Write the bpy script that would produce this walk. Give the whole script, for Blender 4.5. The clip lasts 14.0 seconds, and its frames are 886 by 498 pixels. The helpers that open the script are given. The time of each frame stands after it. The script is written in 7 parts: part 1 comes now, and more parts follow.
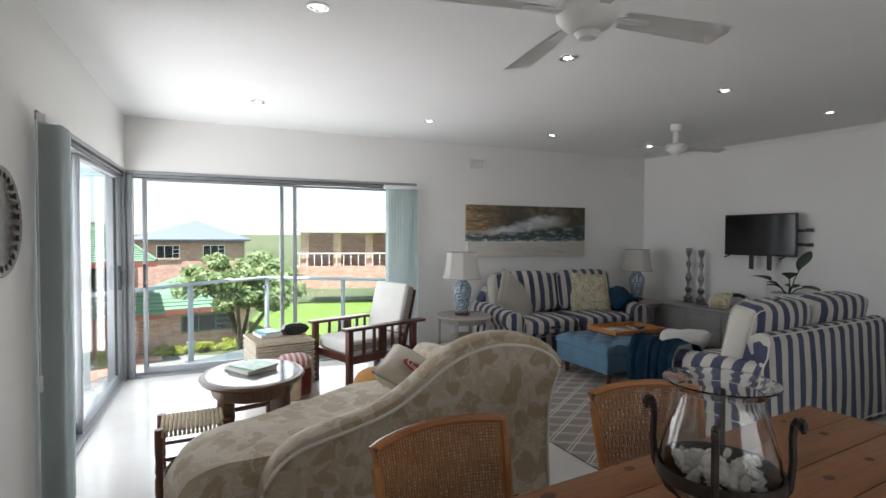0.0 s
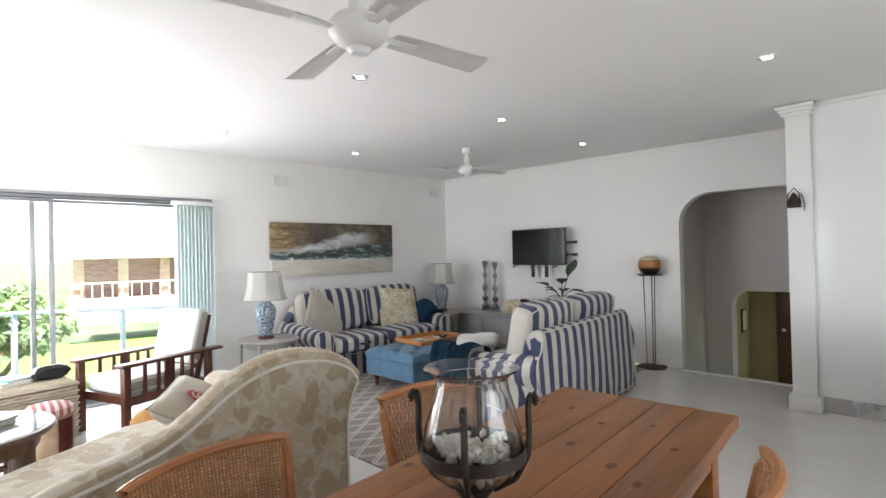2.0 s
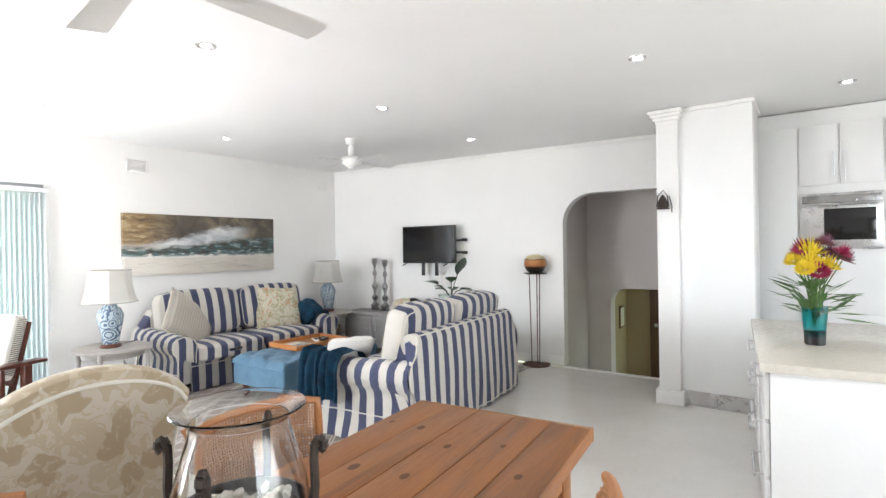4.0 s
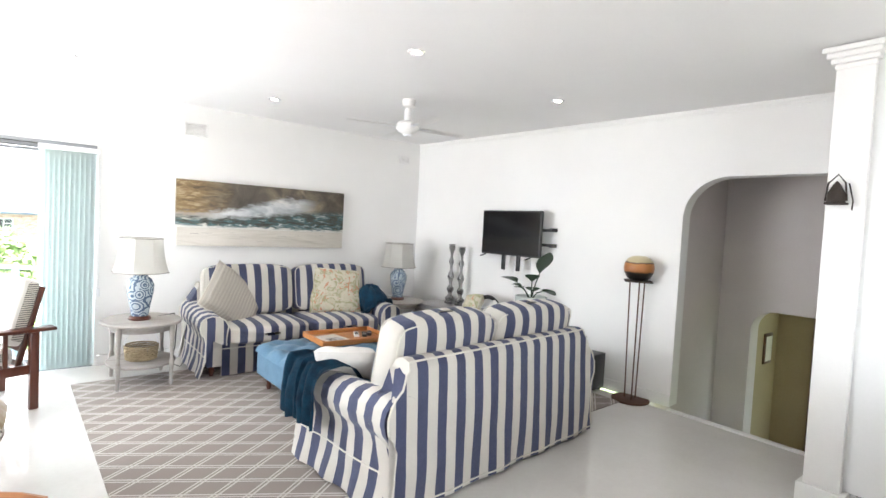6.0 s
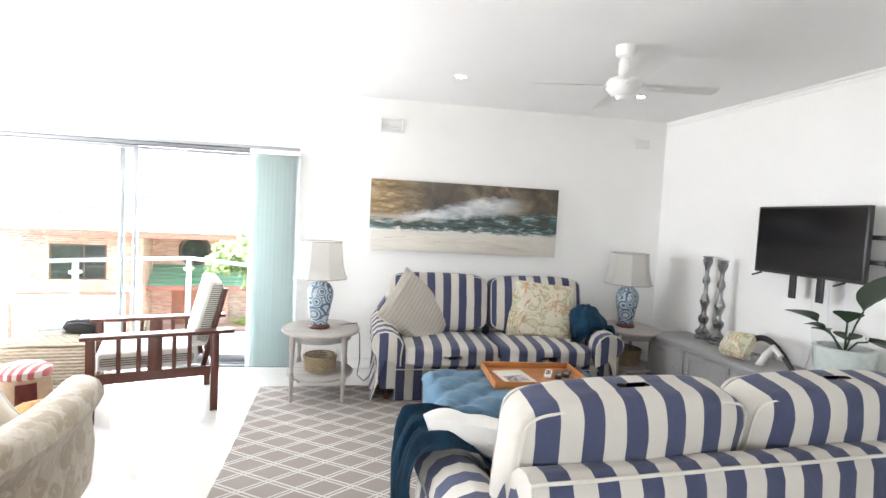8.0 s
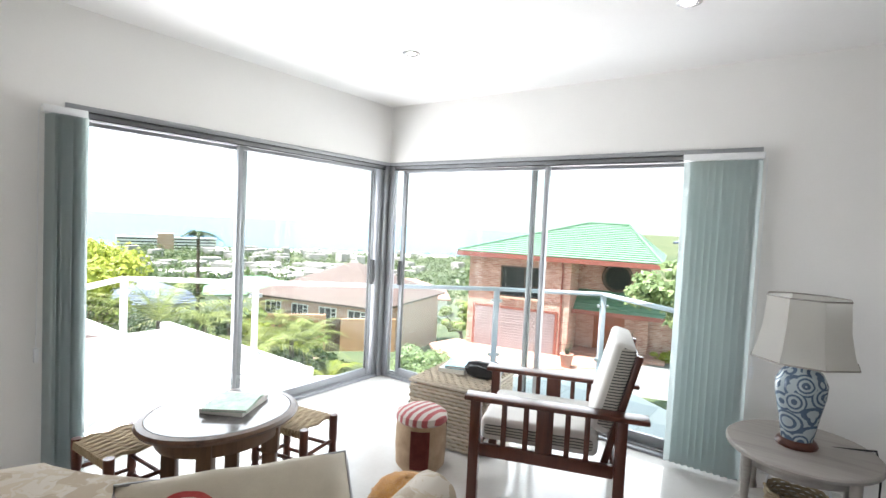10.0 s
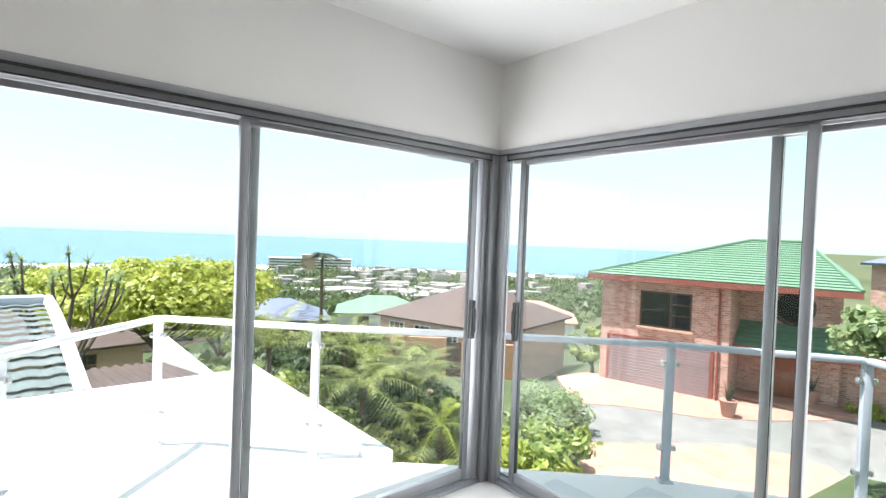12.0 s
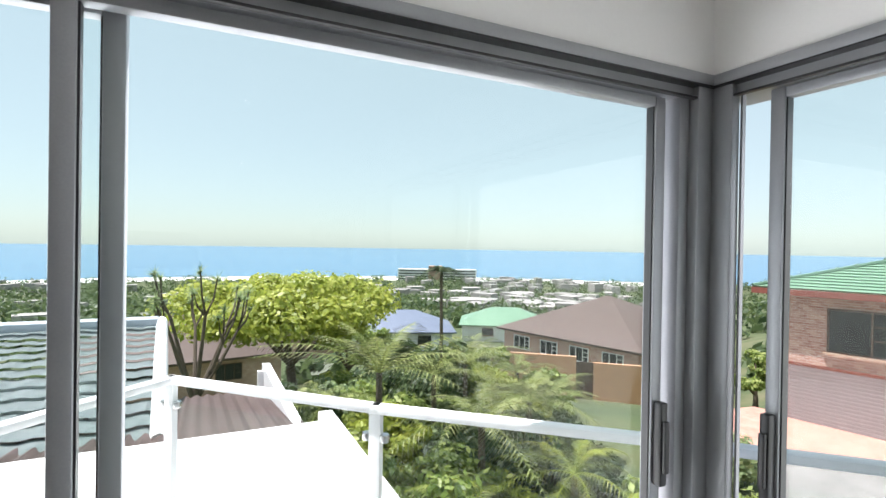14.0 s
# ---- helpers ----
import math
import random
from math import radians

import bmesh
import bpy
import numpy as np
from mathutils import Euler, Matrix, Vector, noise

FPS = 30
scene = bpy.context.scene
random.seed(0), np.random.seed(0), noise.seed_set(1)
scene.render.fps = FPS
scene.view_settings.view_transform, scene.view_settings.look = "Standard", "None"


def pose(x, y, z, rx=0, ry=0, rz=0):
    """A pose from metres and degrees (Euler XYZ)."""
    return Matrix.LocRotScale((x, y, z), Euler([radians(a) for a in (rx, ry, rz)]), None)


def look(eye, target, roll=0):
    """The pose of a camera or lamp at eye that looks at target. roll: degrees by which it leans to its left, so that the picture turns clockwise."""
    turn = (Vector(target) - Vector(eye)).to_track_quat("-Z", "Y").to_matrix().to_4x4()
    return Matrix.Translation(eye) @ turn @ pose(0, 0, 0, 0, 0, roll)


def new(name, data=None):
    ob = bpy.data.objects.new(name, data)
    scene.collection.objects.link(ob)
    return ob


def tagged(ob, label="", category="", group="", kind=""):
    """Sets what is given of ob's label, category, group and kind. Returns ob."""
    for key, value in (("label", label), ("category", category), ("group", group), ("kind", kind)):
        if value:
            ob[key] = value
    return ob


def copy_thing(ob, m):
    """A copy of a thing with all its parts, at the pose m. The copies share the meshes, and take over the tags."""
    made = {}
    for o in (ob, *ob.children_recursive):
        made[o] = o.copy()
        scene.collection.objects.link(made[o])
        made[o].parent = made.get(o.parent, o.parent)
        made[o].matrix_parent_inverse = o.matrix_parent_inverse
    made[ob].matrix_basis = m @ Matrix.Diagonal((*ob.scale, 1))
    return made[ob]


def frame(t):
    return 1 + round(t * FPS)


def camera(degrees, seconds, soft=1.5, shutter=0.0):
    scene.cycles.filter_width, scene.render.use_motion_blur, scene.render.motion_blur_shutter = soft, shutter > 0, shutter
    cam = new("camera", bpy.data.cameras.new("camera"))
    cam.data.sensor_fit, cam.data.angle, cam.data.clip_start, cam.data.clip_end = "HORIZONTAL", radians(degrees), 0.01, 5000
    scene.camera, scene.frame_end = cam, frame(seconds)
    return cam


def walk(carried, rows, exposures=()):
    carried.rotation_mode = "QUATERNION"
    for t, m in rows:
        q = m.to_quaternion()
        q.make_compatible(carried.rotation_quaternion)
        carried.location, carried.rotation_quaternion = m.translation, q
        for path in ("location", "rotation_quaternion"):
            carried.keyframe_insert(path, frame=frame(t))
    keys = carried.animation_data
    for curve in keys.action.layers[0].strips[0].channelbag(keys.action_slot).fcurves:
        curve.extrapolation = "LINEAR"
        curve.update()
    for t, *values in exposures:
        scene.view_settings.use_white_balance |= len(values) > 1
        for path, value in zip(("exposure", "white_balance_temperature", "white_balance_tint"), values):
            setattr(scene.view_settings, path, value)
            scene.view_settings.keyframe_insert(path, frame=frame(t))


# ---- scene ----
cam = camera(82.4, 14.0)
PATH = [
    (0, (0.881, -5.943, 1.477), (1.683, -4.112, 1.423), 0.2),
    (0.5, (0.884, -5.960, 1.455), (1.860, -4.215, 1.430), -1.0),
    (1, (0.931, -6.007, 1.446), (2.061, -4.357, 1.451), -1.9),
    (1.5, (0.933, -6.024, 1.454), (2.199, -4.476, 1.46), -1.7),
    (2, (0.988, -6.023, 1.436), (2.377, -4.584, 1.454), -1.4),
    (2.5, (1.007, -6.029, 1.434), (2.506, -4.705, 1.453), -1.3),
    (3, (1.058, -6.018, 1.427), (2.648, -4.805, 1.441), -1.45),
    (3.2, (1.099, -6.025, 1.408), (2.731, -4.869, 1.426), -1.2),
    (5.3, (2.24, -5.982, 1.505), (3.738, -4.66, 1.41), 0.2),
    (5.5, (2.415, -5.953, 1.492), (3.82, -4.532, 1.407), 0.8),
    (6, (2.715, -5.865, 1.513), (3.959, -4.301, 1.43), 3.0),
    (6.5, (3.05, -5.645, 1.545), (4.16, -3.983, 1.464), 1.7),
    (7, (3.341, -5.513, 1.533), (4.266, -3.742, 1.434), 1.5),
    (7.5, (3.576, -5.297, 1.512), (4.313, -3.441, 1.39), 2.5),
    (8, (3.74, -5.016, 1.515), (4.055, -3.044, 1.4), 3.0),
    (8.5, (3.814, -4.724, 1.557), (3.485, -2.755, 1.439), 3.0),
    (9, (3.745, -4.351, 1.547), (3.01, -2.495, 1.431), 3.2),
    (9.2, (3.692, -4.223, 1.538), (2.842, -2.415, 1.435), 3.2),
    (11.3, (2.75, -2.793, 1.556), (1.28, -1.44, 1.453), 1.9),
    (11.5, (2.612, -2.652, 1.542), (1.118, -1.326, 1.453), 1.9),
    (12, (2.278, -2.318, 1.544), (0.735, -1.046, 1.505), 2.2),
    (12.5, (1.935, -2.013, 1.553), (0.27, -0.905, 1.557), 2.2),
    (13, (1.593, -1.771, 1.57), (-0.058, -0.642, 1.529), 0.9),
    (13.5, (1.285, -1.536, 1.592), (-0.447, -0.536, 1.563), 0.4),
    (14, (1.009, -1.355, 1.609), (-0.796, -0.494, 1.597), 0.9),
]
EXPOSURE = [(0, 1.6, 6450, 19), (0.5, 1.85, 6450, 19), (1.5, 2.42, 6450, 19), (3, 3.1, 6450, 19), (5.5, 3.62, 6450, 19), (7, 3.6, 6450, 19), (8.5, 3.45, 6450, 19), (9.2, 2.8, 6450, 19), (11.3, 1.62, 6450, 19), (12.5, 1.3, 6450, 19), (14, 1.0, 6450, 19)]
walk(cam, [(t, look(eye, target, roll)) for t, eye, target, roll in PATH], EXPOSURE)
# ---- body ----
# ---------- light ----------
world = bpy.data.worlds.new("world")
scene.world = world
world.use_nodes = True
_wn = world.node_tree
_sky = _wn.nodes.new("ShaderNodeTexSky")
_sky.sky_type = 'NISHITA'
_sky.sun_disc = False
_sky.sun_elevation = radians(71)
_sky.sun_rotation = radians(209.4)
_sky.air_density, _sky.dust_density, _sky.ozone_density = 1.0, 0.6, 3.0
_hs = _wn.nodes.new("ShaderNodeHueSaturation")
_hs.inputs["Saturation"].default_value = 0.72
_wn.links.new(_sky.outputs[0], _hs.inputs["Color"])
_hz = _wn.nodes.new("ShaderNodeMixRGB")          # sea haze
_hz.inputs[0].default_value = 0.6
_hz.inputs[2].default_value = (3.0, 4.1, 3.7, 1)
_wn.links.new(_hs.outputs[0], _hz.inputs[1])
_wn.links.new(_hz.outputs[0], _wn.nodes["Background"].inputs[0])
_wn.nodes["Background"].inputs[1].default_value = 0.105

sun = new("sun", bpy.data.lights.new("sun", "SUN"))
sun.data.energy = 4.8
sun.data.angle = radians(0.5)
sun.data.color = (1.0, 0.97, 0.93)
sun.matrix_world = look((-1.8, -3.2, 10.7), (0, 0, 0))


def sky_panel(name, eye, target, w, h, watts, color=(0.96, 0.985, 1.0)):
    """The sky's light in an opening."""
    lamp = new(name, bpy.data.lights.new(name, "AREA"))
    lamp.data.shape = 'RECTANGLE'
    lamp.data.size, lamp.data.size_y, lamp.data.energy, lamp.data.color = w, h, watts, color
    lamp.matrix_world = look(eye, target)
    return lamp


sky_panel("daylight_west", (-0.55, -1.35, 1.15), (3, -1.35, 1.35), 2.4, 1.9, 17.5)
sky_panel("daylight_north", (1.4, 0.65, 1.15), (1.4, -3, 1.35), 2.5, 1.9, 17.5)
sky_panel("daylight_south", (3.2, -9.05, 1.5), (3.2, -5, 1.5), 3.4, 1.5, 9)


# ---------- materials ----------
def nodes_of(name):
    m = bpy.data.materials.new(name)
    m.use_nodes = True
    return m, m.node_tree, m.node_tree.nodes["Principled BSDF"]


def coords(nt, kind="Object", scale=(1, 1, 1), rot=(0, 0, 0)):
    tc = nt.nodes.new("ShaderNodeTexCoord")
    mp = nt.nodes.new("ShaderNodeMapping")
    mp.inputs["Scale"].default_value = scale
    mp.inputs["Rotation"].default_value = rot
    nt.links.new(tc.outputs[kind], mp.inputs[0])
    return mp.outputs[0]


def noise_tex(nt, vec, scale, detail=4, rough=.55, distort=0):
    n = nt.nodes.new("ShaderNodeTexNoise")
    n.inputs["Scale"].default_value, n.inputs["Detail"].default_value = scale, detail
    n.inputs["Roughness"].default_value, n.inputs["Distortion"].default_value = rough, distort
    nt.links.new(vec, n.inputs["Vector"])
    return n.outputs["Fac"]


def ramp(nt, fac, stops):
    r = nt.nodes.new("ShaderNodeValToRGB")
    while len(r.color_ramp.elements) < len(stops):
        r.color_ramp.elements.new(.5)
    for e, (p, c) in zip(r.color_ramp.elements, stops):
        e.position, e.color = p, (*c, 1)
    nt.links.new(fac, r.inputs[0])
    return r.outputs[0]


def math_node(nt, op, a, b=None):
    n = nt.nodes.new("ShaderNodeMath")
    n.operation = op
    for i, v in enumerate((a, b)):
        if v is None:
            continue
        if isinstance(v, (int, float)):
            n.inputs[i].default_value = v
        else:
            nt.links.new(v, n.inputs[i])
    return n.outputs[0]


def mix(nt, fac, a, b, mode='MIX'):
    n = nt.nodes.new("ShaderNodeMix")
    n.data_type, n.blend_type = 'RGBA', mode
    for i, v in ((0, fac), (6, a), (7, b)):
        if isinstance(v, (int, float)):
            n.inputs[i].default_value = v
        elif isinstance(v, tuple):
            n.inputs[i].default_value = (*v, 1)
        else:
            nt.links.new(v, n.inputs[i])
    return n.outputs[2]


def bump(nt, bsdf, height, strength=.3, dist=.002):
    b = nt.nodes.new("ShaderNodeBump")
    b.inputs["Strength"].default_value, b.inputs["Distance"].default_value = strength, dist
    nt.links.new(height, b.inputs["Height"])
    nt.links.new(b.outputs[0], bsdf.inputs["Normal"])


def axis(nt, vec, i):
    s = nt.nodes.new("ShaderNodeSeparateXYZ")
    nt.links.new(vec, s.inputs[0])
    return s.outputs[i]


def surf(name, c1, c2, rough=.6, big=3.0, fine=60.0, strength=.2, dist=.001, metal=0.0, var=0.0, stretch=(1, 1, 1), sheen=0.0):
    """A plain surface with two scales of variation and fine relief; var: how much alike pieces differ."""
    m, nt, b = nodes_of(name)
    v = coords(nt, "Object", stretch)
    n1, n2 = noise_tex(nt, v, big, 5, .6), noise_tex(nt, v, fine, 3, .6)
    f = math_node(nt, 'ADD', math_node(nt, 'MULTIPLY', n1, .7), math_node(nt, 'MULTIPLY', n2, .3))
    col = ramp(nt, f, [(.35, c1), (.65, c2)])
    if var:
        oi = nt.nodes.new("ShaderNodeObjectInfo")
        k = math_node(nt, 'ADD', math_node(nt, 'MULTIPLY', oi.outputs["Random"], 2 * var), 1 - var)
        h = nt.nodes.new("ShaderNodeHueSaturation")
        nt.links.new(k, h.inputs["Value"])
        nt.links.new(col, h.inputs["Color"])
        col = h.outputs[0]
    nt.links.new(col, b.inputs["Base Color"])
    r = math_node(nt, 'ADD', math_node(nt, 'MULTIPLY', n1, .16), rough - .08)
    nt.links.new(r, b.inputs["Roughness"])
    b.inputs["Metallic"].default_value = metal
    b.inputs["Sheen Weight"].default_value = sheen
    if strength:
        bump(nt, b, n2, strength, dist)
    return m


def wood(name, c1, c2, rough=.4, along=0, scale=6.0, strength=.15):
    m, nt, b = nodes_of(name)
    st = [9.0, 9.0, 9.0]
    st[along] = .8
    v = coords(nt, "Object", tuple(st))
    oi = nt.nodes.new("ShaderNodeObjectInfo")
    add = nt.nodes.new("ShaderNodeVectorMath")
    add.operation = 'ADD'
    nt.links.new(v, add.inputs[0])
    sc = nt.nodes.new("ShaderNodeVectorMath")
    sc.operation = 'SCALE'
    sc.inputs[0].default_value = (17, 31, 11)
    nt.links.new(oi.outputs["Random"], sc.inputs["Scale"])
    nt.links.new(sc.outputs[0], add.inputs[1])
    n1 = noise_tex(nt, add.outputs[0], scale / 6, 6, .65, 1.2)
    n2 = noise_tex(nt, add.outputs[0], scale * 2, 4, .7)
    f = math_node(nt, 'ADD', math_node(nt, 'MULTIPLY', n1, .75), math_node(nt, 'MULTIPLY', n2, .25))
    nt.links.new(ramp(nt, f, [(.32, c1), (.52, c2), (.72, tuple(.6 * a + .4 * d for a, d in zip(c1, c2)))]), b.inputs["Base Color"])
    nt.links.new(math_node(nt, 'ADD', math_node(nt, 'MULTIPLY', n2, .25), rough - .1), b.inputs["Roughness"])
    bump(nt, b, n2, strength, .001)
    return m


def striped(name, ax, period=.146, c1=(.017, .026, .078), c2=(.66, .62, .55), phase=0.0, duty=.5, fine=420.0):
    """Woven striped cloth; the stripes follow one another along the given axis."""
    m, nt, b = nodes_of(name)
    v = coords(nt)
    wob = math_node(nt, 'MULTIPLY', math_node(nt, 'SUBTRACT', noise_tex(nt, v, 5, 2), .5), .012)
    x = math_node(nt, 'ADD', math_node(nt, 'ADD', axis(nt, v, ax), wob), phase)
    fr = math_node(nt, 'FRACT', math_node(nt, 'DIVIDE', x, period))
    on = math_node(nt, 'LESS_THAN', fr, duty)
    weave = noise_tex(nt, v, fine, 2)
    patch = noise_tex(nt, v, 6, 4)
    blue = mix(nt, patch, c1, tuple(1.5 * a for a in c1))
    cream = mix(nt, patch, c2, tuple(.86 * a for a in c2))
    col = mix(nt, on, cream, blue)
    nt.links.new(mix(nt, math_node(nt, 'MULTIPLY', weave, .25), col, (.3, .3, .32)), b.inputs["Base Color"])
    b.inputs["Roughness"].default_value = .92
    b.inputs["Sheen Weight"].default_value = .15
    fold = noise_tex(nt, v, 9, 3)
    bump(nt, b, math_node(nt, 'ADD', fold, math_node(nt, 'MULTIPLY', weave, .06)), .5, .02)
    return m


def glass(name, color=(1, 1, 1), rough=0.0, ior=1.5):
    m, nt, b = nodes_of(name)
    b.inputs["Base Color"].default_value = (*color, 1)
    b.inputs["Transmission Weight"].default_value = 1.0
    b.inputs["Roughness"].default_value = rough
    b.inputs["IOR"].default_value = ior
    return m


def thin_glass(name, tint=(.97, .99, .98)):
    """A window pane: clear, with a mirror that grows at grazing angles."""
    m, nt, b = nodes_of(name)
    nt.nodes.remove(b)
    t = nt.nodes.new("ShaderNodeBsdfTransparent")
    t.inputs[0].default_value = (*tint, 1)
    g = nt.nodes.new("ShaderNodeBsdfGlossy")
    g.inputs["Roughness"].default_value = .01
    lw = nt.nodes.new("ShaderNodeLayerWeight")
    lw.inputs[0].default_value = .5
    gloss = math_node(nt, 'ADD', math_node(nt, 'MULTIPLY', math_node(nt, 'POWER', lw.outputs["Facing"], 5.0), .6), .018)
    mx = nt.nodes.new("ShaderNodeMixShader")
    nt.links.new(gloss, mx.inputs[0])
    nt.links.new(t.outputs[0], mx.inputs[1])
    nt.links.new(g.outputs[0], mx.inputs[2])
    nt.links.new(mx.outputs[0], nt.nodes["Material Output"].inputs[0])
    return m


def glow(name, color, strength):
    m, nt, b = nodes_of(name)
    b.inputs["Base Color"].default_value = (*color, 1)
    b.inputs["Emission Color"].default_value = (*color, 1)
    b.inputs["Emission Strength"].default_value = strength
    return m


PLASTER = surf("white_plaster", (.80, .79, .77), (.84, .83, .81), .75, 1.2, 90, .12, .0006)
CEILING = surf("ceiling_paint", (.82, .81, .80), (.85, .845, .835), .8, .8, 60, .08, .0006)
TRIM = surf("white_gloss_trim", (.78, .77, .75), (.82, .81, .79), .4, 2, 80, .06, .0005)
MAUVE = surf("mauve_grey_plaster", (.60, .55, .54), (.66, .61, .59), .8, 1.2, 70, .1, .0006)
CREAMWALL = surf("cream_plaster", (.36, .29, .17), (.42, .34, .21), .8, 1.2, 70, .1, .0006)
TILE = surf("polished_cream_tile", (.64, .62, .59), (.70, .685, .655), .12, 2.2, 30, .02, .0005, var=.02)
GROUT = surf("pale_grout", (.52, .5, .46), (.58, .56, .52), .8, 5, 80)
ALU = surf("grey_anodised_aluminium", (.29, .30, .315), (.35, .36, .375), .42, 4, 200, .05, .0003, metal=.4)
ALU_WHITE = surf("white_powder_coat", (.78, .79, .8), (.83, .84, .85), .35, 4, 200, .05, .0003)
# the white coat darkened and blued: shade put into the colour
ALU_SHADED = surf("shade_toned_white_coat", (.42, .47, .53), (.47, .52, .58), .35, 4, 200, .05, .0003)
BLACK = surf("black_plastic", (.012, .012, .013), (.02, .02, .02), .4, 6, 150, .1)
SCREEN = surf("black_screen", (.004, .004, .005), (.006, .006, .007), .12, 3, 50, 0)
PANE = thin_glass("window_glass")
RAILGLASS = thin_glass("balustrade_glass", (.965, .985, .975))
BLIND = surf("pale_green_blind_fabric", (.61, .665, .66), (.66, .71, .705), .8, 3, 300, .2, .0005)
_bt = BLIND.node_tree
_tr, _mx = _bt.nodes.new("ShaderNodeBsdfTranslucent"), _bt.nodes.new("ShaderNodeMixShader")
_tr.inputs[0].default_value = (.68, .73, .72, 1)
_mx.inputs[0].default_value = .45
_bt.links.new(_bt.nodes["Principled BSDF"].outputs[0], _mx.inputs[1])
_bt.links.new(_tr.outputs[0], _mx.inputs[2])
_bt.links.new(_mx.outputs[0], _bt.nodes["Material Output"].inputs[0])
CHROME = surf("brushed_steel", (.55, .55, .56), (.62, .62, .63), .28, 5, 250, .05, .0003, metal=1)
PEWTER = surf("silvered_turned_wood", (.2, .2, .2), (.36, .355, .35), .28, 8, 90, .2, .001, metal=.9)
GREYWOOD = wood("grey_washed_wood", (.27, .24, .22), (.40, .37, .34), .6, 0)
GREYPAINT = surf("grey_painted_wood", (.27, .265, .26), (.33, .325, .32), .5, 5, 60, .2)
DARKWOOD = wood("dark_red_brown_wood", (.045, .012, .007), (.11, .03, .016), .3, 2)
BROWNWOOD = wood("carved_brown_wood", (.05, .024, .012), (.12, .06, .028), .35, 2)
PINE = wood("oiled_pine", (.085, .026, .006), (.29, .105, .023), .42, 0, 5)
PINE_END = wood("worn_pine_edge", (.17, .10, .055), (.34, .19, .09), .7, 1, 8)
KNOT = surf("dark_knot", (.07, .025, .01), (.14, .05, .018), .5, 40, 200)
TRAYWOOD = wood("orange_brown_tray_wood", (.33, .11, .025), (.5, .2, .06), .35, 0)
IRON = surf("dark_forged_iron", (.03, .022, .018), (.06, .045, .036), .55, 12, 120, .5, .002, metal=.5)
RUST = surf("rusty_brown_steel", (.075, .035, .022), (.12, .055, .032), .6, 10, 100, .3, .001, metal=.3)
STRIPE_X = striped("navy_cream_stripe", 0)
STRIPE_Y = striped("navy_cream_stripe_side", 1)
CREAM = surf("cream_piping_cloth", (.6, .57, .5), (.68, .65, .58), .9, 9, 300, .3, .001, sheen=.2)
WHITECLOTH = surf("off_white_cloth", (.66, .64, .6), (.73, .71, .67), .92, 7, 260, .4, .002, sheen=.2)
BEIGECLOTH = striped("beige_ribbed_cloth", 0, .035, (.40, .36, .30), (.46, .42, .36))
TICKING = striped("black_cream_ticking", 2, .016, (.05, .05, .05), (.6, .56, .48), duty=.4)
TEAL = surf("teal_plush_throw", (.001, .022, .05), (.002, .055, .105), .95, 14, 160, .8, .006)
BLUEVELVET = surf("blue_tufted_velvet", (.065, .15, .23), (.10, .205, .30), .85, 9, 200, .4, .002, sheen=.12)
PAPER = surf("paper", (.68, .66, .6), (.75, .73, .67), .8, 20, 200, .1)
BOOKGREEN = surf("green_book_cover", (.16, .3, .2), (.45, .6, .45), .4, 12, 50, .05)
BOOKBLUE = surf("blue_book_cover", (.05, .32, .45), (.2, .5, .6), .4, 12, 50, .05)
WICKER_C = (.46, .36, .25)
SEATCORD = surf("woven_seagrass_cord", (.33, .25, .15), (.47, .37, .24), .85, 30, 200, .5, .002)
WICKER = surf("pale_willow", (.47, .40, .30), (.62, .54, .43), .75, 18, 140, .4, .001, var=.12)
SOIL = surf("dark_soil", (.03, .02, .012), (.06, .04, .025), .95, 30, 120, .9, .006)
LEAF = surf("dark_green_leaf", (.012, .03, .014), (.025, .055, .022), .38, 9, 60, .15, .001, var=.2)
SHADE = surf("cream_lamp_shade", (.80, .79, .76), (.84, .83, .80), .85, 4, 300, .2, .0004)
_bt = SHADE.node_tree
_tr, _mx = _bt.nodes.new("ShaderNodeBsdfTranslucent"), _bt.nodes.new("ShaderNodeMixShader")
_tr.inputs[0].default_value = (.85, .83, .79, 1)
_mx.inputs[0].default_value = .5
_bt.links.new(_bt.nodes["Principled BSDF"].outputs[0], _mx.inputs[1])
_bt.links.new(_tr.outputs[0], _mx.inputs[2])
_bt.links.new(_mx.outputs[0], _bt.nodes["Material Output"].inputs[0])
ORANGE = surf("orange_fur_throw", (.5, .2, .02), (.7, .34, .05), .95, 30, 200, 1, .01, sheen=.4)
WHITELACQ = surf("white_lacquer", (.80, .80, .79), (.84, .84, .83), .22, 2, 60, .02, .0004)
COUNTER = surf("cream_stone_worktop", (.60, .56, .49), (.66, .62, .55), .22, 30, 220, .03, .0004)
LIT = glow("lit_downlight", (1.0, .94, .84), 9.0)


def wicker_mat(name, c1, c2, pitch=.012):
    m, nt, b = nodes_of(name)
    v = coords(nt, "Object", (1 / pitch,) * 3)
    ck = nt.nodes.new("ShaderNodeTexChecker")
    ck.inputs["Scale"].default_value = 1.0
    nt.links.new(v, ck.inputs["Vector"])
    n = noise_tex(nt, v, .3, 3)
    col = mix(nt, ck.outputs["Fac"], mix(nt, n, c1, c2), tuple(.55 * a for a in c1))
    nt.links.new(col, b.inputs["Base Color"])
    b.inputs["Roughness"].default_value = .6
    bump(nt, b, ck.outputs["Fac"], .7, .003)
    return m


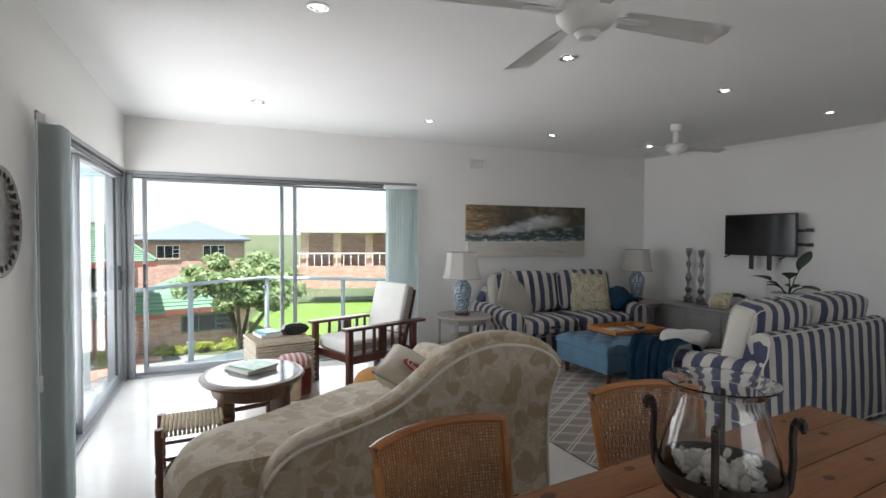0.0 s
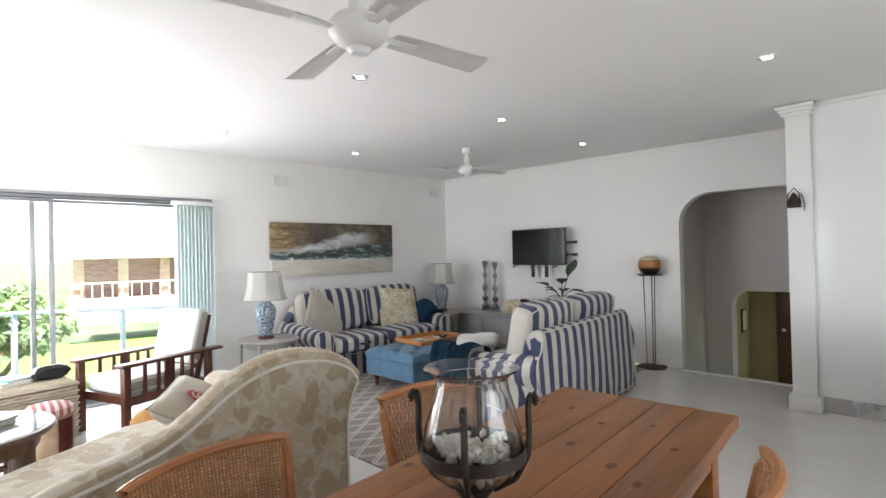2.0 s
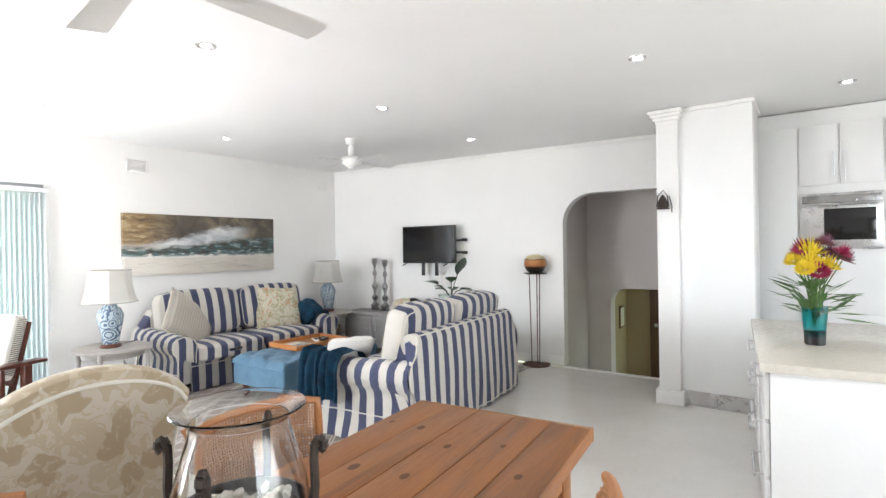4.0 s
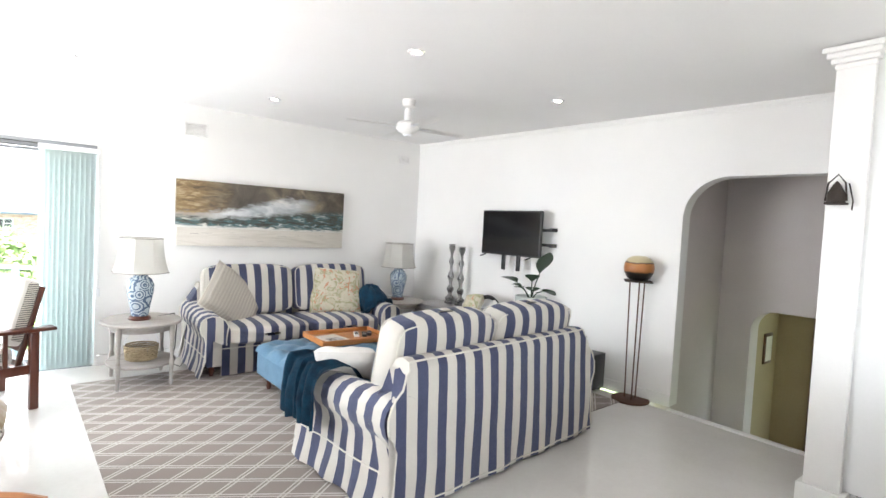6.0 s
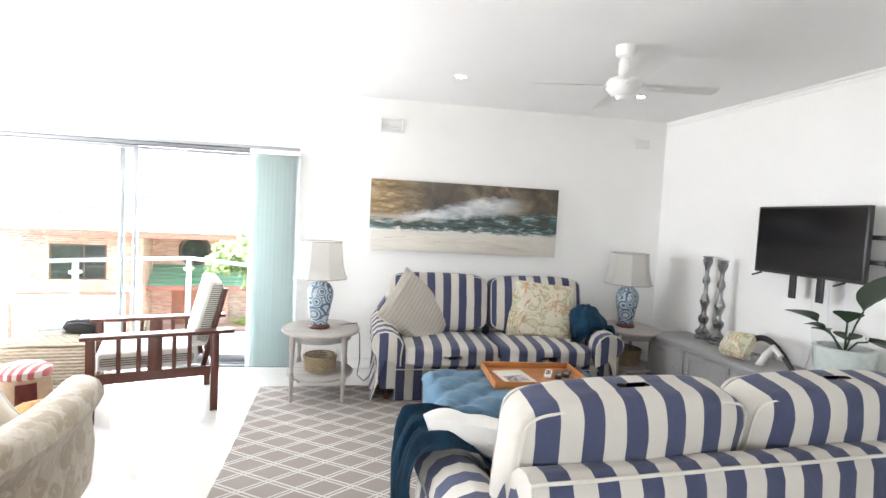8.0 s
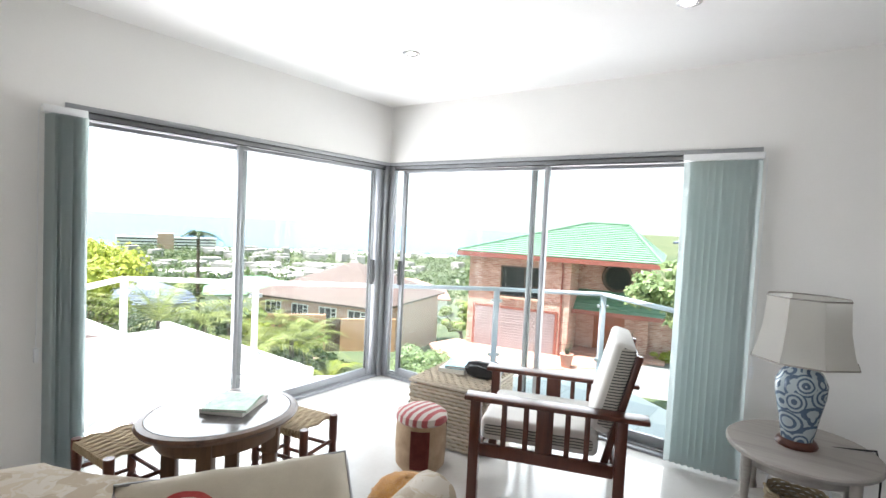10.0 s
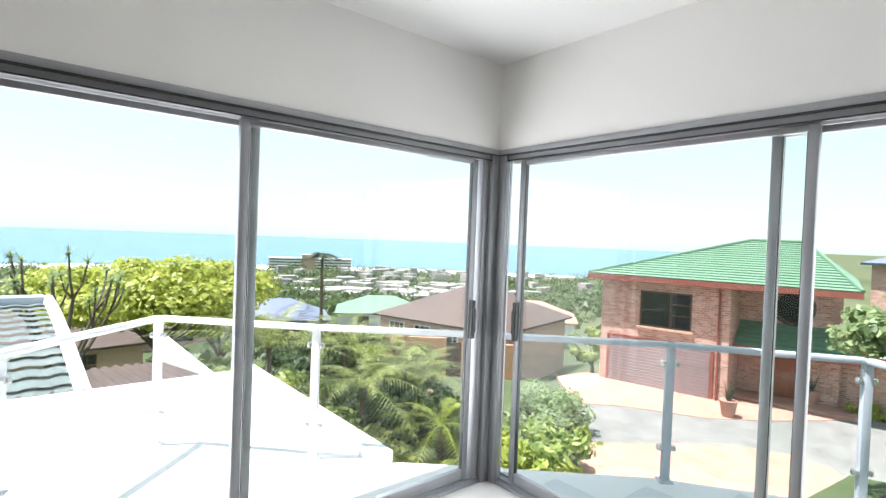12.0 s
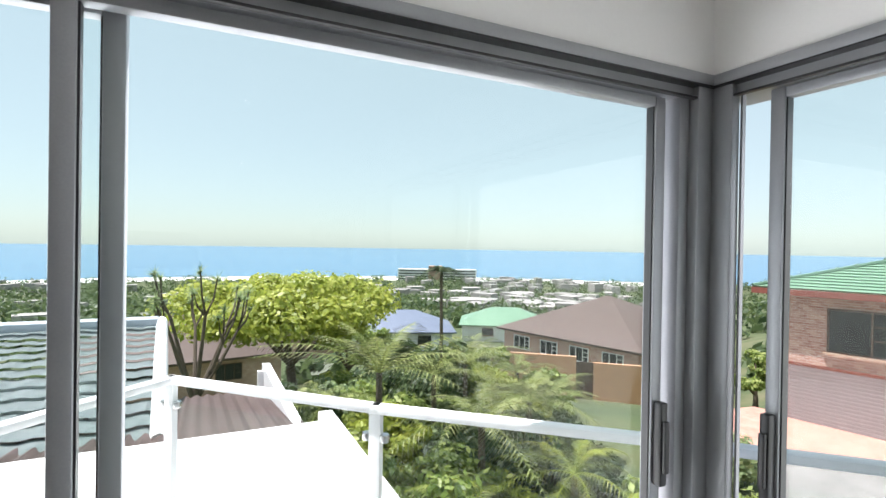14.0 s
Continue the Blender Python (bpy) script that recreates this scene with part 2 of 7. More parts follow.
CANE = wicker_mat("woven_cane", (.21, .08, .026), (.33, .14, .046), .011)
RATTAN = wood("honey_rattan", (.25, .085, .022), (.4, .16, .05), .38, 0)


def damask(name):
    m, nt, b = nodes_of(name)
    v = coords(nt)
    warp = noise_tex(nt, v, 5, 3)
    vo = nt.nodes.new("ShaderNodeTexVoronoi")
    vo.inputs["Scale"].default_value = 7.5
    mixv = nt.nodes.new("ShaderNodeVectorMath")
    mixv.operation = 'MULTIPLY_ADD'
    nv = nt.nodes.new("ShaderNodeTexNoise")
    nv.inputs["Scale"].default_value = 7
    nt.links.new(v, nv.inputs["Vector"])
    nt.links.new(nv.outputs["Color"], mixv.inputs[0])
    mixv.inputs[1].default_value = (.17, .17, .17)
    nt.links.new(v, mixv.inputs[2])
    nt.links.new(mixv.outputs[0], vo.inputs["Vector"])
    blot = math_node(nt, 'LESS_THAN', vo.outputs["Distance"], .46)
    lace = math_node(nt, 'GREATER_THAN', noise_tex(nt, mixv.outputs[0], 12, 3, .6, 1.2), .51)
    ring = math_node(nt, 'MULTIPLY', lace, math_node(nt, 'GREATER_THAN', vo.outputs["Distance"], .42))
    ground = mix(nt, warp, (.40, .325, .225), (.46, .385, .28))
    c = mix(nt, math_node(nt, 'MULTIPLY', ring, .7), ground, (.50, .45, .38))
    veins = math_node(nt, 'GREATER_THAN', noise_tex(nt, mixv.outputs[0], 24, 2, .5, .8), .40)
    c = mix(nt, math_node(nt, 'MULTIPLY', math_node(nt, 'MULTIPLY', blot, veins), .6), c, (.30, .22, .13))
    nt.links.new(c, b.inputs["Base Color"])
    b.inputs["Roughness"].default_value = .8
    b.inputs["Sheen Weight"].default_value = .2
    bump(nt, b, noise_tex(nt, v, 350, 2), .25, .001)
    return m


DAMASK = damask("beige_damask")


def porcelain(name):
    m, nt, b = nodes_of(name)
    v = coords(nt)
    vo = nt.nodes.new("ShaderNodeTexVoronoi")
    vo.inputs["Scale"].default_value = 12
    nt.links.new(v, vo.inputs["Vector"])
    d = vo.outputs["Distance"]
    rings = math_node(nt, 'GREATER_THAN', math_node(nt, 'SINE', math_node(nt, 'MULTIPLY', d, 30)), .1)
    n = noise_tex(nt, v, 40, 3)
    c = mix(nt, math_node(nt, 'MULTIPLY', rings, .85), (.46, .54, .58), mix(nt, n, (.02, .05, .12), (.06, .12, .22)))
    nt.links.new(c, b.inputs["Base Color"])
    b.inputs["Roughness"].default_value = .15
    return m


PORCELAIN = porcelain("blue_white_porcelain")


def rug_mat(name):
    m, nt, b = nodes_of(name)
    v = coords(nt)
    x, y = axis(nt, v, 0), axis(nt, v, 1)

    def lines(sgn, off, w):
        s = math_node(nt, 'ADD', math_node(nt, 'DIVIDE', x, .30), math_node(nt, 'MULTIPLY', math_node(nt, 'DIVIDE', y, .20), sgn))
        f = math_node(nt, 'FRACT', math_node(nt, 'ADD', s, off))
        return math_node(nt, 'LESS_THAN', f, w)
    l = math_node(nt, 'MAXIMUM', math_node(nt, 'MAXIMUM', lines(1, 0, .07), lines(-1, 0, .07)), math_node(nt, 'MAXIMUM', lines(1, .14, .06), lines(-1, .14, .06)))
    n = noise_tex(nt, v, 260, 2)
    p = noise_tex(nt, v, 2.5, 4)
    ground = mix(nt, p, (.235, .20, .18), (.29, .25, .225))
    c = mix(nt, l, ground, (.56, .52, .48))
    nt.links.new(mix(nt, math_node(nt, 'MULTIPLY', n, .3), c, (.2, .18, .16)), b.inputs["Base Color"])
    b.inputs["Roughness"].default_value = .95
    bump(nt, b, math_node(nt, 'ADD', n, math_node(nt, 'MULTIPLY', l, .6)), .6, .003)
    return m


RUG = rug_mat("lattice_rug_pile")


def seascape(name):
    """Painted stormy sea: dark sky, one long white breaker, teal water below it."""
    m, nt, b = nodes_of(name)
    v = coords(nt)
    w = nt.nodes.new("ShaderNodeMapping")
    w.inputs["Scale"].default_value = (1.5, 1, 6.0)
    w.inputs["Rotation"].default_value = (0, radians(-13), 0)
    nt.links.new(v, w.inputs[0])
    wide = noise_tex(nt, w.outputs[0], 1.6, 4, .55, .8)
    stroke = noise_tex(nt, w.outputs[0], 4.5, 6, .6, .6)
    blot = noise_tex(nt, v, 3.2, 5, .6, .8)
    x = math_node(nt, 'ADD', axis(nt, v, 0), math_node(nt, 'MULTIPLY', math_node(nt, 'SUBTRACT', blot, .5), .5))
    z = math_node(nt, 'ADD', axis(nt, v, 2), math_node(nt, 'MULTIPLY', math_node(nt, 'SUBTRACT', stroke, .5), .16))

    def clamp(a, lo, hi):
        return math_node(nt, 'MINIMUM', math_node(nt, 'MAXIMUM', math_node(nt, 'DIVIDE', math_node(nt, 'SUBTRACT', a, lo), hi - lo), 0.0), 1.0)
    sky = ramp(nt, blot, [(.3, (.05, .042, .034)), (.5, (.11, .09, .068)), (.62, (.20, .16, .11)), (.74, (.42, .34, .24))])
    ochre = ramp(nt, stroke, [(.3, (.07, .05, .03)), (.5, (.22, .14, .06)), (.68, (.42, .33, .2))])
    c = mix(nt, clamp(x, .55, .2), sky, ochre)
    water = ramp(nt, stroke, [(.34, (.03, .035, .03)), (.46, (.075, .08, .065)), (.54, (.05, .12, .13)), (.62, (.3, .34, .33)), (.68, (.62, .63, .61))])
    top = math_node(nt, 'ADD', .345, math_node(nt, 'MULTIPLY', clamp(x, .25, 1.15), .225))
    low = math_node(nt, 'ADD', .30, math_node(nt, 'MULTIPLY', clamp(x, .5, 1.7), .13))
    c = mix(nt, clamp(math_node(nt, 'SUBTRACT', z, low), .03, -.02), c, water)
    spray = ramp(nt, wide, [(.3, (.26, .29, .31)), (.45, (.46, .49, .51)), (.6, (.66, .67, .67)), (.75, (.74, .71, .64))])
    on = math_node(nt, 'MULTIPLY', clamp(math_node(nt, 'SUBTRACT', top, z), -.02, .05), clamp(math_node(nt, 'SUBTRACT', z, low), -.02, .04))
    on = math_node(nt, 'MULTIPLY', on, clamp(x, 1.62, 1.35))
    c = mix(nt, math_node(nt, 'MULTIPLY', on, .92), c, spray)
    c = mix(nt, clamp(z, .225, .205), c, (.66, .65, .6))
    nt.links.new(c, b.inputs["Base Color"])
    b.inputs["Roughness"].default_value = .6
    bump(nt, b, stroke, .35, .002)
    return m


SEASCAPE = seascape("painted_seascape")


def floral(name):
    m, nt, b = nodes_of(name)
    v = coords(nt)
    n1, n2 = noise_tex(nt, v, 9, 3, .5, 1.5), noise_tex(nt, v, 13, 2, .5, 2)
    c = ramp(nt, n1, [(.4, (.66, .62, .50)), (.5, (.62, .58, .44)), (.54, (.36, .36, .19)), (.62, (.6, .56, .42))])
    c = mix(nt, math_node(nt, 'GREATER_THAN', n2, .62), c, (.6, .28, .17))
    nt.links.new(c, b.inputs["Base Color"])
    b.inputs["Roughness"].default_value = .9
    bump(nt, b, noise_tex(nt, v, 12, 3), .5, .015)
    return m


FLORAL = floral("leaf_print_cloth")


# ---------- building ----------
def link_mesh(name, bm, mat, smooth=True):
    me = bpy.data.meshes.new(name)
    bmesh.ops.recalc_face_normals(bm, faces=bm.faces)
    bm.to_mesh(me)
    bm.free()
    me.materials.append(mat)
    if smooth:
        me.polygons.foreach_set("use_smooth", [True] * len(me.polygons))
        me.set_sharp_from_angle(angle=radians(38))
    return new(name, me)


def part(name, bm, mat, parent, label=""):
    ob = link_mesh(name, bm, mat)
    ob.parent = parent
    return tagged(ob, label)


def thing(name, m, label, category, group="", kind=""):
    ob = new(name)
    ob.empty_display_size = .1
    ob.matrix_world = m
    return tagged(ob, label, category, group, kind)


def solid(name, bm, mat, label, category="", group="", kind="", m=None):
    ob = link_mesh(name, bm, mat)
    if m is not None:
        ob.matrix_world = m
    return tagged(ob, label, category, group, kind)


def B():
    return bmesh.new()


def box(bm, x0, y0, z0, x1, y1, z1, r=0.0, seg=2, m=None):
    vs = bmesh.ops.create_cube(bm, size=1)["verts"]
    for v in vs:
        v.co = Vector((x0 + (v.co.x + .5) * (x1 - x0), y0 + (v.co.y + .5) * (y1 - y0), z0 + (v.co.z + .5) * (z1 - z0)))
    if r:
        es = list({e for v in vs for e in v.link_edges})
        out = bmesh.ops.bevel(bm, geom=es, offset=r, segments=seg, affect='EDGES', profile=.5)
        vs = list({v for f in out["faces"] for v in f.verts} | {v for v in vs if v.is_valid})
    if m is not None:
        bmesh.ops.transform(bm, matrix=m, verts=[v for v in vs if v.is_valid])
    return bm


def lathe(bm, prof, seg=24, at=(0, 0, 0), sx=1.0, sy=1.0):
    """A body turned round the upright axis from (radius, height) pairs."""
    rings = []
    for r, z in prof:
        rings.append([bm.verts.new((at[0] + sx * r * math.cos(2 * math.pi * i / seg), at[1] + sy * r * math.sin(2 * math.pi * i / seg), at[2] + z)) for i in range(seg)])
    for a, b in zip(rings, rings[1:]):
        for i in range(seg):
            bm.faces.new((a[i], a[(i + 1) % seg], b[(i + 1) % seg], b[i]))
    if prof[0][0] > 1e-4:
        bm.faces.new(rings[0][::-1])
    if prof[-1][0] > 1e-4:
        bm.faces.new(rings[-1])
    return bm


def tube(bm, pts, r, seg=8, taper=None):
    """A round bar along points; taper: radius at the far end."""
    pts = [Vector(p) for p in pts]
    rings = []
    n = len(pts)
    for i, p in enumerate(pts):
        d = (pts[min(i + 1, n - 1)] - pts[max(i - 1, 0)]).normalized()
        up = Vector((0, 0, 1)) if abs(d.z) < .9 else Vector((1, 0, 0))
        a = d.cross(up).normalized()
        b = d.cross(a)
        rr = r if taper is None else r + (taper - r) * i / (n - 1)
        rings.append([bm.verts.new(p + rr * (a * math.cos(2 * math.pi * k / seg) + b * math.sin(2 * math.pi * k / seg))) for k in range(seg)])
    for a, b in zip(rings, rings[1:]):
        for k in range(seg):
            bm.faces.new((a[k], a[(k + 1) % seg], b[(k + 1) % seg], b[k]))
    bm.faces.new(rings[0][::-1])
    bm.faces.new(rings[-1])
    return bm


def grid(bm, fn, nu, nv, closed_u=False):
    """A sheet of points fn(u, v), u and v from 0 to 1."""
    rows = [[bm.verts.new(fn(i / nu, j / nv)) for j in range(nv + 1)] for i in range(nu + (0 if closed_u else 1))]
    for i in range(nu):
        for j in range(nv):
            a, b = rows[i], rows[(i + 1) % len(rows)]
            bm.faces.new((a[j], a[j + 1], b[j + 1], b[j]))
    return bm


def pillow(bm, w, h, t, m=None, n=12, puff=.45, seed=0):
    """A soft cushion w wide, h high and t thick in the x-z plane, with pinched seams."""
    start = len(bm.verts)
    for s in (1, -1):
        def fn(u, v):
            a, b = 2 * u - 1, 2 * v - 1
            k = max(0.0, (1 - a ** 4) * (1 - b ** 4)) ** puff
            pull = 1 - .05 * (1 - abs(a)) * b * b - .05 * (1 - abs(b)) * a * a
            wr = .012 * noise.noise(Vector((a * 2.3 + seed, b * 2.3, s))) if k > .05 else 0
            return Vector((a * w / 2 * pull, s * (k * t / 2 + wr), b * h / 2 * pull))
        grid(bm, fn, n, n)
    bm.verts.ensure_lookup_table()
    vs = bm.verts[start:]
    bmesh.ops.remove_doubles(bm, verts=vs, dist=.0005)
    if m is not None:
        bm.verts.ensure_lookup_table()
        bmesh.ops.transform(bm, matrix=m, verts=bm.verts[start:])
    return bm


def extrude_poly(bm, pts, z0, z1):
    lo = [bm.verts.new((x, y, z0)) for x, y in pts]
    hi = [bm.verts.new((x, y, z1)) for x, y in pts]
    n = len(pts)
    bm.faces.new(lo[::-1])
    bm.faces.new(hi)
    for i in range(n):
        bm.faces.new((lo[i], lo[(i + 1) % n], hi[(i + 1) % n], hi[i]))
    return bm


# ---------- rooms ----------
CEIL = 2.66
HEAD = 2.10
WEST_END = -2.68      # south end of the west sliding doors
NORTH_END = 3.12      # east end of the north sliding doors
EAST = pose(6.88, 0, 0, 0, 0, 5.0)   # frame of the slanted east wall: y along it, x outward


def upright(pts, thick, m):
    """An upright slab: outline in (along, height), thickness outward."""
    bm = extrude_poly(B(), pts, 0, thick)
    turn = Matrix(((0, 0, 1, 0), (1, 0, 0, 0), (0, 1, 0, 0), (0, 0, 0, 1)))
    bmesh.ops.transform(bm, matrix=m @ turn, verts=bm.verts)
    return bm


def arc(cx, cy, r, a0, a1, n=10):
    return [(cx + r * math.cos(radians(a0 + (a1 - a0) * i / n)), cy + r * math.sin(radians(a0 + (a1 - a0) * i / n))) for i in range(n + 1)]


bm = B()
extrude_poly(bm, [(-.22, -9.2), (7.05, -9.2), (7.08, -3.2), (6.88, .22), (-.22, .22)], -.17, 0)
solid("floor", bm, TILE, "polished cream tile floor with soft reflections", "floor", kind="structure")
bm = B()
box(bm, -.22, -9.2, CEIL, 8.8, .22, CEIL + .12)
solid("ceiling", bm, CEILING, "smooth white painted ceiling", "ceiling", kind="structure")
bm = B()
box(bm, -1.1, -10, CEIL + .125, 9.4, 1.0, CEIL + .33)
solid("roof_eave", bm, TRIM, "white overhanging roof eave above the doors", "eave", kind="structure")

bm = upright([(NORTH_END, 0), (NORTH_END, HEAD), (0, HEAD), (0, CEIL), (7.1, CEIL), (7.1, 0)], .22, Matrix(((0, 1, 0, 0), (1, 0, 0, 0), (0, 0, 1, 0), (0, 0, 0, 1))))
solid("wall_north", bm, PLASTER, "white plaster wall with a wide door opening", "wall", kind="structure")
bm = upright([(-9.2, 0), (-9.2, CEIL), (.22, CEIL), (.22, HEAD), (WEST_END, HEAD), (WEST_END, 0)], .22, pose(-.22, 0, 0))
solid("wall_west", bm, PLASTER, "white plaster wall with a wide door opening", "wall", kind="structure")
ARCH_L, ARCH_R, ARCH_T = -3.655, -5.0, 2.07
bm = upright([(0, 0), (ARCH_L, 0), (ARCH_L, ARCH_T - .36)] + arc(ARCH_L - .36, ARCH_T - .36, .36, 0, 90) + [(ARCH_R, ARCH_T), (ARCH_R, 0), (-9.3, 0), (-9.3, CEIL), (.1, CEIL), (.1, 0)], .16, EAST)
solid("wall_east", bm, PLASTER, "white plaster wall with a round-cornered archway", "wall", kind="structure")
bm = B()
for x0, x1, z0, z1 in ((-.22, 1.5, 0, CEIL), (4.9, 8.8, 0, CEIL), (1.5, 4.9, 0, .8), (1.5, 4.9, 2.2, CEIL)):
    box(bm, x0, -9.2, z0, x1, -9.0, z1)
solid("wall_south", bm, PLASTER, "plain white wall with a window opening", "wall", kind="structure")

# cornice and skirting
bm = B()
for i, (h, d) in enumerate(((.05, .012), (.02, .03))):
    box(bm, -d, -4.85, CEIL - h, .0, -.02, CEIL - .002)
bmesh.ops.transform(bm, matrix=EAST, verts=bm.verts)
solid("cornice", bm, TRIM, "narrow white moulded cornice", "cornice", kind="structure")
bm = B()
box(bm, -.016, ARCH_L + .0, .001, 0, -.02, .105, .004)
bmesh.ops.transform(bm, matrix=EAST, verts=bm.verts)
solid("baseboard", bm, TRIM, "white skirting board along the wall foot", "skirting", kind="structure")
bm = B()
box(bm, NORTH_END + .03, -.016, .001, 6.85, 0, .105, .004)
solid("baseboard", bm, TRIM, "white skirting board along the wall foot", "skirting", kind="structure")

# stair well behind the archway
bm = upright([(-2.6, -2.4), (-3.86, -2.4), (-3.86, .66)] + arc(-4.06, .66, .2, 0, 90, 6) + [(-4.75, .86), (-4.75, -2.4), (-6.2, -2.4), (-6.2, CEIL), (-2.6, CEIL)], .2, pose(8.3, 0, 0))
solid("stair_wall", bm, MAUVE, "mauve-grey stairwell wall with a low arch", "wall", kind="structure")
bm = B()
box(bm, 7.4, -3.55, -2.4, 8.3, -3.4, CEIL)
box(bm, 7.5, -5.6, -2.4, 8.3, -5.45, CEIL)
solid("stair_side_wall", bm, MAUVE, "mauve-grey stairwell side wall", "wall", kind="structure")
bm = B()
box(bm, 7.0, -6.2, -2.5, 10.2, -2.6, -2.4)
box(bm, 8.5, -5.4, -.85, 10.2, -3.2, -.75)
solid("stair_floor", bm, SEATCORD, "brown landing floor at the foot of the stairs", "floor", kind="structure")
bm = B()
box(bm, 9.05, -5.4, -.75, 9.25, -3.2, 1.6)
box(bm, 8.5, -3.86, -.75, 9.05, -3.66, 1.6)
box(bm, 8.5, -5.4, 1.5, 10.1, -3.2, 1.7)
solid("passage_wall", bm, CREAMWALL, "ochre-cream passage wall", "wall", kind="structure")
bm = B()
box(bm, 8.99, -4.95, -.75, 9.05, -4.2, 1.3, .01)
door = solid("door", bm, BROWNWOOD, "plain brown door at the end of the passage", "door", kind="structure")
bm = B()
lathe(bm, [(.001, 0), (.022, .004), (.026, .02), (.02, .035), (.001, .04)], 12)
bmesh.ops.transform(bm, matrix=pose(8.99, -4.29, .3, 0, -90, 0), verts=bm.verts)
part("door_handle", bm, CHROME, door)
for i in range(5):
    bm = B()
    box(bm, 7.25 + i * .25, -5.44, -.19 * (i + 1) - .9, 7.52 + i * .25, -3.56, -.19 * (i + 1) - .25, .008)
    solid("stair_step", bm, TILE, "pale tiled stair tread", "step", "stair treads", "structure")
bm = B()
box(bm, 7.07, -5.0, -.4, 7.13, -3.68, .014, .004)
solid("stair_threshold", bm, TRIM, "white threshold sill at the head of the stairs", "sill", kind="structure")
p = thing("wall_picture", pose(8.76, -3.862, .42, 0, 0, 90), "small framed bird print on the passage wall", "picture")
bm = B()
box(bm, -.02, -.1, -.16, 0, .1, .16, .004)
part("picture_frame", bm, BROWNWOOD, p)
bm = B()
box(bm, -.024, -.075, -.13, -.02, .075, .13)
part("print", bm, PAPER, p)

# pier, tall panel and kitchen
pier = thing("pier", pose(0, 0, 0), "white square pier with moulded base and capital", "pier", kind="structure")
bm = B()
box(bm, 6.26, -5.11, 0, 7.2, -4.93, CEIL, .006)
part("shaft", bm, PLASTER, pier)
bm = B()
box(bm, 6.235, -5.14, .0, 7.2, -4.90, .13, .01)
part("pier_base", bm, TRIM, pier)
bm = B()
for k in range(4):
    box(bm, 6.255 - .018 * k, -5.115 - .012 * k, CEIL - .13 + .03 * k, 7.2, -4.925 + .018 * k, CEIL - .101 + .03 * k, .004)
part("capital", bm, TRIM, pier)
tall = thing("tall_cabinet", pose(0, 0, 0), "tall white lacquered cabinet side panel", "cabinet", kind="structure")
bm = B()
box(bm, 6.30, -5.68, .14, 6.9, -5.095, CEIL - .04, .004)
part("panel", bm, WHITELACQ, tall)
bm = B()
box(bm, 6.33, -5.66, .0, 6.88, -5.10, .138)
part("plinth", bm, CHROME, tall, "brushed metal plinth")
bm = B()
box(bm, 6.29, -5.70, CEIL - .039, 6.9, -5.10, CEIL - .003, .006)
part("cornice_strip", bm, TRIM, tall)


def bar_handle(parent, x, y, z, length, vertical=True):
    bm = B()
    if vertical:
        tube(bm, [(x - .03, y, z), (x - .03, y, z + length)], .006)
        for k in (.1, .9):
            tube(bm, [(x - .03, y, z + k * length), (x, y, z + k * length)], .005)
    else:
        tube(bm, [(x, y - length / 2, z), (x, y + length / 2, z)], .006)
    return part("handle", bm, CHROME, parent, "brushed steel bar handle")


kit = thing("kitchen_cabinet", pose(7.12, 0, 0), "white kitchen wall of tall units with steel handles", "cabinet")
bm = B()
box(bm, 0, -8.8, 0, .5, -5.55, CEIL - .01)
part("body", bm, WHITELACQ, kit)
for i, (y0, y1, z0, z1) in enumerate(((-5.97, -5.58, .12, 2.5), (-6.27, -5.99, 1.96, 2.5), (-6.58, -6.29, 1.96, 2.5), (-6.88, -6.6, 1.96, 2.5), (-6.58, -5.99, .12, .8))):
    bm = B()
    box(bm, -.02, y0, z0, -.002, y1, z1, .002)
    d = part("door", bm, WHITELACQ, kit)
    if i in (1, 2, 3):
        bar_handle(d, -.02, y0 + .03 if i == 1 else y1 - .03, 2.0, .25)
    elif i == 0:
        bar_handle(d, -.02, y1 - .06, 1.25, .25)
    else:
        bm = B()
        tube(bm, [(-.045, -6.45, .7), (-.045, -6.12, .7)], .006)
        part("handle", bm, CHROME, d, "brushed steel bar handle")
oven = thing("microwave_oven", pose(7.1, -6.285, 1.38), "built-in steel microwave oven with a dark window", "oven")
bm = B()
box(bm, -.03, -.29, 0, .02, .29, .5, .006)
part("fascia", bm, CHROME, oven)
bm = B()
box(bm, -.036, -.24, .08, -.03, .12, .36, .003)
part("window", bm, SCREEN, oven)
bm = B()
box(bm, -.036, -.28, .41, -.03, .28, .48, .003)
part("control_strip", bm, PEWTER, oven)
bm = B()
tube(bm, [(-.06, -.25, .395), (-.06, .25, .395)], .009)
part("handle", bm, CHROME, oven)

island = thing("kitchen_island", pose(4.04, -5.85, 0, 0, 0, 5.5), "white kitchen island with drawers", "kitchen island")
bm = B()
box(bm, .03, -2.3, .02, 1.5, -.04, .86, .004)
part("body", bm, WHITELACQ, island)
for k, (z0, z1) in enumerate(((.1, .36), (.38, .62), (.64, .84))):
    for c in range(2):
        bm = B()
        box(bm, .05 + .73 * c, -.038, z0, .76 + .73 * c, -.02, z1, .003)
        dr = part("drawer_front", bm, WHITELACQ, island)
        bm = B()
        zc = z1 - .05
        tube(bm, [(.22 + .73 * c, .02, zc), (.58 + .73 * c, .02, zc)], .007)
        for xx in (.25, .55):
            tube(bm, [(xx + .73 * c, .02, zc), (xx + .73 * c, -.02, zc)], .005)
        part("handle", bm, CHROME, dr, "brushed steel bar handle")
bm = B()
box(bm, 0, -2.35, .862, 1.55, 0, .902, .004)
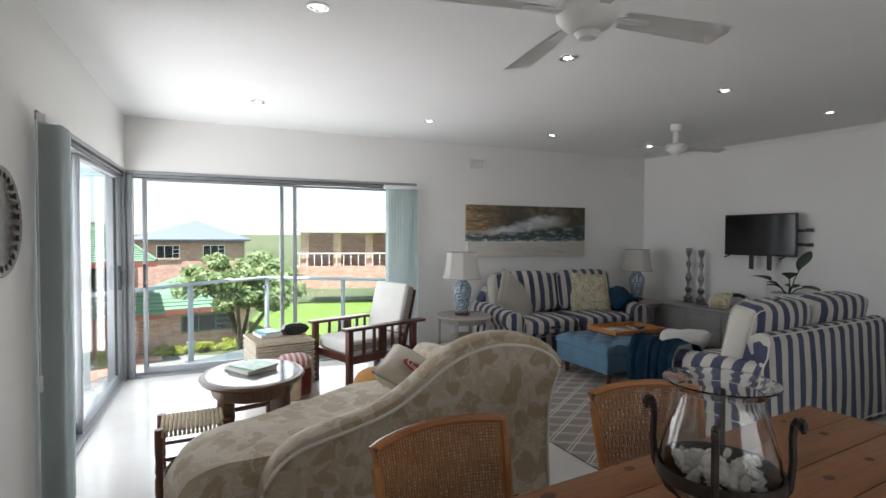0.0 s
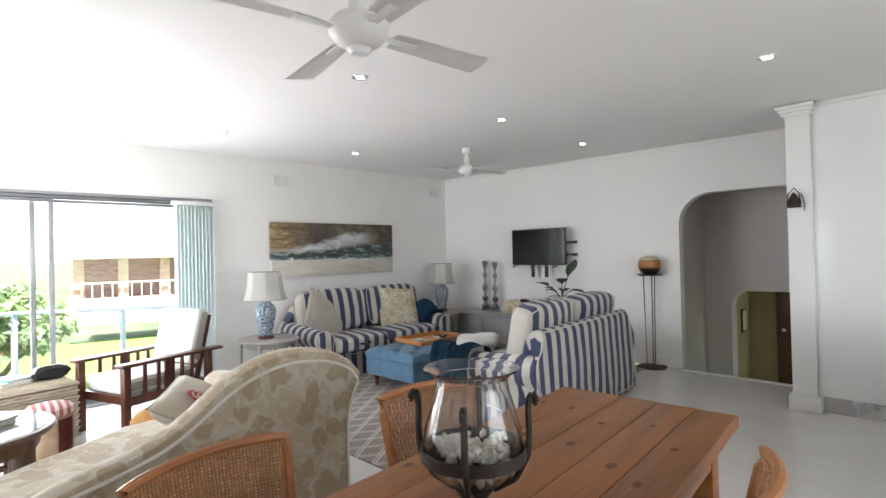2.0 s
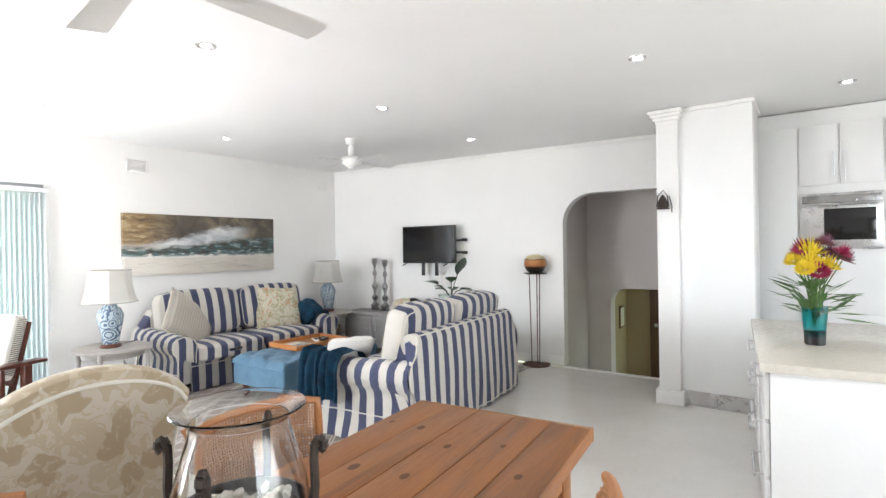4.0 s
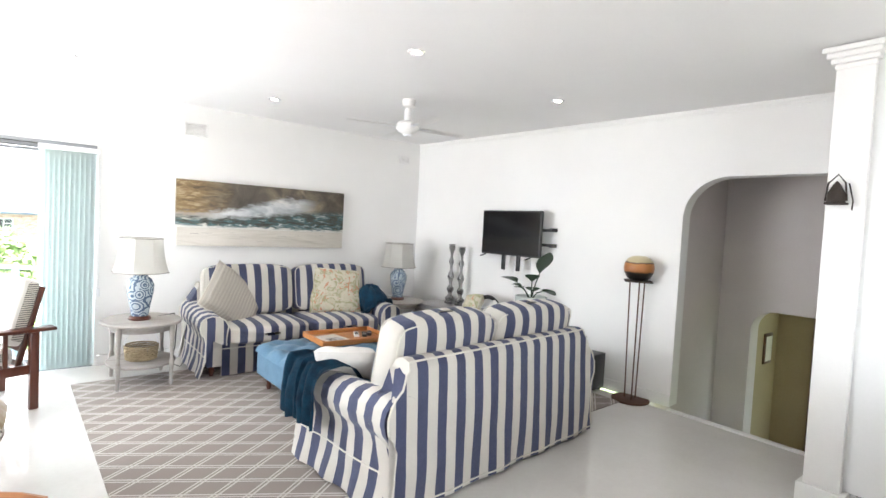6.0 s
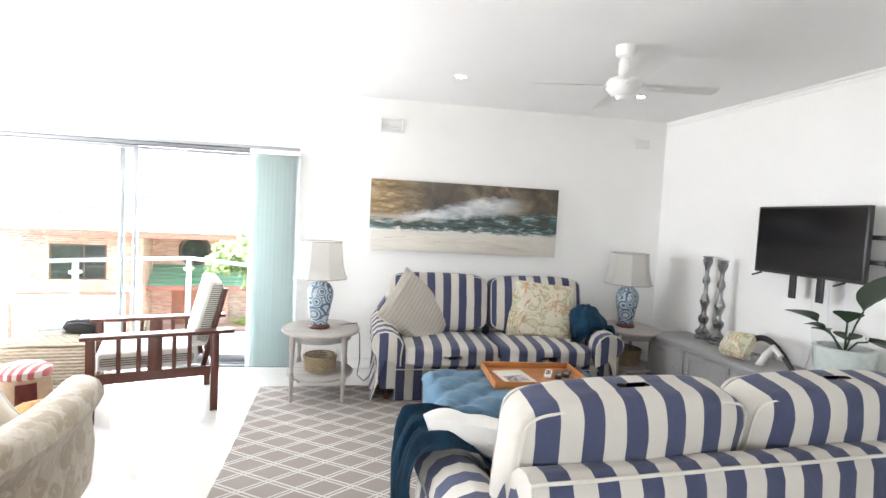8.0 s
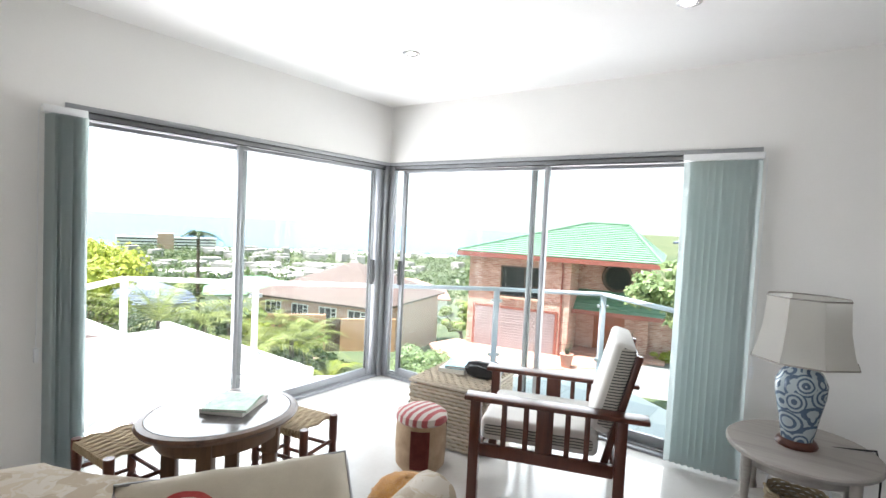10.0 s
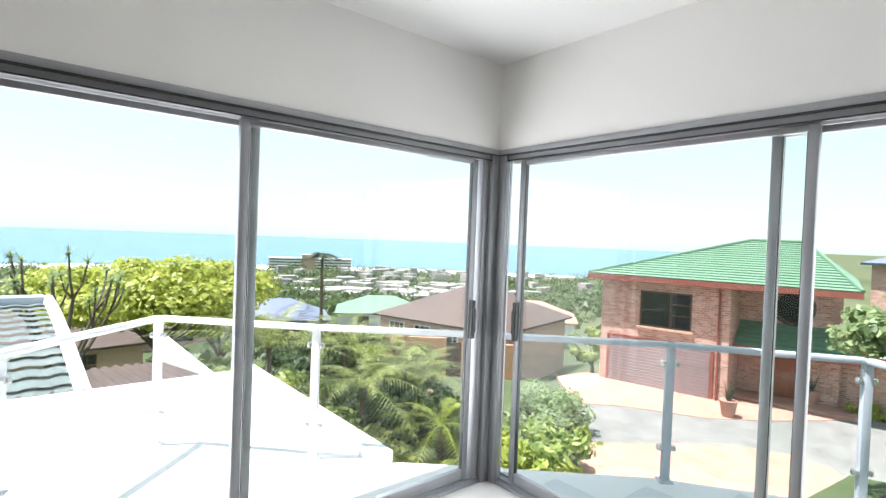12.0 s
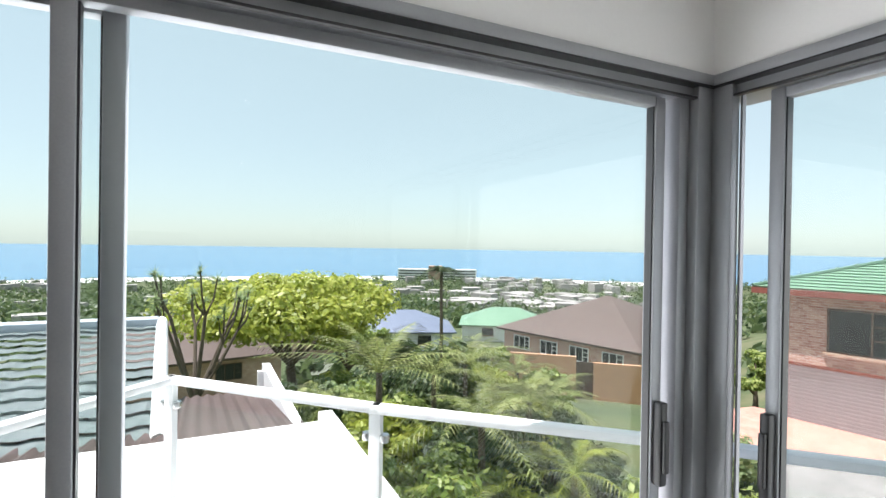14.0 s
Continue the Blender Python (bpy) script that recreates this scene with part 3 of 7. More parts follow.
solid("worktop", bm, COUNTER, "cream stone worktop on the kitchen island", "worktop", m=pose(4.04, -5.85, 0, 0, 0, 5.5))

# ---------- sliding doors ----------
def sliding_door(name, m, width, joint, lap, lap2, label):
    """Two sliding leaves in a frame; x along the wall from the room's corner, y outward."""
    root = thing(name, m, label, "sliding door", kind="structure")
    bm = B()
    box(bm, 0, .02, HEAD - .045, width, .16, HEAD - .001, .003)
    box(bm, 0, -.012, HEAD - .012, width, .03, HEAD + .02, .003)
    box(bm, 0, .002, HEAD + .0, width, .02, HEAD + .012)
    part("head_track", bm, ALU, root)
    # thin black strips painted in for the shadow lines under the head track
    bm = B()
    box(bm, .0, -.0135, HEAD - .0165, width, .02, HEAD - .0125)
    box(bm, .0, .004, HEAD - .052, width, .019, HEAD - .0455)
    part("shadow_gap", bm, BLACK, root, "black strip for the shadow gap under the track")
    bm = B()
    box(bm, 0, .01, .0, width, .16, .022, .003)
    for yy in (.05, .11):
        box(bm, 0, yy - .006, .022, width, yy + .006, .034)
    part("sill_track", bm, ALU, root)
    bm = B()
    if name == "door_1":
        box(bm, .061, .036, .02, .068, .05, HEAD - .045)
    else:
        box(bm, .06, .03, .02, .10, .15, HEAD - .045, .003)
    part("jamb", bm, ALU, root)
    bm = B()
    box(bm, width - .045, .03, .02, width - .002, .15, HEAD - .045, .003)
    part("jamb", bm, ALU, root)
    for k, (x0, x1, yc) in enumerate(((.14, joint + lap, .065), (joint - lap2, width - .05, .118))):
        leaf = thing("leaf", pose(0, 0, 0), "", "")
        leaf.parent = root
        bm = B()
        for a, b in ((x0, x0 + .038), (x1 - .038, x1)):
            box(bm, a, yc - .02, .036, b, yc + .02, HEAD - .05, .004)
        box(bm, x0 + .038, yc - .018, .036, x1 - .038, yc + .018, .10, .004)
        box(bm, x0 + .038, yc - .018, HEAD - .078, x1 - .038, yc + .018, HEAD - .05, .004)
        part("leaf_frame", bm, ALU, leaf)
        bm = B()
        for a in (x0 + .038, x1 - .042):
            box(bm, a, yc - .012, .1, a + .004, yc + .012, HEAD - .078)
        part("gasket", bm, BLACK, leaf, "black rubber gasket")
        bm = B()
        box(bm, x0 + .036, yc - .003, .098, x1 - .036, yc + .003, HEAD - .076)
        g = part("pane", bm, PANE, leaf)
        g.visible_shadow = False
        if k == 0:
            bm = B()
            box(bm, x0 + .004, yc - .05, .93, x0 + .032, yc - .02, 1.17, .006)
            box(bm, x0 + .008, yc - .062, .97, x0 + .028, yc - .05, 1.12, .005)
            part("lock_handle", bm, BLACK, leaf, "black pull handle with lock")
    return root


MIRROR_W = Matrix(((0, -1, 0, 0), (-1, 0, 0, 0), (0, 0, 1, 0), (0, 0, 0, 1)))
sliding_door("door_1", pose(0, 0, 0), NORTH_END, 1.60, .075, .105, "grey aluminium sliding glass door to the balcony")
sliding_door("door_2", MIRROR_W, -WEST_END, 1.62, -.03, .135, "grey aluminium sliding glass door to the roof terrace")
cpost = thing("corner_post", pose(0, 0, 0), "grey aluminium post in the corner of the doors", "post", kind="structure")
for n, c in (("mullion", (-.14, 0, 0, 0, .05, HEAD)), ("cover_strip", (-.035, -.06, 0, 0, 0, HEAD)), ("cover_strip", (0, 0, 0, .06, .035, HEAD))):
    part(n, box(B(), *c, .003), ALU, cpost)


def blind(name, m, n, pitch, label, wide=.095, turn=50):
    root = thing(name, m, label, "blind")
    bm = B()
    box(bm, -.02, -.065, HEAD - .06, n * pitch + .02, -.025, HEAD - .018, .003)
    part("headrail", bm, ALU_WHITE, root)
    for i in range(n):
        bm = B()
        a = radians(turn + random.uniform(-4, 4))
        cx = (i + .5) * pitch
        def fn(u, v):
            s = (u - .5) * wide
            return Vector((cx + s * math.cos(a), -.045 - .4 * (wide - .089) + s * math.sin(a) * .75 + .006 * math.sin(math.pi * u), .03 + v * (HEAD - .095) + .003 * noise.noise(Vector((i, v * 3, 0)))))
        grid(bm, fn, 4, 3)
        bmesh.ops.solidify(bm, geom=bm.faces, thickness=.0012)
        part("slat", bm, BLIND, root)
    bm = B()
    tube(bm, [(n * pitch + .03, -.03, HEAD - .05), (n * pitch + .032, -.03, .75)], .0025, 5)
    box(bm, n * pitch + .02, -.038, .68, n * pitch + .044, -.022, .76, .004)
    part("cord", bm, ALU_WHITE, root)
    return root


blind("vertical_blind", pose(2.70, -.012, 0), 11, .038, "pale green vertical blind drawn aside")
blind("vertical_blind", MIRROR_W @ pose(2.61, -.012, 0), 12, .014, "pale green vertical blind drawn aside", .15, 82)

# ---------- balcony ----------
DECK = -.17
bm = B()
extrude_poly(bm, [(-4.1, -6.2), (-.22, -6.2), (-.22, .22), (4.4, .22), (4.3, .42), (2.55, 1.46), (1.56, 2.13), (.45, 1.32), (-.52, .28), (-.9, -.16), (-4.1, -.16)], DECK - .14, DECK)
ROOFWHITE = surf("white_roof_coating", (.72, .73, .74), (.8, .8, .8), .7, 1.5, 60, .15, .002)
DECKTILE = surf("pale_deck_tile", (.55, .57, .6), (.62, .64, .67), .5, 3, 80, .1, .001, var=.04)
solid("terrace", bm, ROOFWHITE, "white coated concrete roof terrace", "terrace", kind="structure")
bm = B()
box(bm, -4.1, -.28, DECK - .5, -.86, -.14, DECK + .1, .012)
solid("terrace_kerb", bm, ROOFWHITE, "low white kerb at the terrace edge", "kerb", kind="structure")
dk = thing("balcony_floor", pose(0, 0, 0), "pale tiled balcony floor outside the doors", "floor", kind="structure")
tile_me = None
for i in range(-1, 9):
    for j in range(0, 4):
        x0, y0 = .02 + i * .45, .24 + j * .45
        lim = min(1.30 + 0.75 * (x0 + .45 - .5), 2.05 if x0 < 1.3 else 2.1 - .66 * (x0 + .45 - 1.5))
        lim = min(lim, .30 + 1.02 * (x0 + .52))
        if y0 + .44 > lim or x0 < -.05:
            continue
        if tile_me is None:
            bm = B()
            box(bm, .003, .003, 0, .447, .447, .008, .002, 1)
            ob = part("tile", bm, DECKTILE, dk)
            tile_me = ob.data
        else:
            ob = new("tile", tile_me)
            ob.parent = dk
        ob.location = (x0, y0, DECK)

POSTS = [(-.35, -3.35), (-1.30, -2.42), (-2.2, -1.5), (-1.28, -.6), (-.42, .36), (.51, 1.33), (1.5, 2.05), (2.5, 1.38), (3.5, .72)]
TOP = .845
rail = thing("balustrade", pose(0, 0, 0), "painted steel balcony balustrade with glass panels", "balustrade", kind="structure")
for i, (x, y) in enumerate(POSTS):
    # north side posts take the white coat's shade-toned copy
    mt = ALU_WHITE if i < 5 else ALU_SHADED
    a = math.degrees(math.atan2(.95, .92))
    bm = B()
    box(bm, -.03, -.02, DECK, .03, .02, TOP - .02, .004)
    box(bm, -.05, -.05, DECK, .05, .05, DECK + .012, .003)
    bmesh.ops.transform(bm, matrix=pose(x, y, 0, 0, 0, a), verts=bm.verts)
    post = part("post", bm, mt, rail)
    bm = B()
    for zz in (.08, .70):
        for s in (-1, 1):
            lathe(bm, [(.001, -.02), (.022, -.018), (.026, 0), (.022, .018), (.001, .02)], 10, (s * .045, 0, zz))
    bmesh.ops.transform(bm, matrix=pose(x, y, 0, 0, 0, a), verts=bm.verts)
    part("glass_clamp", bm, CHROME, post)
for i, ((x0, y0), (x1, y1)) in enumerate(zip(POSTS, POSTS[1:])):
    # north side handrails likewise carry their shade in the colour
    mt = ALU_WHITE if i < 4 else ALU_SHADED
    d = Vector((x1 - x0, y1 - y0, 0))
    L = d.length
    m = pose(x0, y0, 0, 0, 0, math.degrees(math.atan2(d.y, d.x)))
    bm = B()
    box(bm, -.03, -.035, TOP - .03, L + .03, .035, TOP + .012, .012)
    bmesh.ops.transform(bm, matrix=m, verts=bm.verts)
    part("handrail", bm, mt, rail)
    bm = B()
    box(bm, .06, -.004, DECK + .07, L - .06, .004, TOP - .13)
    bmesh.ops.transform(bm, matrix=m, verts=bm.verts)
    g = part("glass_panel", bm, RAILGLASS, rail)
    g.visible_shadow = False


# ---------- ceiling fittings ----------
def downlight(x, y):
    root = thing("downlight", pose(x, y, CEIL), "lit recessed downlight with a white rim", "downlight", "ceiling downlights")
    bm = lathe(B(), [(.040, -.002), (.042, -.008), (.056, -.006), (.058, 0.0)], 20)
    part("rim", bm, CHROME, root)
    bm = lathe(B(), [(.001, -.004), (.026, -.0042), (.028, -.003)], 16)
    part("lamp", bm, LIT, root)


for x, y in ((1.19, -1.13), (2.86, -1.06), (4.45, -.98), (6.05, -.9), (1.35, -3.25), (3.0, -3.16), (4.63, -3.07), (6.19, -2.98), (1.5, -5.3), (3.15, -5.2), (4.8, -5.15), (6.3, -6.3)):
    downlight(x, y)


def fan(x, y, drop, turn, label, count=3):
    root = thing("ceiling_fan", pose(x, y, CEIL), label, "ceiling fan")
    part("canopy", lathe(B(), [(.03, -.075), (.055, -.06), (.06, -.02), (.06, 0)], 20), TRIM, root)
    part("rod", lathe(B(), [(.014, -drop + .05), (.014, -.06)], 10), TRIM, root)
    part("coupling", lathe(B(), [(.034, -drop + .0), (.036, -drop + .09), (.022, -drop + .13)], 16), TRIM, root)
    h = -drop - .08
    part("motor", lathe(B(), [(.03, h - .04), (.05, h - .036), (.08, h - .02), (.104, h + .008), (.108, h + .04), (.09, h + .065), (.035, h + .075)], 28), TRIM, root)
    part("cap", lathe(B(), [(.001, h - .062), (.03, h - .06), (.045, h - .042)], 18), ALU_WHITE, root)
    for k in range(count):
        m = pose(0, 0, h + .02, 0, 0, turn + 360 / count * k)
        bm = B()
        def fn(u, v):
            r = .14 + .43 * u
            w = .045 + .02 * u
            s = (v - .5) * 2
            return Vector((r + (.02 * (1 - s * s) if u > .95 else 0), s * w, -.010 * s + .008 * (1 - s * s) - .005 * u))
        grid(bm, fn, 8, 6)
        bmesh.ops.solidify(bm, geom=bm.faces, thickness=.006)
        bmesh.ops.transform(bm, matrix=m, verts=bm.verts)
        bl = part("blade", bm, TRIM, root)
        bm = B()
        box(bm, .09, -.02, -.006, .24, .02, .0, .004)
        bmesh.ops.transform(bm, matrix=m, verts=bm.verts)
        part("bracket", bm, ALU_WHITE, bl)


fan(2.03, -4.54, .37, -7, "white four-blade ceiling fan above the dining table", 4)
fan(5.32, -1.98, .19, -12, "white four-blade ceiling fan on a short rod", 4)


def vent(x, z, w, h):
    root = thing("air_vent", pose(x, 0, z), "white louvred air vent high on the wall", "vent", "wall vents")
    bm = B()
    for a, b, c, d in ((-w / 2, -h / 2, w / 2, -h / 2 + .016), (-w / 2, h / 2 - .016, w / 2, h / 2), (-w / 2, -h / 2, -w / 2 + .022, h / 2), (w / 2 - .022, -h / 2, w / 2, h / 2)):
        box(bm, a, -.018, b, c, 0, d, .003)
    part("frame", bm, TRIM, root)
    for k in range(6):
        bm = B()
        box(bm, -w / 2 + .022, -.012, -.003, w / 2 - .022, .0, .003)
        bmesh.ops.transform(bm, matrix=pose(0, -.002, -h / 2 + .03 + k * (h - .06) / 5, 25), verts=bm.verts)
        part("slat", bm, TRIM, root)


vent(3.975, 2.41, .235, .14)
vent(6.62, 2.42, .16, .10)

# ---------- wall pieces ----------
p = thing("painting", pose(3.80, -.002, 1.19, 0, 0, 0), "long unframed seascape canvas with dark sky and pale sand", "painting")
bm = B()
box(bm, 0, -.045, .192, 1.905, 0, .69, .003)
part("canvas", bm, SEASCAPE, p)
SANDBOARD = wood("pale_sand_painted_board", (.44, .40, .34), (.62, .58, .52), .65, 0, 5)
bm = B()
box(bm, .012, -.05, 0, 1.90, 0, .19, .004)
sand = part("sand_board", bm, SANDBOARD, p, "pale sand-coloured lower board")
for k in range(9):
    q = random.Random(k)
    x1, z1 = .1 + .19 * k + q.uniform(-.06, .06), q.uniform(.05, .15)
    part("scratch", box(B(), x1, -.0515, z1, x1 + q.uniform(.04, .13), -.0498, z1 + .004), GREYWOOD, sand)

tv = thing("television", pose(6.90, -1.83, 1.24, 0, 0, 2.5), "black flat television on a swivel wall bracket", "television")
bm = B()
box(bm, -.02, -.435, 0, .02, .435, .51, .006)
box(bm, .02, -.25, .08, .05, .25, .4, .01)
part("case", bm, BLACK, tv)
bm = B()
box(bm, -.0225, -.42, .02, -.02, .42, .495)
part("screen", bm, SCREEN, tv)
for yy in (.1, -.12):
    bm = B()
    box(bm, .0, yy - .025, -.17, .02, yy + .025, .05, .003)
    for k in range(6):
        box(bm, -.004, yy - .012, -.16 + k * .025, 0, yy + .012, -.148 + k * .025)
    part("bracket_rail", bm, BLACK, tv)
bm = B()
box(bm, .05, -.5, .13, .075, -.40, .16, .003)
box(bm, .05, -.5, .29, .075, -.40, .32, .003)
box(bm, .05, -.52, .12, .19, -.50, .16, .004)
box(bm, .05, -.52, .29, .19, -.50, .33, .004)
box(bm, .17, -.53, .11, .19, -.47, .34, .004)
part("swivel_arm", bm, BLACK, tv)
for q in (.38, -.3):
    part("foot", tube(B(), [(0, q, -.005), (-.07, q + .02, -.03)], .007), BLACK, tv)
cb = thing("cable", pose(6.99, -1.95, .56), "thin white cables hanging below the television", "cable", "hanging cables")
bm = B()
for k in range(3):
    tube(bm, [(0, .12 - .12 * k + .03 * math.sin(7 * t / 9 + k * 2) * t / 9, .62 * (1 - t / 9)) for t in range(10)], .004, 5)
part("cord", bm, ALU_WHITE, cb)

pl = thing("wall_plate", pose(.0, -3.24, 1.53), "dark embossed copper plate hung on the wall", "plate")
bm = B()
lathe(bm, [(.001, .012), (.15, .012), (.17, .02), (.2, .03), (.235, .035), (.24, .028), (.2, .012), (.16, .0), (.001, 0)], 40)
for k in range(26):
    a = 2 * math.pi * k / 26
    lathe(bm, [(.001, .04), (.012, .037), (.016, .03)], 8, (.205 * math.cos(a), .205 * math.sin(a), 0))
bmesh.ops.transform(bm, matrix=pose(0, 0, 0, 0, 90, 0), verts=bm.verts)
part("dish", bm, surf("dark_copper", (.028, .018, .014), (.07, .045, .034), .5, 20, 90, .6, .003, metal=.3), pl)

ln = thing("wall_lantern", pose(6.258, -4.99, 1.76), "small dark metal lantern hung on the pier", "lantern")
bm = B()
box(bm, -.07, -.05, .0, -.0, .05, .012, .004)
lathe(bm, [(.045, .012), (.045, .06), (.02, .11), (.004, .13)], 8, (-.045, 0, 0))
part("body", bm, IRON, ln)
bm = B()
tube(bm, [(-.045, -.05, .02), (-.045, -.04, .12), (-.03, 0, .17), (-.045, .04, .12), (-.045, .05, .02)], .005, 6)
tube(bm, [(-.02, -.05, .12), (-.03, -.075, .02), (-.02, -.07, -.03)], .004, 6)
part("handle", bm, IRON, ln)


# ---------- seating ----------
def curve_at(tab, z):
    """Reads a table of (key, value) pairs with soft steps between them."""
    for (a, p), (b, q) in zip(tab, tab[1:]):
        if z <= b:
            f = max(0, (z - a) / (b - a))
            f = f * f * (3 - 2 * f)
            return p + (q - p) * f
    return tab[-1][1]


def plump(bm, w, h, t, m=None, e=.30, crown=.05, seed=0, nu=36, nv=22):
    """A boxed cushion: w wide in x, h in z, t thick in y, rounded edges and a crowned face."""
    start = len(bm.verts)
    def sp(c):
        return math.copysign(abs(c) ** e, c)
    def fn(u, v):
        a, b = 2 * math.pi * u, math.pi * (v - .5) * .999
        x, y, z = sp(math.cos(a)) * sp(math.cos(b)), sp(math.sin(a)) * sp(math.cos(b)), sp(math.sin(b))
        k = (1 - x * x) * (1 - z * z)
        q = Vector((x * w / 2, y * (t / 2 + crown * k), z * (h / 2 + .02 * (1 - x * x))))
        return q + .012 * Vector((0, 1, .5)) * noise.noise(Vector((x * 2.2 + seed, y * 2, z * 2.2)))
    grid(bm, fn, nu, nv, True)
    bm.verts.ensure_lookup_table()
    if m is not None:
        bmesh.ops.transform(bm, matrix=m, verts=bm.verts[start:])
    return bm


def cushion_edge(w, h, y, n=48):
    """The seam round a boxed cushion's face."""
    pts = []
    for k in range(n + 1):
        a = 2 * math.pi * k / n
        c, d = math.cos(a), math.sin(a)
        pts.append(Vector((math.copysign(abs(c) ** .22, c) * w / 2, y, math.copysign(abs(d) ** .22, d) * h / 2)))
    return pts


def sofa(m, w, d, label):
    """Two-seat sofa with rolled arms and a loose striped cover; x across, front to -y."""
    root = thing("sofa", m, label, "sofa", "striped sofas")
    aw, hs, hb = .25, .45, .80
    x0 = w / 2
    half = [(0, x0 + .005), (.22, x0 - .035), (.36, x0 - .045), (.47, x0 + .012), (.54, x0 + .012), (.60, x0 - .02), (.66, x0 - .085), (.72, x0 - .105), (.80, x0 - .115)]
    prof = [(0, .01), (.0, .2), (-.008, .45), (-.02, .66), (-.028, .75), (-.045, .79), (-.08, .805), (-.13, .80), (-.165, .77), (-.175, .70), (-.17, .4)]
    def back(u, v):
        k = v * (len(prof) - 1)
        i = min(int(k), len(prof) - 2)
        f = k - i
        yy, zz = prof[i][0] * (1 - f) + prof[i + 1][0] * f, prof[i][1] * (1 - f) + prof[i + 1][1] * f
        s = (u - .5) * 2
        hw = curve_at(half, min(zz, .8)) - (.02 * max(0, (abs(s) - .9) / .1) if zz > .74 else 0)
        x = s * hw
        rag = .007 * noise.noise(Vector((x * 3, yy * 6, zz * 3))) + .004 * noise.noise(Vector((x * 11, yy, zz * 2)))
        hem = .010 * math.sin(x * 15) * max(0, .25 - zz) / .25
        return Vector((x, d / 2 + yy + rag + (hem if yy > -.05 else 0), zz + (.008 * noise.noise(Vector((x * 2, 1, 5))) if zz > .7 else 0)))
    bm = grid(B(), back, 72, 50)
    for e in (0, 1):
        bm.faces.new([bm.verts.new(back(e, j / 50)) for j in range(51)])
    part("backrest", bm, STRIPE_X, root)
    bm = B()
    tube(bm, [back(0, j / 50) + Vector((0, .004, 0)) for j in range(1, 26)] + [back(i / 40, .5) + Vector((0, .006, .004)) for i in range(1, 40)] + [back(1, j / 50) + Vector((0, .004, 0)) for j in range(25, 0, -1)], .006, 6)
    tube(bm, [back(i / 60, .012) + Vector((0, .004, 0)) for i in range(61)], .005, 5)
    part("back_piping", bm, CREAM, root, "cream piping")
    bm = B()
    box(bm, -x0 + .06, -d / 2 + .045, .09, x0 - .06, d / 2 - .12, .36, .02)
    part("base", bm, STRIPE_X, root)
    def skirt(u, v):
        x = (u - .5) * 2 * (x0 - aw + .07)
        return Vector((x, -d / 2 + .03 - .012 * (1 - v) + .010 * math.sin(x * 17) * (1 - v), .012 + .325 * v))
    bm = grid(B(), skirt, 48, 5)
    bmesh.ops.solidify(bm, geom=bm.faces, thickness=.004)
    part("skirt", bm, STRIPE_X, root)
    part("skirt_piping", tube(B(), [skirt(i / 24, .78) + Vector((0, -.006, 0)) for i in range(25)], .005, 5), CREAM, root, "cream piping")
    pr = [(-.008, .012), (.02, .12), (.035, .22), (.045, .33), (.03, .39), (-.005, .43), (-.022, .485), (-.01, .545), (.03, .585), (.09, .60), (.15, .588), (.20, .55), (.225, .49), (.225, .40), (.225, .30)]
    for s in (-1, 1):
        def armf(u, v):
            k = v * (len(pr) - 1)
            i = min(int(k), len(pr) - 2)
            f = k - i
            a = pr[i][0] * (1 - f) + pr[i + 1][0] * f
            z = pr[i][1] * (1 - f) + pr[i + 1][1] * f
            y = -d / 2 + u * (d - .02)
            flare = .012 * math.sin(y * 21) * max(0, .24 - z) / .24 if a < .1 else 0
            lift = (.03 * u * u - .02 * (1 - u) ** 4) * max(0, (z - .4) / .2)
            sag = .010 * noise.noise(Vector((z * 5, u * 4, s))) + .006 * noise.noise(Vector((z * 9, u * 13, s)))
            return Vector((s * (x0 - a - flare - sag), y, z + lift))
        part("armrest", grid(B(), armf, 28, 42), STRIPE_Y, root)
        bm = B()
        rim = [armf(0, j / 42) for j in range(43)]
        mid = Vector((s * (x0 - .10), -d / 2 - .012, .35))
        c = bm.verts.new(mid)
        rows = [[bm.verts.new(p + Vector((0, -.002, 0))) for p in rim], [bm.verts.new(p.lerp(mid, .25) + Vector((0, -.016, 0))) for p in rim]]
        for q in range(42):
            bm.faces.new((rows[0][q], rows[0][q + 1], rows[1][q + 1], rows[1][q]))
            bm.faces.new((rows[1][q], rows[1][q + 1], c))
        part("arm_front", bm, STRIPE_X, root)
        bm = B()
        tube(bm, [p + Vector((0, -.006, 0)) for p in rim[3:]], .006, 6)
        tube(bm, [armf(i / 16, .135) + Vector((s * .004, 0, 0)) for i in range(17)], .005, 5)
        part("piping", bm, CREAM, root, "cream piping")
    cw = (w - 2 * aw + .05) / 2
    for s in (-1, 1):
        cm = pose(s * cw / 2, -.115, hs - .075, 90)
        seat = part("seat_cushion", plump(B(), cw - .008, .70, .17, cm, .26, .03, s), STRIPE_X, root)
        bm = B()
        for y in (.055, -.06):
            tube(bm, [cm @ p for p in cushion_edge(cw - .03, .675, y)], .005, 5)
        part("cushion_piping", bm, CREAM, seat, "cream piping")
        cm = pose(s * (cw / 2 + .05), d / 2 - .275, hs + .285, -11, 0, 2 * s)
        bk = part("back_cushion", plump(B(), cw + .09, .50, .19, cm, .30, .05, 3 * s), STRIPE_X, root)
        bm = B()
        for y in (.082, -.082):
            tube(bm, [cm @ p for p in cushion_edge(cw + .06, .475, y)], .005, 5)
        part("cushion_piping", bm, CREAM, bk, "cream piping")
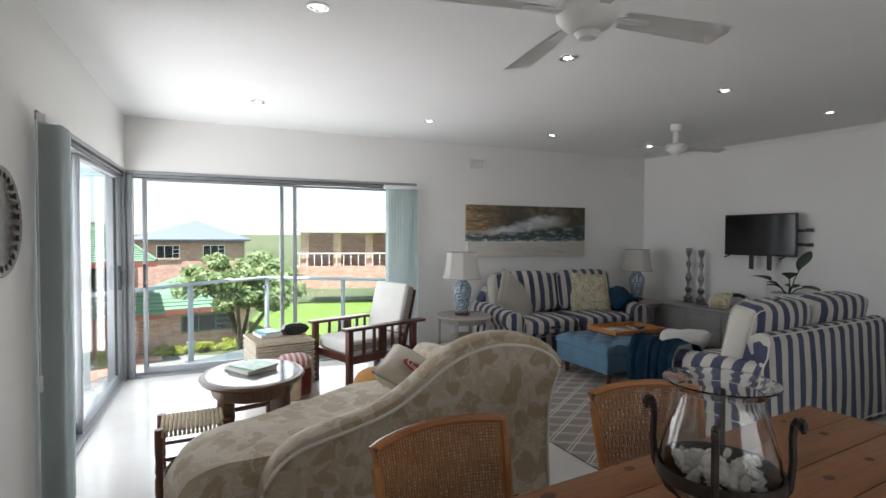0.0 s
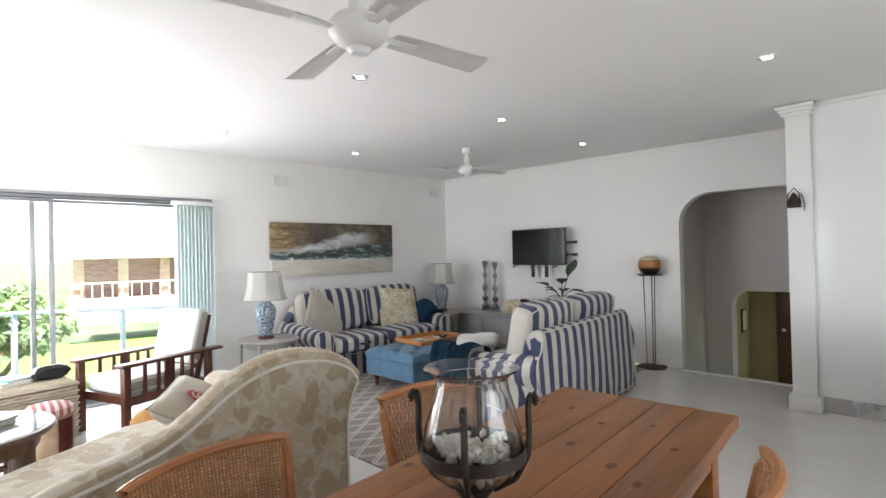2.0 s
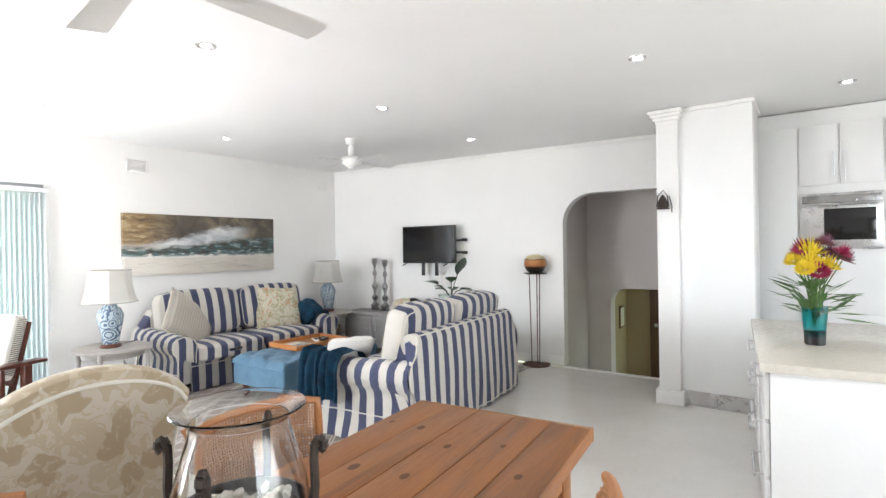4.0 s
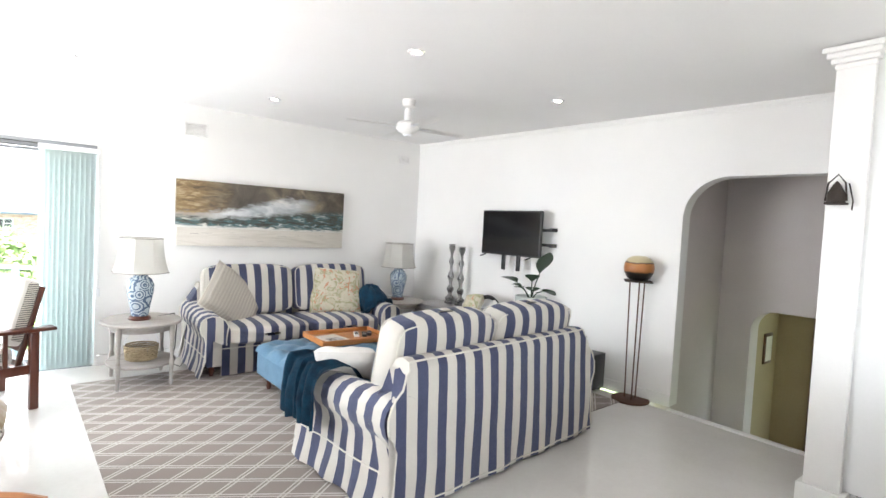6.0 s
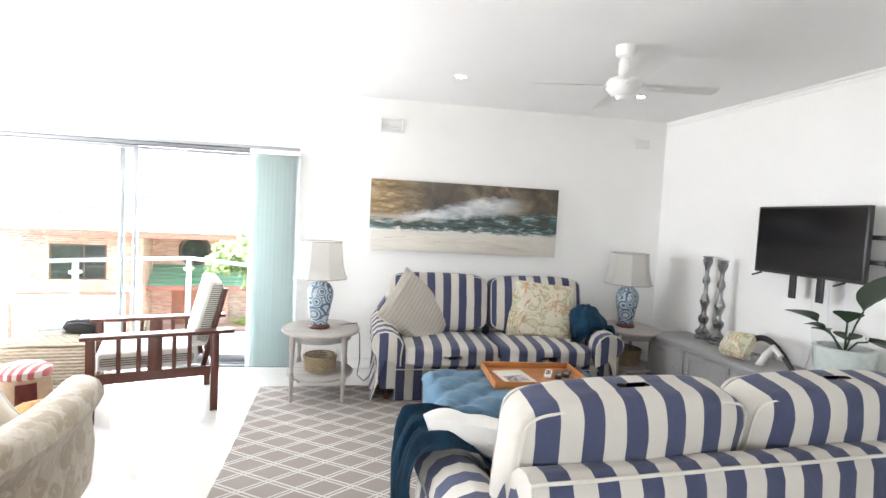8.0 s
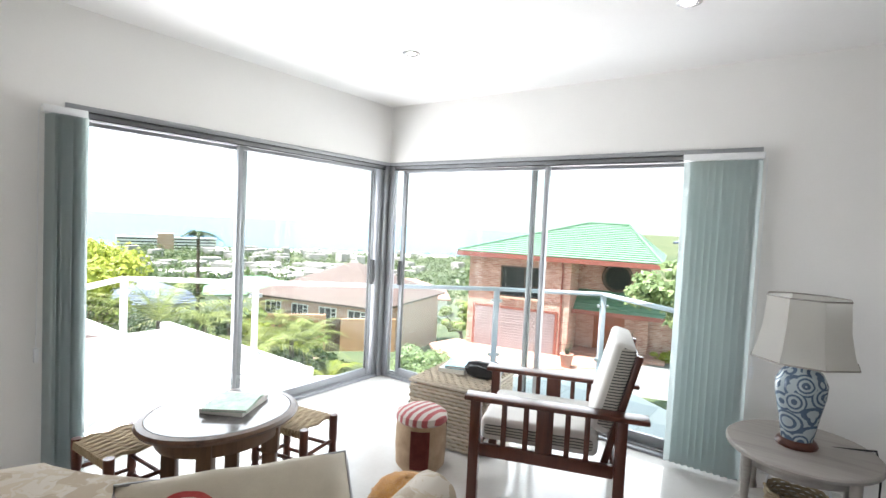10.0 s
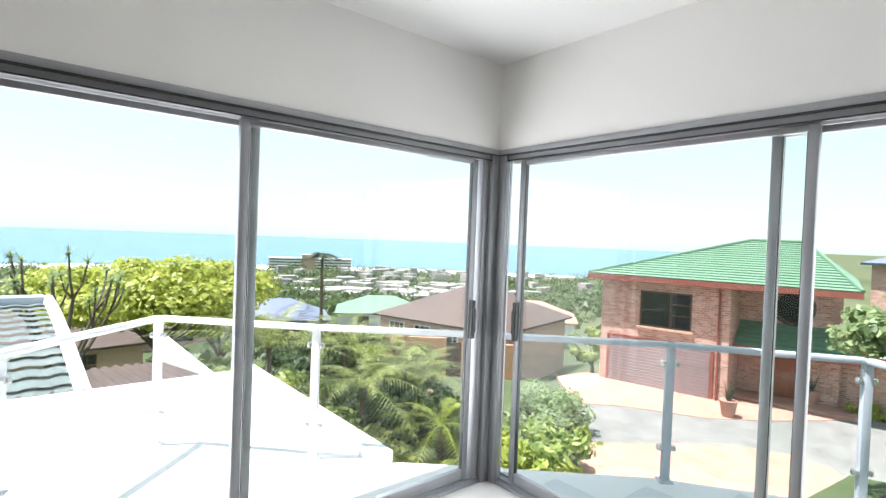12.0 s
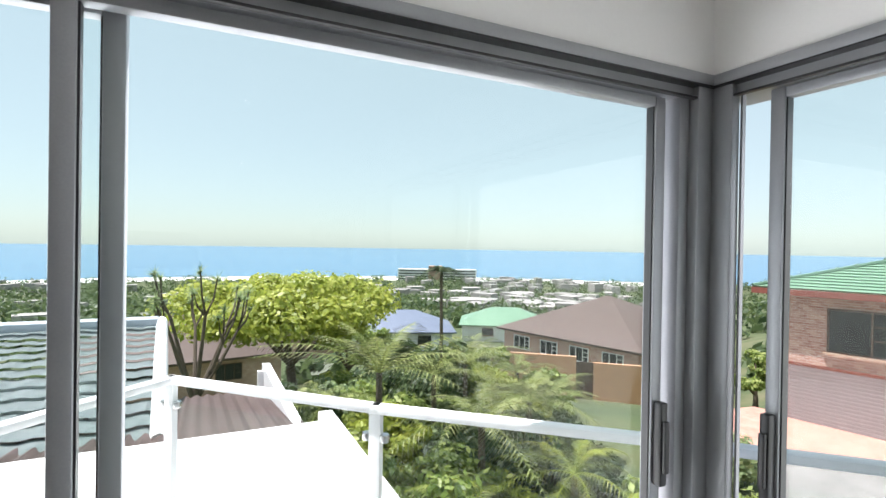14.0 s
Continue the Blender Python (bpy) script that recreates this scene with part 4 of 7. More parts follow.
    for sx in (-1, 1):
        for sy in (-1, 1):
            bm = lathe(B(), [(.02, 0), (.028, .06), (.028, .1)], 10, (sx * (x0 - .12), sy * (d / 2 - .1), 0))
            part("leg", bm, DARKWOOD, root)
    return root


sofa(pose(4.93, -.52, .012), 2.13, .90, "navy and cream striped two-seat sofa below the painting")
S2 = pose(5.03, -3.20, .012, 0, 0, 185.5)
sofa(S2, 1.98, 1.0, "navy and cream striped two-seat sofa seen from behind")


def cushion(name, m, w, h, t, mat, label, seed=0, piping=None):
    root = thing(name, m, label, "cushion")
    part("cover", pillow(B(), w, h, t, None, 16, .4, seed), mat, root)
    if piping:
        bm = B()
        n = 40
        def edge(k):
            q = 4 * k / n
            s, f = int(q) % 4, q - int(q)
            a = 2 * f - 1
            c = [(a, -1), (1, a), (-a, 1), (-1, -a)][s]
            pull = 1 - .05 * (1 - abs(a))
            return Vector((c[0] * w / 2 * (pull if s % 2 else 1), 0, c[1] * h / 2 * (1 if s % 2 else pull)))
        tube(bm, [edge(k) for k in range(n + 1)], .007, 6)
        part("piping", bm, piping, root)
    return root


cushion("scatter_cushion", pose(4.27, -.50, .67, -28, 38, 8), .64, .56, .18, BEIGECLOTH, "beige ribbed scatter cushion on the striped sofa", 1, CREAM)
cushion("scatter_cushion", pose(5.42, -.50, .71, -24, 6, -8), .62, .57, .18, FLORAL, "leaf-print scatter cushion on the striped sofa", 2)
cushion("scatter_cushion", pose(4.24, -3.02, .61, -48, 0, 150), .38, .36, .14, WHITECLOTH, "plain off-white scatter cushion against the sofa arm", 5)


def throw(name, m, w, drop, depth, label):
    """A plush throw gathered over an arm."""
    root = thing(name, m, label, "throw")
    bm = B()
    def fn(u, v):
        s = (v - .5) * 2
        y = s * w / 2 * (1 + .18 * (u - .4))
        # over the arm: outer side hangs, inner side lies on the seat
        pth = [(-.055, -drop), (-.06, -drop * .5), (-.05, -.06), (.0, .03), (.09, .045), (.18, .02), (.23, -.05), (.25 + depth, -.10)]
        k = u * (len(pth) - 1)
        i = min(int(k), len(pth) - 2)
        f = k - i
        a, z = pth[i][0] * (1 - f) + pth[i + 1][0] * f, pth[i][1] * (1 - f) + pth[i + 1][1] * f
        fold = .028 * math.sin(s * 9 + u * 2) + .02 * noise.noise(Vector((s * 3, u * 4, 1)))
        edge = .05 * noise.noise(Vector((s * 2.2, u * 1.3, 7)))
        return Vector((a - abs(fold) * (1 if u < .5 else -.2) - .012, y + edge, z + (max(0, fold) * .8 + .012 if .3 < u < .9 else fold * .4)))
    grid(bm, fn, 34, 30)
    bmesh.ops.solidify(bm, geom=bm.faces, thickness=.012)
    part("cloth", bm, TEAL, root)
    return root


throw("throw_blanket", S2 @ pose(.99, -.31, .60, 0, 0, 180), .44, .30, .10, "teal plush throw hanging over the sofa arm")
tb = throw("throw_blanket", pose(5.97, -.62, .57, 0, 0, 180), .36, .24, .10, "teal plush throw bunched on the sofa arm")
bm = B()
def bunch(u, v):
    a, b = 2 * math.pi * u, math.pi * (v - .5)
    r = 1 + .22 * noise.noise(Vector((2.2 * math.cos(a), 2.2 * math.sin(a), 3 * v))) + .06 * math.sin(9 * a + 5 * v)
    return Vector((.16 + .17 * r * math.cos(a) * math.cos(b), .17 * r * math.sin(a) * math.cos(b), .06 + .15 * r * math.sin(b)))
part("bunched_cloth", grid(bm, bunch, 44, 24, True), TEAL, tb)

# ottoman with tray
ot = thing("ottoman", pose(4.86, -1.78, .012, 0, 0, 1.5), "blue buttoned velvet ottoman on turned legs", "ottoman")
bm = B()
box(bm, -.63, -.385, .13, .63, .385, .33, .02, 3)
part("body", bm, BLUEVELVET, ot)
bm = B()
def tuft(u, v):
    x, y = (u - .5) * 1.29, (v - .5) * .80
    e = min(1.0, min(u, 1 - u, v, 1 - v) / .06)
    q = max(0, 1 - (1 - e) ** 2) ** .5
    fx, fy = x / .155, y / .135
    d1 = abs(((fx + fy) % 2) - 1)
    d2 = abs(((fx - fy) % 2) - 1)
    z = .335 + .085 * q * (.55 + .45 * (min(1, 1.6 * min(d1, 1)) * .5 + min(1, 1.6 * min(d2, 1)) * .5))
    return Vector((x, y, z))
grid(bm, tuft, 72, 48)
part("tufted_top", bm, BLUEVELVET, ot)
for i in range(-3, 4):
    for j in range(-2, 3):
        if (i + j) % 2:
            x, y = i * .155, j * .135
            part("button", lathe(B(), [(.011, .383), (.01, .39), (.001, .394)], 8, (x, y, 0)), BLUEVELVET, ot)
for sx in (-1, 1):
    for sy in (-1, 1):
        part("leg", lathe(B(), [(.016, 0), (.024, .03), (.018, .05), (.032, .09), (.034, .135)], 12, (sx * .54, sy * .31, 0)), DARKWOOD, ot)
tr = thing("tray", pose(4.98, -1.64, .428, 0, 0, -2), "orange-brown wooden tray on the ottoman", "tray")
bm = B()
box(bm, -.33, -.23, 0, .33, .23, .012, .002)
part("bottom", bm, TRAYWOOD, tr)
for a, b, c, d in ((-.34, -.24, .34, -.222), (-.34, .222, .34, .24), (-.34, -.222, -.322, .222), (.322, -.222, .34, .222)):
    bm = B()
    box(bm, a, b, 0, c, d, .05, .004)
    part("rim", bm, TRAYWOOD, tr)
mg = thing("magazine", pose(4.83, -1.66, .441, 0, 0, 8), "open black and white photo booklet on the tray", "magazine")
bm = B()
box(bm, -.11, -.15, 0, .11, .15, .008, .002)
part("pages", bm, PAPER, mg)
bm = B()
box(bm, -.085, -.11, .008, .07, .02, .0086)
part("photo", bm, surf("grey_photo", (.02, .02, .02), (.6, .6, .6), .5, 25, 60, 0), mg)
for k, (x, y, r, mt, lb) in enumerate(((5.10, -1.60, -25, ALU_WHITE, "white remote control on the tray"), (5.17, -1.63, -28, BLACK, "black remote control on the tray"), (5.24, -1.60, -30, BLACK, "black remote control on the tray"))):
    rc = thing("remote_control", pose(x, y, .441, 0, 0, r), lb, "remote control", "remote controls")
    bm = B()
    box(bm, -.024, -.085, 0, .024, .085, .02, .008)
    part("case", bm, mt, rc)
    bm = B()
    for i in range(3):
        for j in range(5):
            box(bm, -.015 + i * .011, -.05 + j * .022, .02, -.007 + i * .011, -.038 + j * .022, .022)
    part("keys", bm, BLACK if mt is ALU_WHITE else CHROME, rc)

# rug
bm = B()
box(bm, 0, -2.9, .0015, 3.86, 0, .012, .003)
solid("rug", bm, RUG, "taupe rug with a cream double-line lattice", "rug", m=pose(2.93, -.58, 0, 0, 0, 2.2))


# ---------- side tables and lamps ----------
def side_table(m):
    root = thing("side_table", m, "grey-washed oval side table with a low shelf", "side table", "lamp tables")
    part("tabletop", lathe(B(), [(.30, .525), (.315, .53), (.318, .545), (.31, .552)], 36, sx=1.0, sy=1.12), GREYWOOD, root)
    part("apron", lathe(B(), [(.25, .47), (.25, .525)], 28, sx=1, sy=1.12), GREYWOOD, root)
    part("shelf", lathe(B(), [(.265, .17), (.272, .175), (.272, .19), (.265, .195)], 32, sx=1, sy=1.12), GREYWOOD, root)
    for sx in (-1, 1):
        for sy in (-1, 1):
            part("leg", lathe(B(), [(.012, 0), (.018, .03), (.014, .06), (.018, .16), (.022, .2), (.014, .24), (.019, .4), (.023, .47), (.023, .53)], 10, (sx * .2, sy * .24, 0)), GREYWOOD, root)
    return root


def lamp(m):
    root = thing("table_lamp", m, "blue and white porcelain jar lamp with cream shade", "table lamp", "jar lamps")
    part("foot", lathe(B(), [(.085, 0), (.09, .012), (.08, .03), (.07, .035)], 24), DARKWOOD, root)
    part("jar", lathe(B(), [(.066, .035), (.07, .06), (.085, .15), (.105, .25), (.108, .31), (.085, .36), (.055, .385), (.058, .41), (.045, .43)], 32), PORCELAIN, root)
    part("stem", lathe(B(), [(.012, .43), (.012, .66)], 10), CHROME, root)
    bm = B()
    prof = [(.225, .42), (.205, .48), (.185, .58), (.175, .72)]
    lathe_open(bm, prof, 8)
    sh = part("shade", bm, SHADE, root)
    for r, z in ((.226, .42), (.176, .72)):
        bm = tube(B(), [(r * math.cos(2 * math.pi * k / 8 + .39), r * math.sin(2 * math.pi * k / 8 + .39), z) for k in range(9)], .004, 5)
        part("trim", bm, GREYWOOD, sh, "grey-brown edge trim")
    return root


def lathe_open(bm, prof, seg):
    rings = [[bm.verts.new((r * math.cos(2 * math.pi * i / seg + .39), r * math.sin(2 * math.pi * i / seg + .39), z)) for i in range(seg)] for r, z in prof]
    for a, b in zip(rings, rings[1:]):
        for i in range(seg):
            bm.faces.new((a[i], a[(i + 1) % seg], b[(i + 1) % seg], b[i]))
    bmesh.ops.solidify(bm, geom=bm.faces, thickness=.003)


side_table(pose(3.43, -.72, .012))
side_table(pose(6.33, -.44, .012))
lamp(pose(3.41, -.72, .564))
lamp(pose(6.32, -.44, .564))


def basket(m, r, h, label, handle=True):
    root = thing("basket", m, label, "basket")
    for k in range(7):
        z = h * (k + .5) / 7
        bm = B()
        n = 36
        tube(bm, [((r * (.9 + .1 * k / 6) + .004 * (-1) ** (i + k)) * math.cos(2 * math.pi * i / n), (r * (.9 + .1 * k / 6) + .004 * (-1) ** (i + k)) * math.sin(2 * math.pi * i / n), z) for i in range(n + 1)], h / 15, 5)
        part("strand", bm, SEATCORD, root)
    part("bottom", lathe(B(), [(r * .88, .002), (r * .88, .01)], 24), SEATCORD, root)
    if handle:
        bm = B()
        tube(bm, [(r * math.cos(math.pi * t / 10), 0, h + r * 1.1 * math.sin(math.pi * t / 10)) for t in range(11)], .006, 6)
        part("handle", bm, ALU_WHITE, root, "thin pale handle")
    return root


basket(pose(3.43, -.72, .209), .13, .13, "small woven basket on the table shelf")
basket(pose(6.33, -.44, .209), .15, .15, "grey woven basket on the table shelf", False)
bm = B()
tube(bm, [(3.55, -.62, .56), (3.72, -.55, .57), (3.75, -.5, .45), (3.76, -.4, .2), (3.74, -.3, .03), (3.8, -.45, .02), (3.86, -.3, .02)], .005, 6)
solid("lamp_cable", bm, BLACK, "dark lamp cable hanging behind the side table", "cable")

# ---------- media cabinet ----------
CB = EAST @ pose(-.26, -1.58, .0)
mc = thing("media_cabinet", CB, "low grey painted cabinet with panelled doors", "cabinet")
bm = B()
box(bm, -.2, -1.02, .08, .24, 1.0, .52, .006)
part("body", bm, GREYPAINT, mc)
bm = B()
box(bm, -.23, -1.05, .52, .245, 1.03, .555, .008)
part("top", bm, GREYPAINT, mc)
for k in range(4):
    y0 = -1.0 + k * .5
    bm = B()
    box(bm, -.216, y0 + .015, .12, -.2, y0 + .475, .50, .004)
    dd = part("door", bm, GREYPAINT, mc)
    bm = B()
    for a, b, c, d in ((.03, .13, .46, .16), (.03, .46, .46, .49), (.03, .16, .06, .46), (.43, .16, .46, .46)):
        box(bm, -.224, y0 + a, b, -.216, y0 + c, d, .003)
    part("moulding", bm, GREYPAINT, dd)
    part("knob", lathe(B(), [(.001, 0), (.012, .004), (.012, .014), (.001, .018)], 10, (-.24, y0 + (.42 if k % 2 == 0 else .07), .33)), CHROME, dd)
for y in (-.95, .93):
    for x in (-.15, .19):
        bm = B()
        box(bm, x - .025, y - .025, 0, x + .025, y + .025, .08, .004)
        part("leg", bm, GREYPAINT, mc)


def candlestick(x, y, h):
    s = h / .76
    pr = [(.065, 0), (.068, .02), (.05, .035), (.06, .06), (.06, .075), (.035, .10), (.024, .13), (.042, .17), (.045, .20), (.024, .23), (.02, .27), (.03, .31), (.044, .35), (.03, .40), (.018, .43), (.018, .5), (.034, .54), (.03, .57), (.016, .6), (.018, .66), (.03, .69), (.04, .72), (.042, .745), (.03, .76)]
    root = thing("candlestick", pose(x, y, .556), "tall silvered turned candlestick on the cabinet", "candlestick", "pair of candlesticks")
    part("stem", lathe(B(), [(r, z * s) for r, z in pr], 20), PEWTER, root)
    part("drip_cup", lathe(B(), [(.03, .76 * s), (.045, .765 * s), (.046, .775 * s), (.02, .772 * s)], 20), PEWTER, root)


candlestick(6.84, -.87, .74)
candlestick(6.83, -1.08, .72)

bm = B()
pot_mat = surf("celadon_glazed_pot", (.50, .56, .53), (.6, .64, .6), .25, 25, 120, .2, .002)
pt = thing("plant_pot", pose(6.86, -2.22, .556), "pale glazed pot with a large-leaved plant", "potted plant")
part("pot", lathe(bm, [(.10, 0), (.12, .02), (.155, .12), (.165, .2), (.17, .25), (.175, .27), (.15, .275), (.14, .23)], 30), pot_mat, pt)
part("soil", lathe(B(), [(.001, .235), (.145, .23)], 20), SOIL, pt)


def big_leaf(root, base, tip, width, droop, stem_r=.006):
    base, tip = Vector(base), Vector(tip)
    bm = B()
    mid = base.lerp(tip, .5) + Vector((0, 0, .05))
    s0 = base.lerp(mid, .9)
    tube(bm, [base, base.lerp(mid, .5) + Vector((0, 0, .03)), s0], stem_r, 6)
    st = part("stem", bm, LEAF, root)
    d = tip - s0
    side = d.cross(Vector((0, 0, 1))).normalized()
    bm = B()
    def fn(u, v):
        s = (v - .5) * 2
        w = width * (math.sin(math.pi * min(1, u * .96 + .02)) ** .75)
        return s0 + d * u + side * (s * w / 2) + Vector((0, 0, .03 * s * s * (1 - u) - droop * u * u))
    grid(bm, fn, 10, 6)
    part("leaf", bm, LEAF, root)


for b, t, w, dr in (((0, 0, .23), (-.06, .42, .50), .17, .06), ((0, 0, .23), (.0, -.22, .78), .2, .02), ((0, .02, .23), (-.12, .2, .42), .12, .04), ((0, 0, .23), (-.02, -.02, .56), .13, .05), ((0, 0, .23), (-.05, -.36, .38), .12, .05), ((.0, .0, .23), (-.14, -.14, .40), .12, .05), ((0, .03, .23), (.05, .28, .36), .1, .03)):
    big_leaf(pt, b, t, w * 1.25, dr)

ws = thing("driftwood", pose(6.78, -1.62, .556), "curved dark and pale driftwood pieces on the cabinet", "ornament")
bm = B()
tube(bm, [(.0, .24 - .05 * k, .02 + .17 * math.sin(math.pi * k / 11)) for k in range(12)], .028, 10, .018)
part("dark_branch", bm, BLACK, ws, "dark curved branch")
bm = B()
tube(bm, [(-.06, .3 - .07 * k, .04 + .12 * math.sin(1.1 * k)) for k in range(9)], .045, 10, .02)
part("pale_branch", bm, WHITECLOTH, ws, "pale bleached branch")
bm = B()
pillow(bm, .3, .22, .14, pose(-.1, .12, .1, 30, 10, 80), 10, .4, 9)
part("cloth", bm, FLORAL, ws, "crumpled printed cloth")

sp = thing("subwoofer", EAST @ pose(-.2, -2.93, .012), "black box speaker standing on the rug", "speaker")
bm = B()
box(bm, -.13, -.11, .02, .13, .11, .36, .006)
part("cabinet", bm, BLACK, sp)
bm = B()
box(bm, -.136, -.1, .03, -.13, .1, .35, .003)
part("grille", bm, surf("speaker_cloth", (.008, .008, .008), (.015, .015, .015), .9, 60, 400, .5), sp)
for sx in (-.1, .1):
    for sy in (-.08, .08):
        part("foot", lathe(B(), [(.014, 0), (.014, .02)], 8, (sx, sy, 0)), BLACK, sp)

# ---------- floor stand with pot ----------
fs = thing("pedestal_stand", pose(7.05, -3.34, 0), "slim rusty steel stand with three rods", "plant stand")
part("base", lathe(B(), [(.165, 0), (.17, .004), (.17, .014), (.16, .018)], 36), RUST, fs)
for k in range(3):
    a = radians(100 + 120 * k)
    bm = B()
    tube(bm, [(.055 * math.cos(a), .055 * math.sin(a), .016), (.075 * math.cos(a), .075 * math.sin(a), 1.11)], .0065, 8)
    part("rod", bm, RUST, fs)
bm = B()
box(bm, -.12, -.12, 1.11, .12, .12, 1.122, .003)
bmesh.ops.transform(bm, matrix=pose(0, 0, 0, 0, 0, 35), verts=bm.verts)
part("top_plate", bm, IRON, fs)


def pot_mat_bands(name):
    m, nt, b = nodes_of(name)
    v = coords(nt)
    z = math_node(nt, 'ADD', axis(nt, v, 2), math_node(nt, 'MULTIPLY', math_node(nt, 'SUBTRACT', noise_tex(nt, v, 14, 3), .5), .03))
    c = ramp(nt, math_node(nt, 'DIVIDE', z, .25), [(.30, (.012, .009, .007)), (.36, (.34, .12, .03)), (.62, (.45, .18, .05)), (.66, (.05, .03, .02)), (.70, (.5, .42, .26)), (1.0, (.56, .48, .3))])
    nt.links.new(c, b.inputs["Base Color"])
    b.inputs["Roughness"].default_value = .3
    return m


gp = thing("ceramic_pot", pose(7.05, -3.34, 1.122), "round banded black, orange and cream pot", "pot")
part("body", lathe(B(), [(.06, 0), (.10, .025), (.128, .075), (.134, .115), (.126, .165), (.10, .205), (.055, .226), (.001, .23)], 32), pot_mat_bands("banded_glaze"), gp)


# ---------- morris chair ----------
ch = thing("armchair", pose(2.23, -.90, 0, 0, 0, 20), "dark wooden slatted armchair with pale cushions", "armchair")
# faces -x; x -.40 front .. .42 back, y +-.31
for sx, sy in ((-.40, -.31), (-.40, .31), (.37, -.31), (.37, .31)):
    bm = B()
    box(bm, sx - .028, sy - .028, 0, sx + .028, sy + .028, .585, .004)
    part("leg", bm, DARKWOOD, ch)
for sy in (-.31, .31):
    bm = B()
    box(bm, -.46, sy - .055, .585, .50, sy + .055, .612, .008)
    part("arm", bm, DARKWOOD, ch)
    bm = B()
    box(bm, -.37, sy - .015, .27, .34, sy + .015, .34, .004)
    part("side_rail", bm, DARKWOOD, ch)
    for k, (xx, ww) in enumerate(((-.24, .014), (-.12, .014), (-.02, .045), (.1, .014), (.2, .014))):
        bm = B()
        box(bm, xx - ww, sy - .01, .34, xx + ww, sy + .01, .585, .002)
        part("slat", bm, DARKWOOD, ch)
for xx in (-.37, .34):
    bm = B()
    box(bm, xx - .015, -.31, .27, xx + .015, .31, .34, .004)
    part("cross_rail", bm, DARKWOOD, ch)
TILT = pose(.25, 0, .42, 0, 14, 0)
for sy in (-.24, .24):
    bm = B()
    box(bm, .05, sy - .02, -.1, .085, sy + .02, .52, .004)
    bmesh.ops.transform(bm, matrix=TILT, verts=bm.verts)
    part("back_post", bm, DARKWOOD, ch)
for k in range(4):
    bm = B()
    box(bm, .055, -.22, .02 + k * .14, .08, .22, .075 + k * .14, .003)
    bmesh.ops.transform(bm, matrix=TILT, verts=bm.verts)
    part("back_slat", bm, DARKWOOD, ch)
bm = B()
box(bm, -.38, -.28, .345, .26, .28, .475, .035, 4)
part("seat_cushion", bm, WHITECLOTH, ch)
bm = B()
box(bm, -.36, -.284, .37, .24, .284, .45, .02, 2)
part("seat_border", bm, TICKING, ch, "black and cream ticking border")
bm = B()
box(bm, -.07, -.265, .06, .045, .265, .56, .03, 4)
bmesh.ops.transform(bm, matrix=TILT, verts=bm.verts)
part("back_cushion", bm, WHITECLOTH, ch)
bm = B()
box(bm, -.04, -.269, .09, .047, .269, .545, .02, 2)
bmesh.ops.transform(bm, matrix=TILT, verts=bm.verts)
part("back_border", bm, TICKING, ch, "black and cream ticking border")

# ---------- wicker trunk, books, bag ----------
wt = thing("wicker_trunk", pose(1.40, -.62, 0, 0, 0, 8), "pale willow wicker trunk used as a table", "trunk")
bm = B()
box(bm, -.26, -.29, .01, .26, .29, .40, .01)
part("lining", bm, SEATCORD, wt)
for k in range(16):
    z = .022 + k * .0255
    n = 15
    path = []
    for (ax0, ay0, ax1, ay1) in ((-.27, -.30, .27, -.30), (.27, -.30, .27, .30), (.27, .30, -.27, .30), (-.27, .30, -.27, -.30)):
        nx, ny = (ay1 - ay0), -(ax1 - ax0)
        L = math.hypot(nx, ny)
        for i in range(n):
            f = i / n
            o = .007 * (-1) ** (i + k)
            path.append((ax0 + (ax1 - ax0) * f + nx / L * o, ay0 + (ay1 - ay0) * f + ny / L * o, z))
    path.append(path[0])
    bm = B()
    tube(bm, path, .011, 5)
    part("strand", bm, WICKER, wt)
bm = B()
box(bm, -.285, -.315, .425, .285, .315, .445, .008)
lid = part("lid", bm, WICKER, wt)
for k in range(14):
    bm = B()
    tube(bm, [(-.27 + .27 * 2 * i / 18, -.29 + k * .0445, .449 + .004 * (-1) ** (i + k)) for i in range(19)], .009, 5)
    part("lid_strand", bm, WICKER, lid)


def book(m, w, d, h, cover, label):
    root = thing("book", m, label, "book")
    bm = B()
    box(bm, -w / 2 + .004, -d / 2 + .004, .003, w / 2, d / 2 - .004, h - .003)
    part("pages", bm, PAPER, root)
    bm = B()
    box(bm, -w / 2, -d / 2, 0, w / 2 + .003, d / 2, .003)
    box(bm, -w / 2, -d / 2, h - .003, w / 2 + .003, d / 2, h)
    box(bm, -w / 2 - .002, -d / 2, 0, -w / 2 + .002, d / 2, h)
    part("cover", bm, cover, root)


book(pose(1.30, -.56, .458, 0, 0, 15), .2, .27, .028, PAPER, "pale book lying on the wicker trunk")
book(pose(1.31, -.56, .487, 0, 0, 25), .16, .23, .02, BOOKBLUE, "blue paperback on top of a pale book")
bg = thing("camera_bag", pose(1.56, -.6, .458), "small black bag with a strap on the trunk", "bag")
bm = B()
pillow(bm, .26, .16, .12, pose(0, 0, .055, 80, 0, 10), 10, .4, 4)
part("pouch", bm, BLACK, bg)
bm = B()
tube(bm, [(.13 * math.cos(t * .6), .1 * math.sin(t * .6), .07 + .03 * math.sin(t)) for t in range(11)], .008, 6)
part("strap", bm, BLACK, bg)

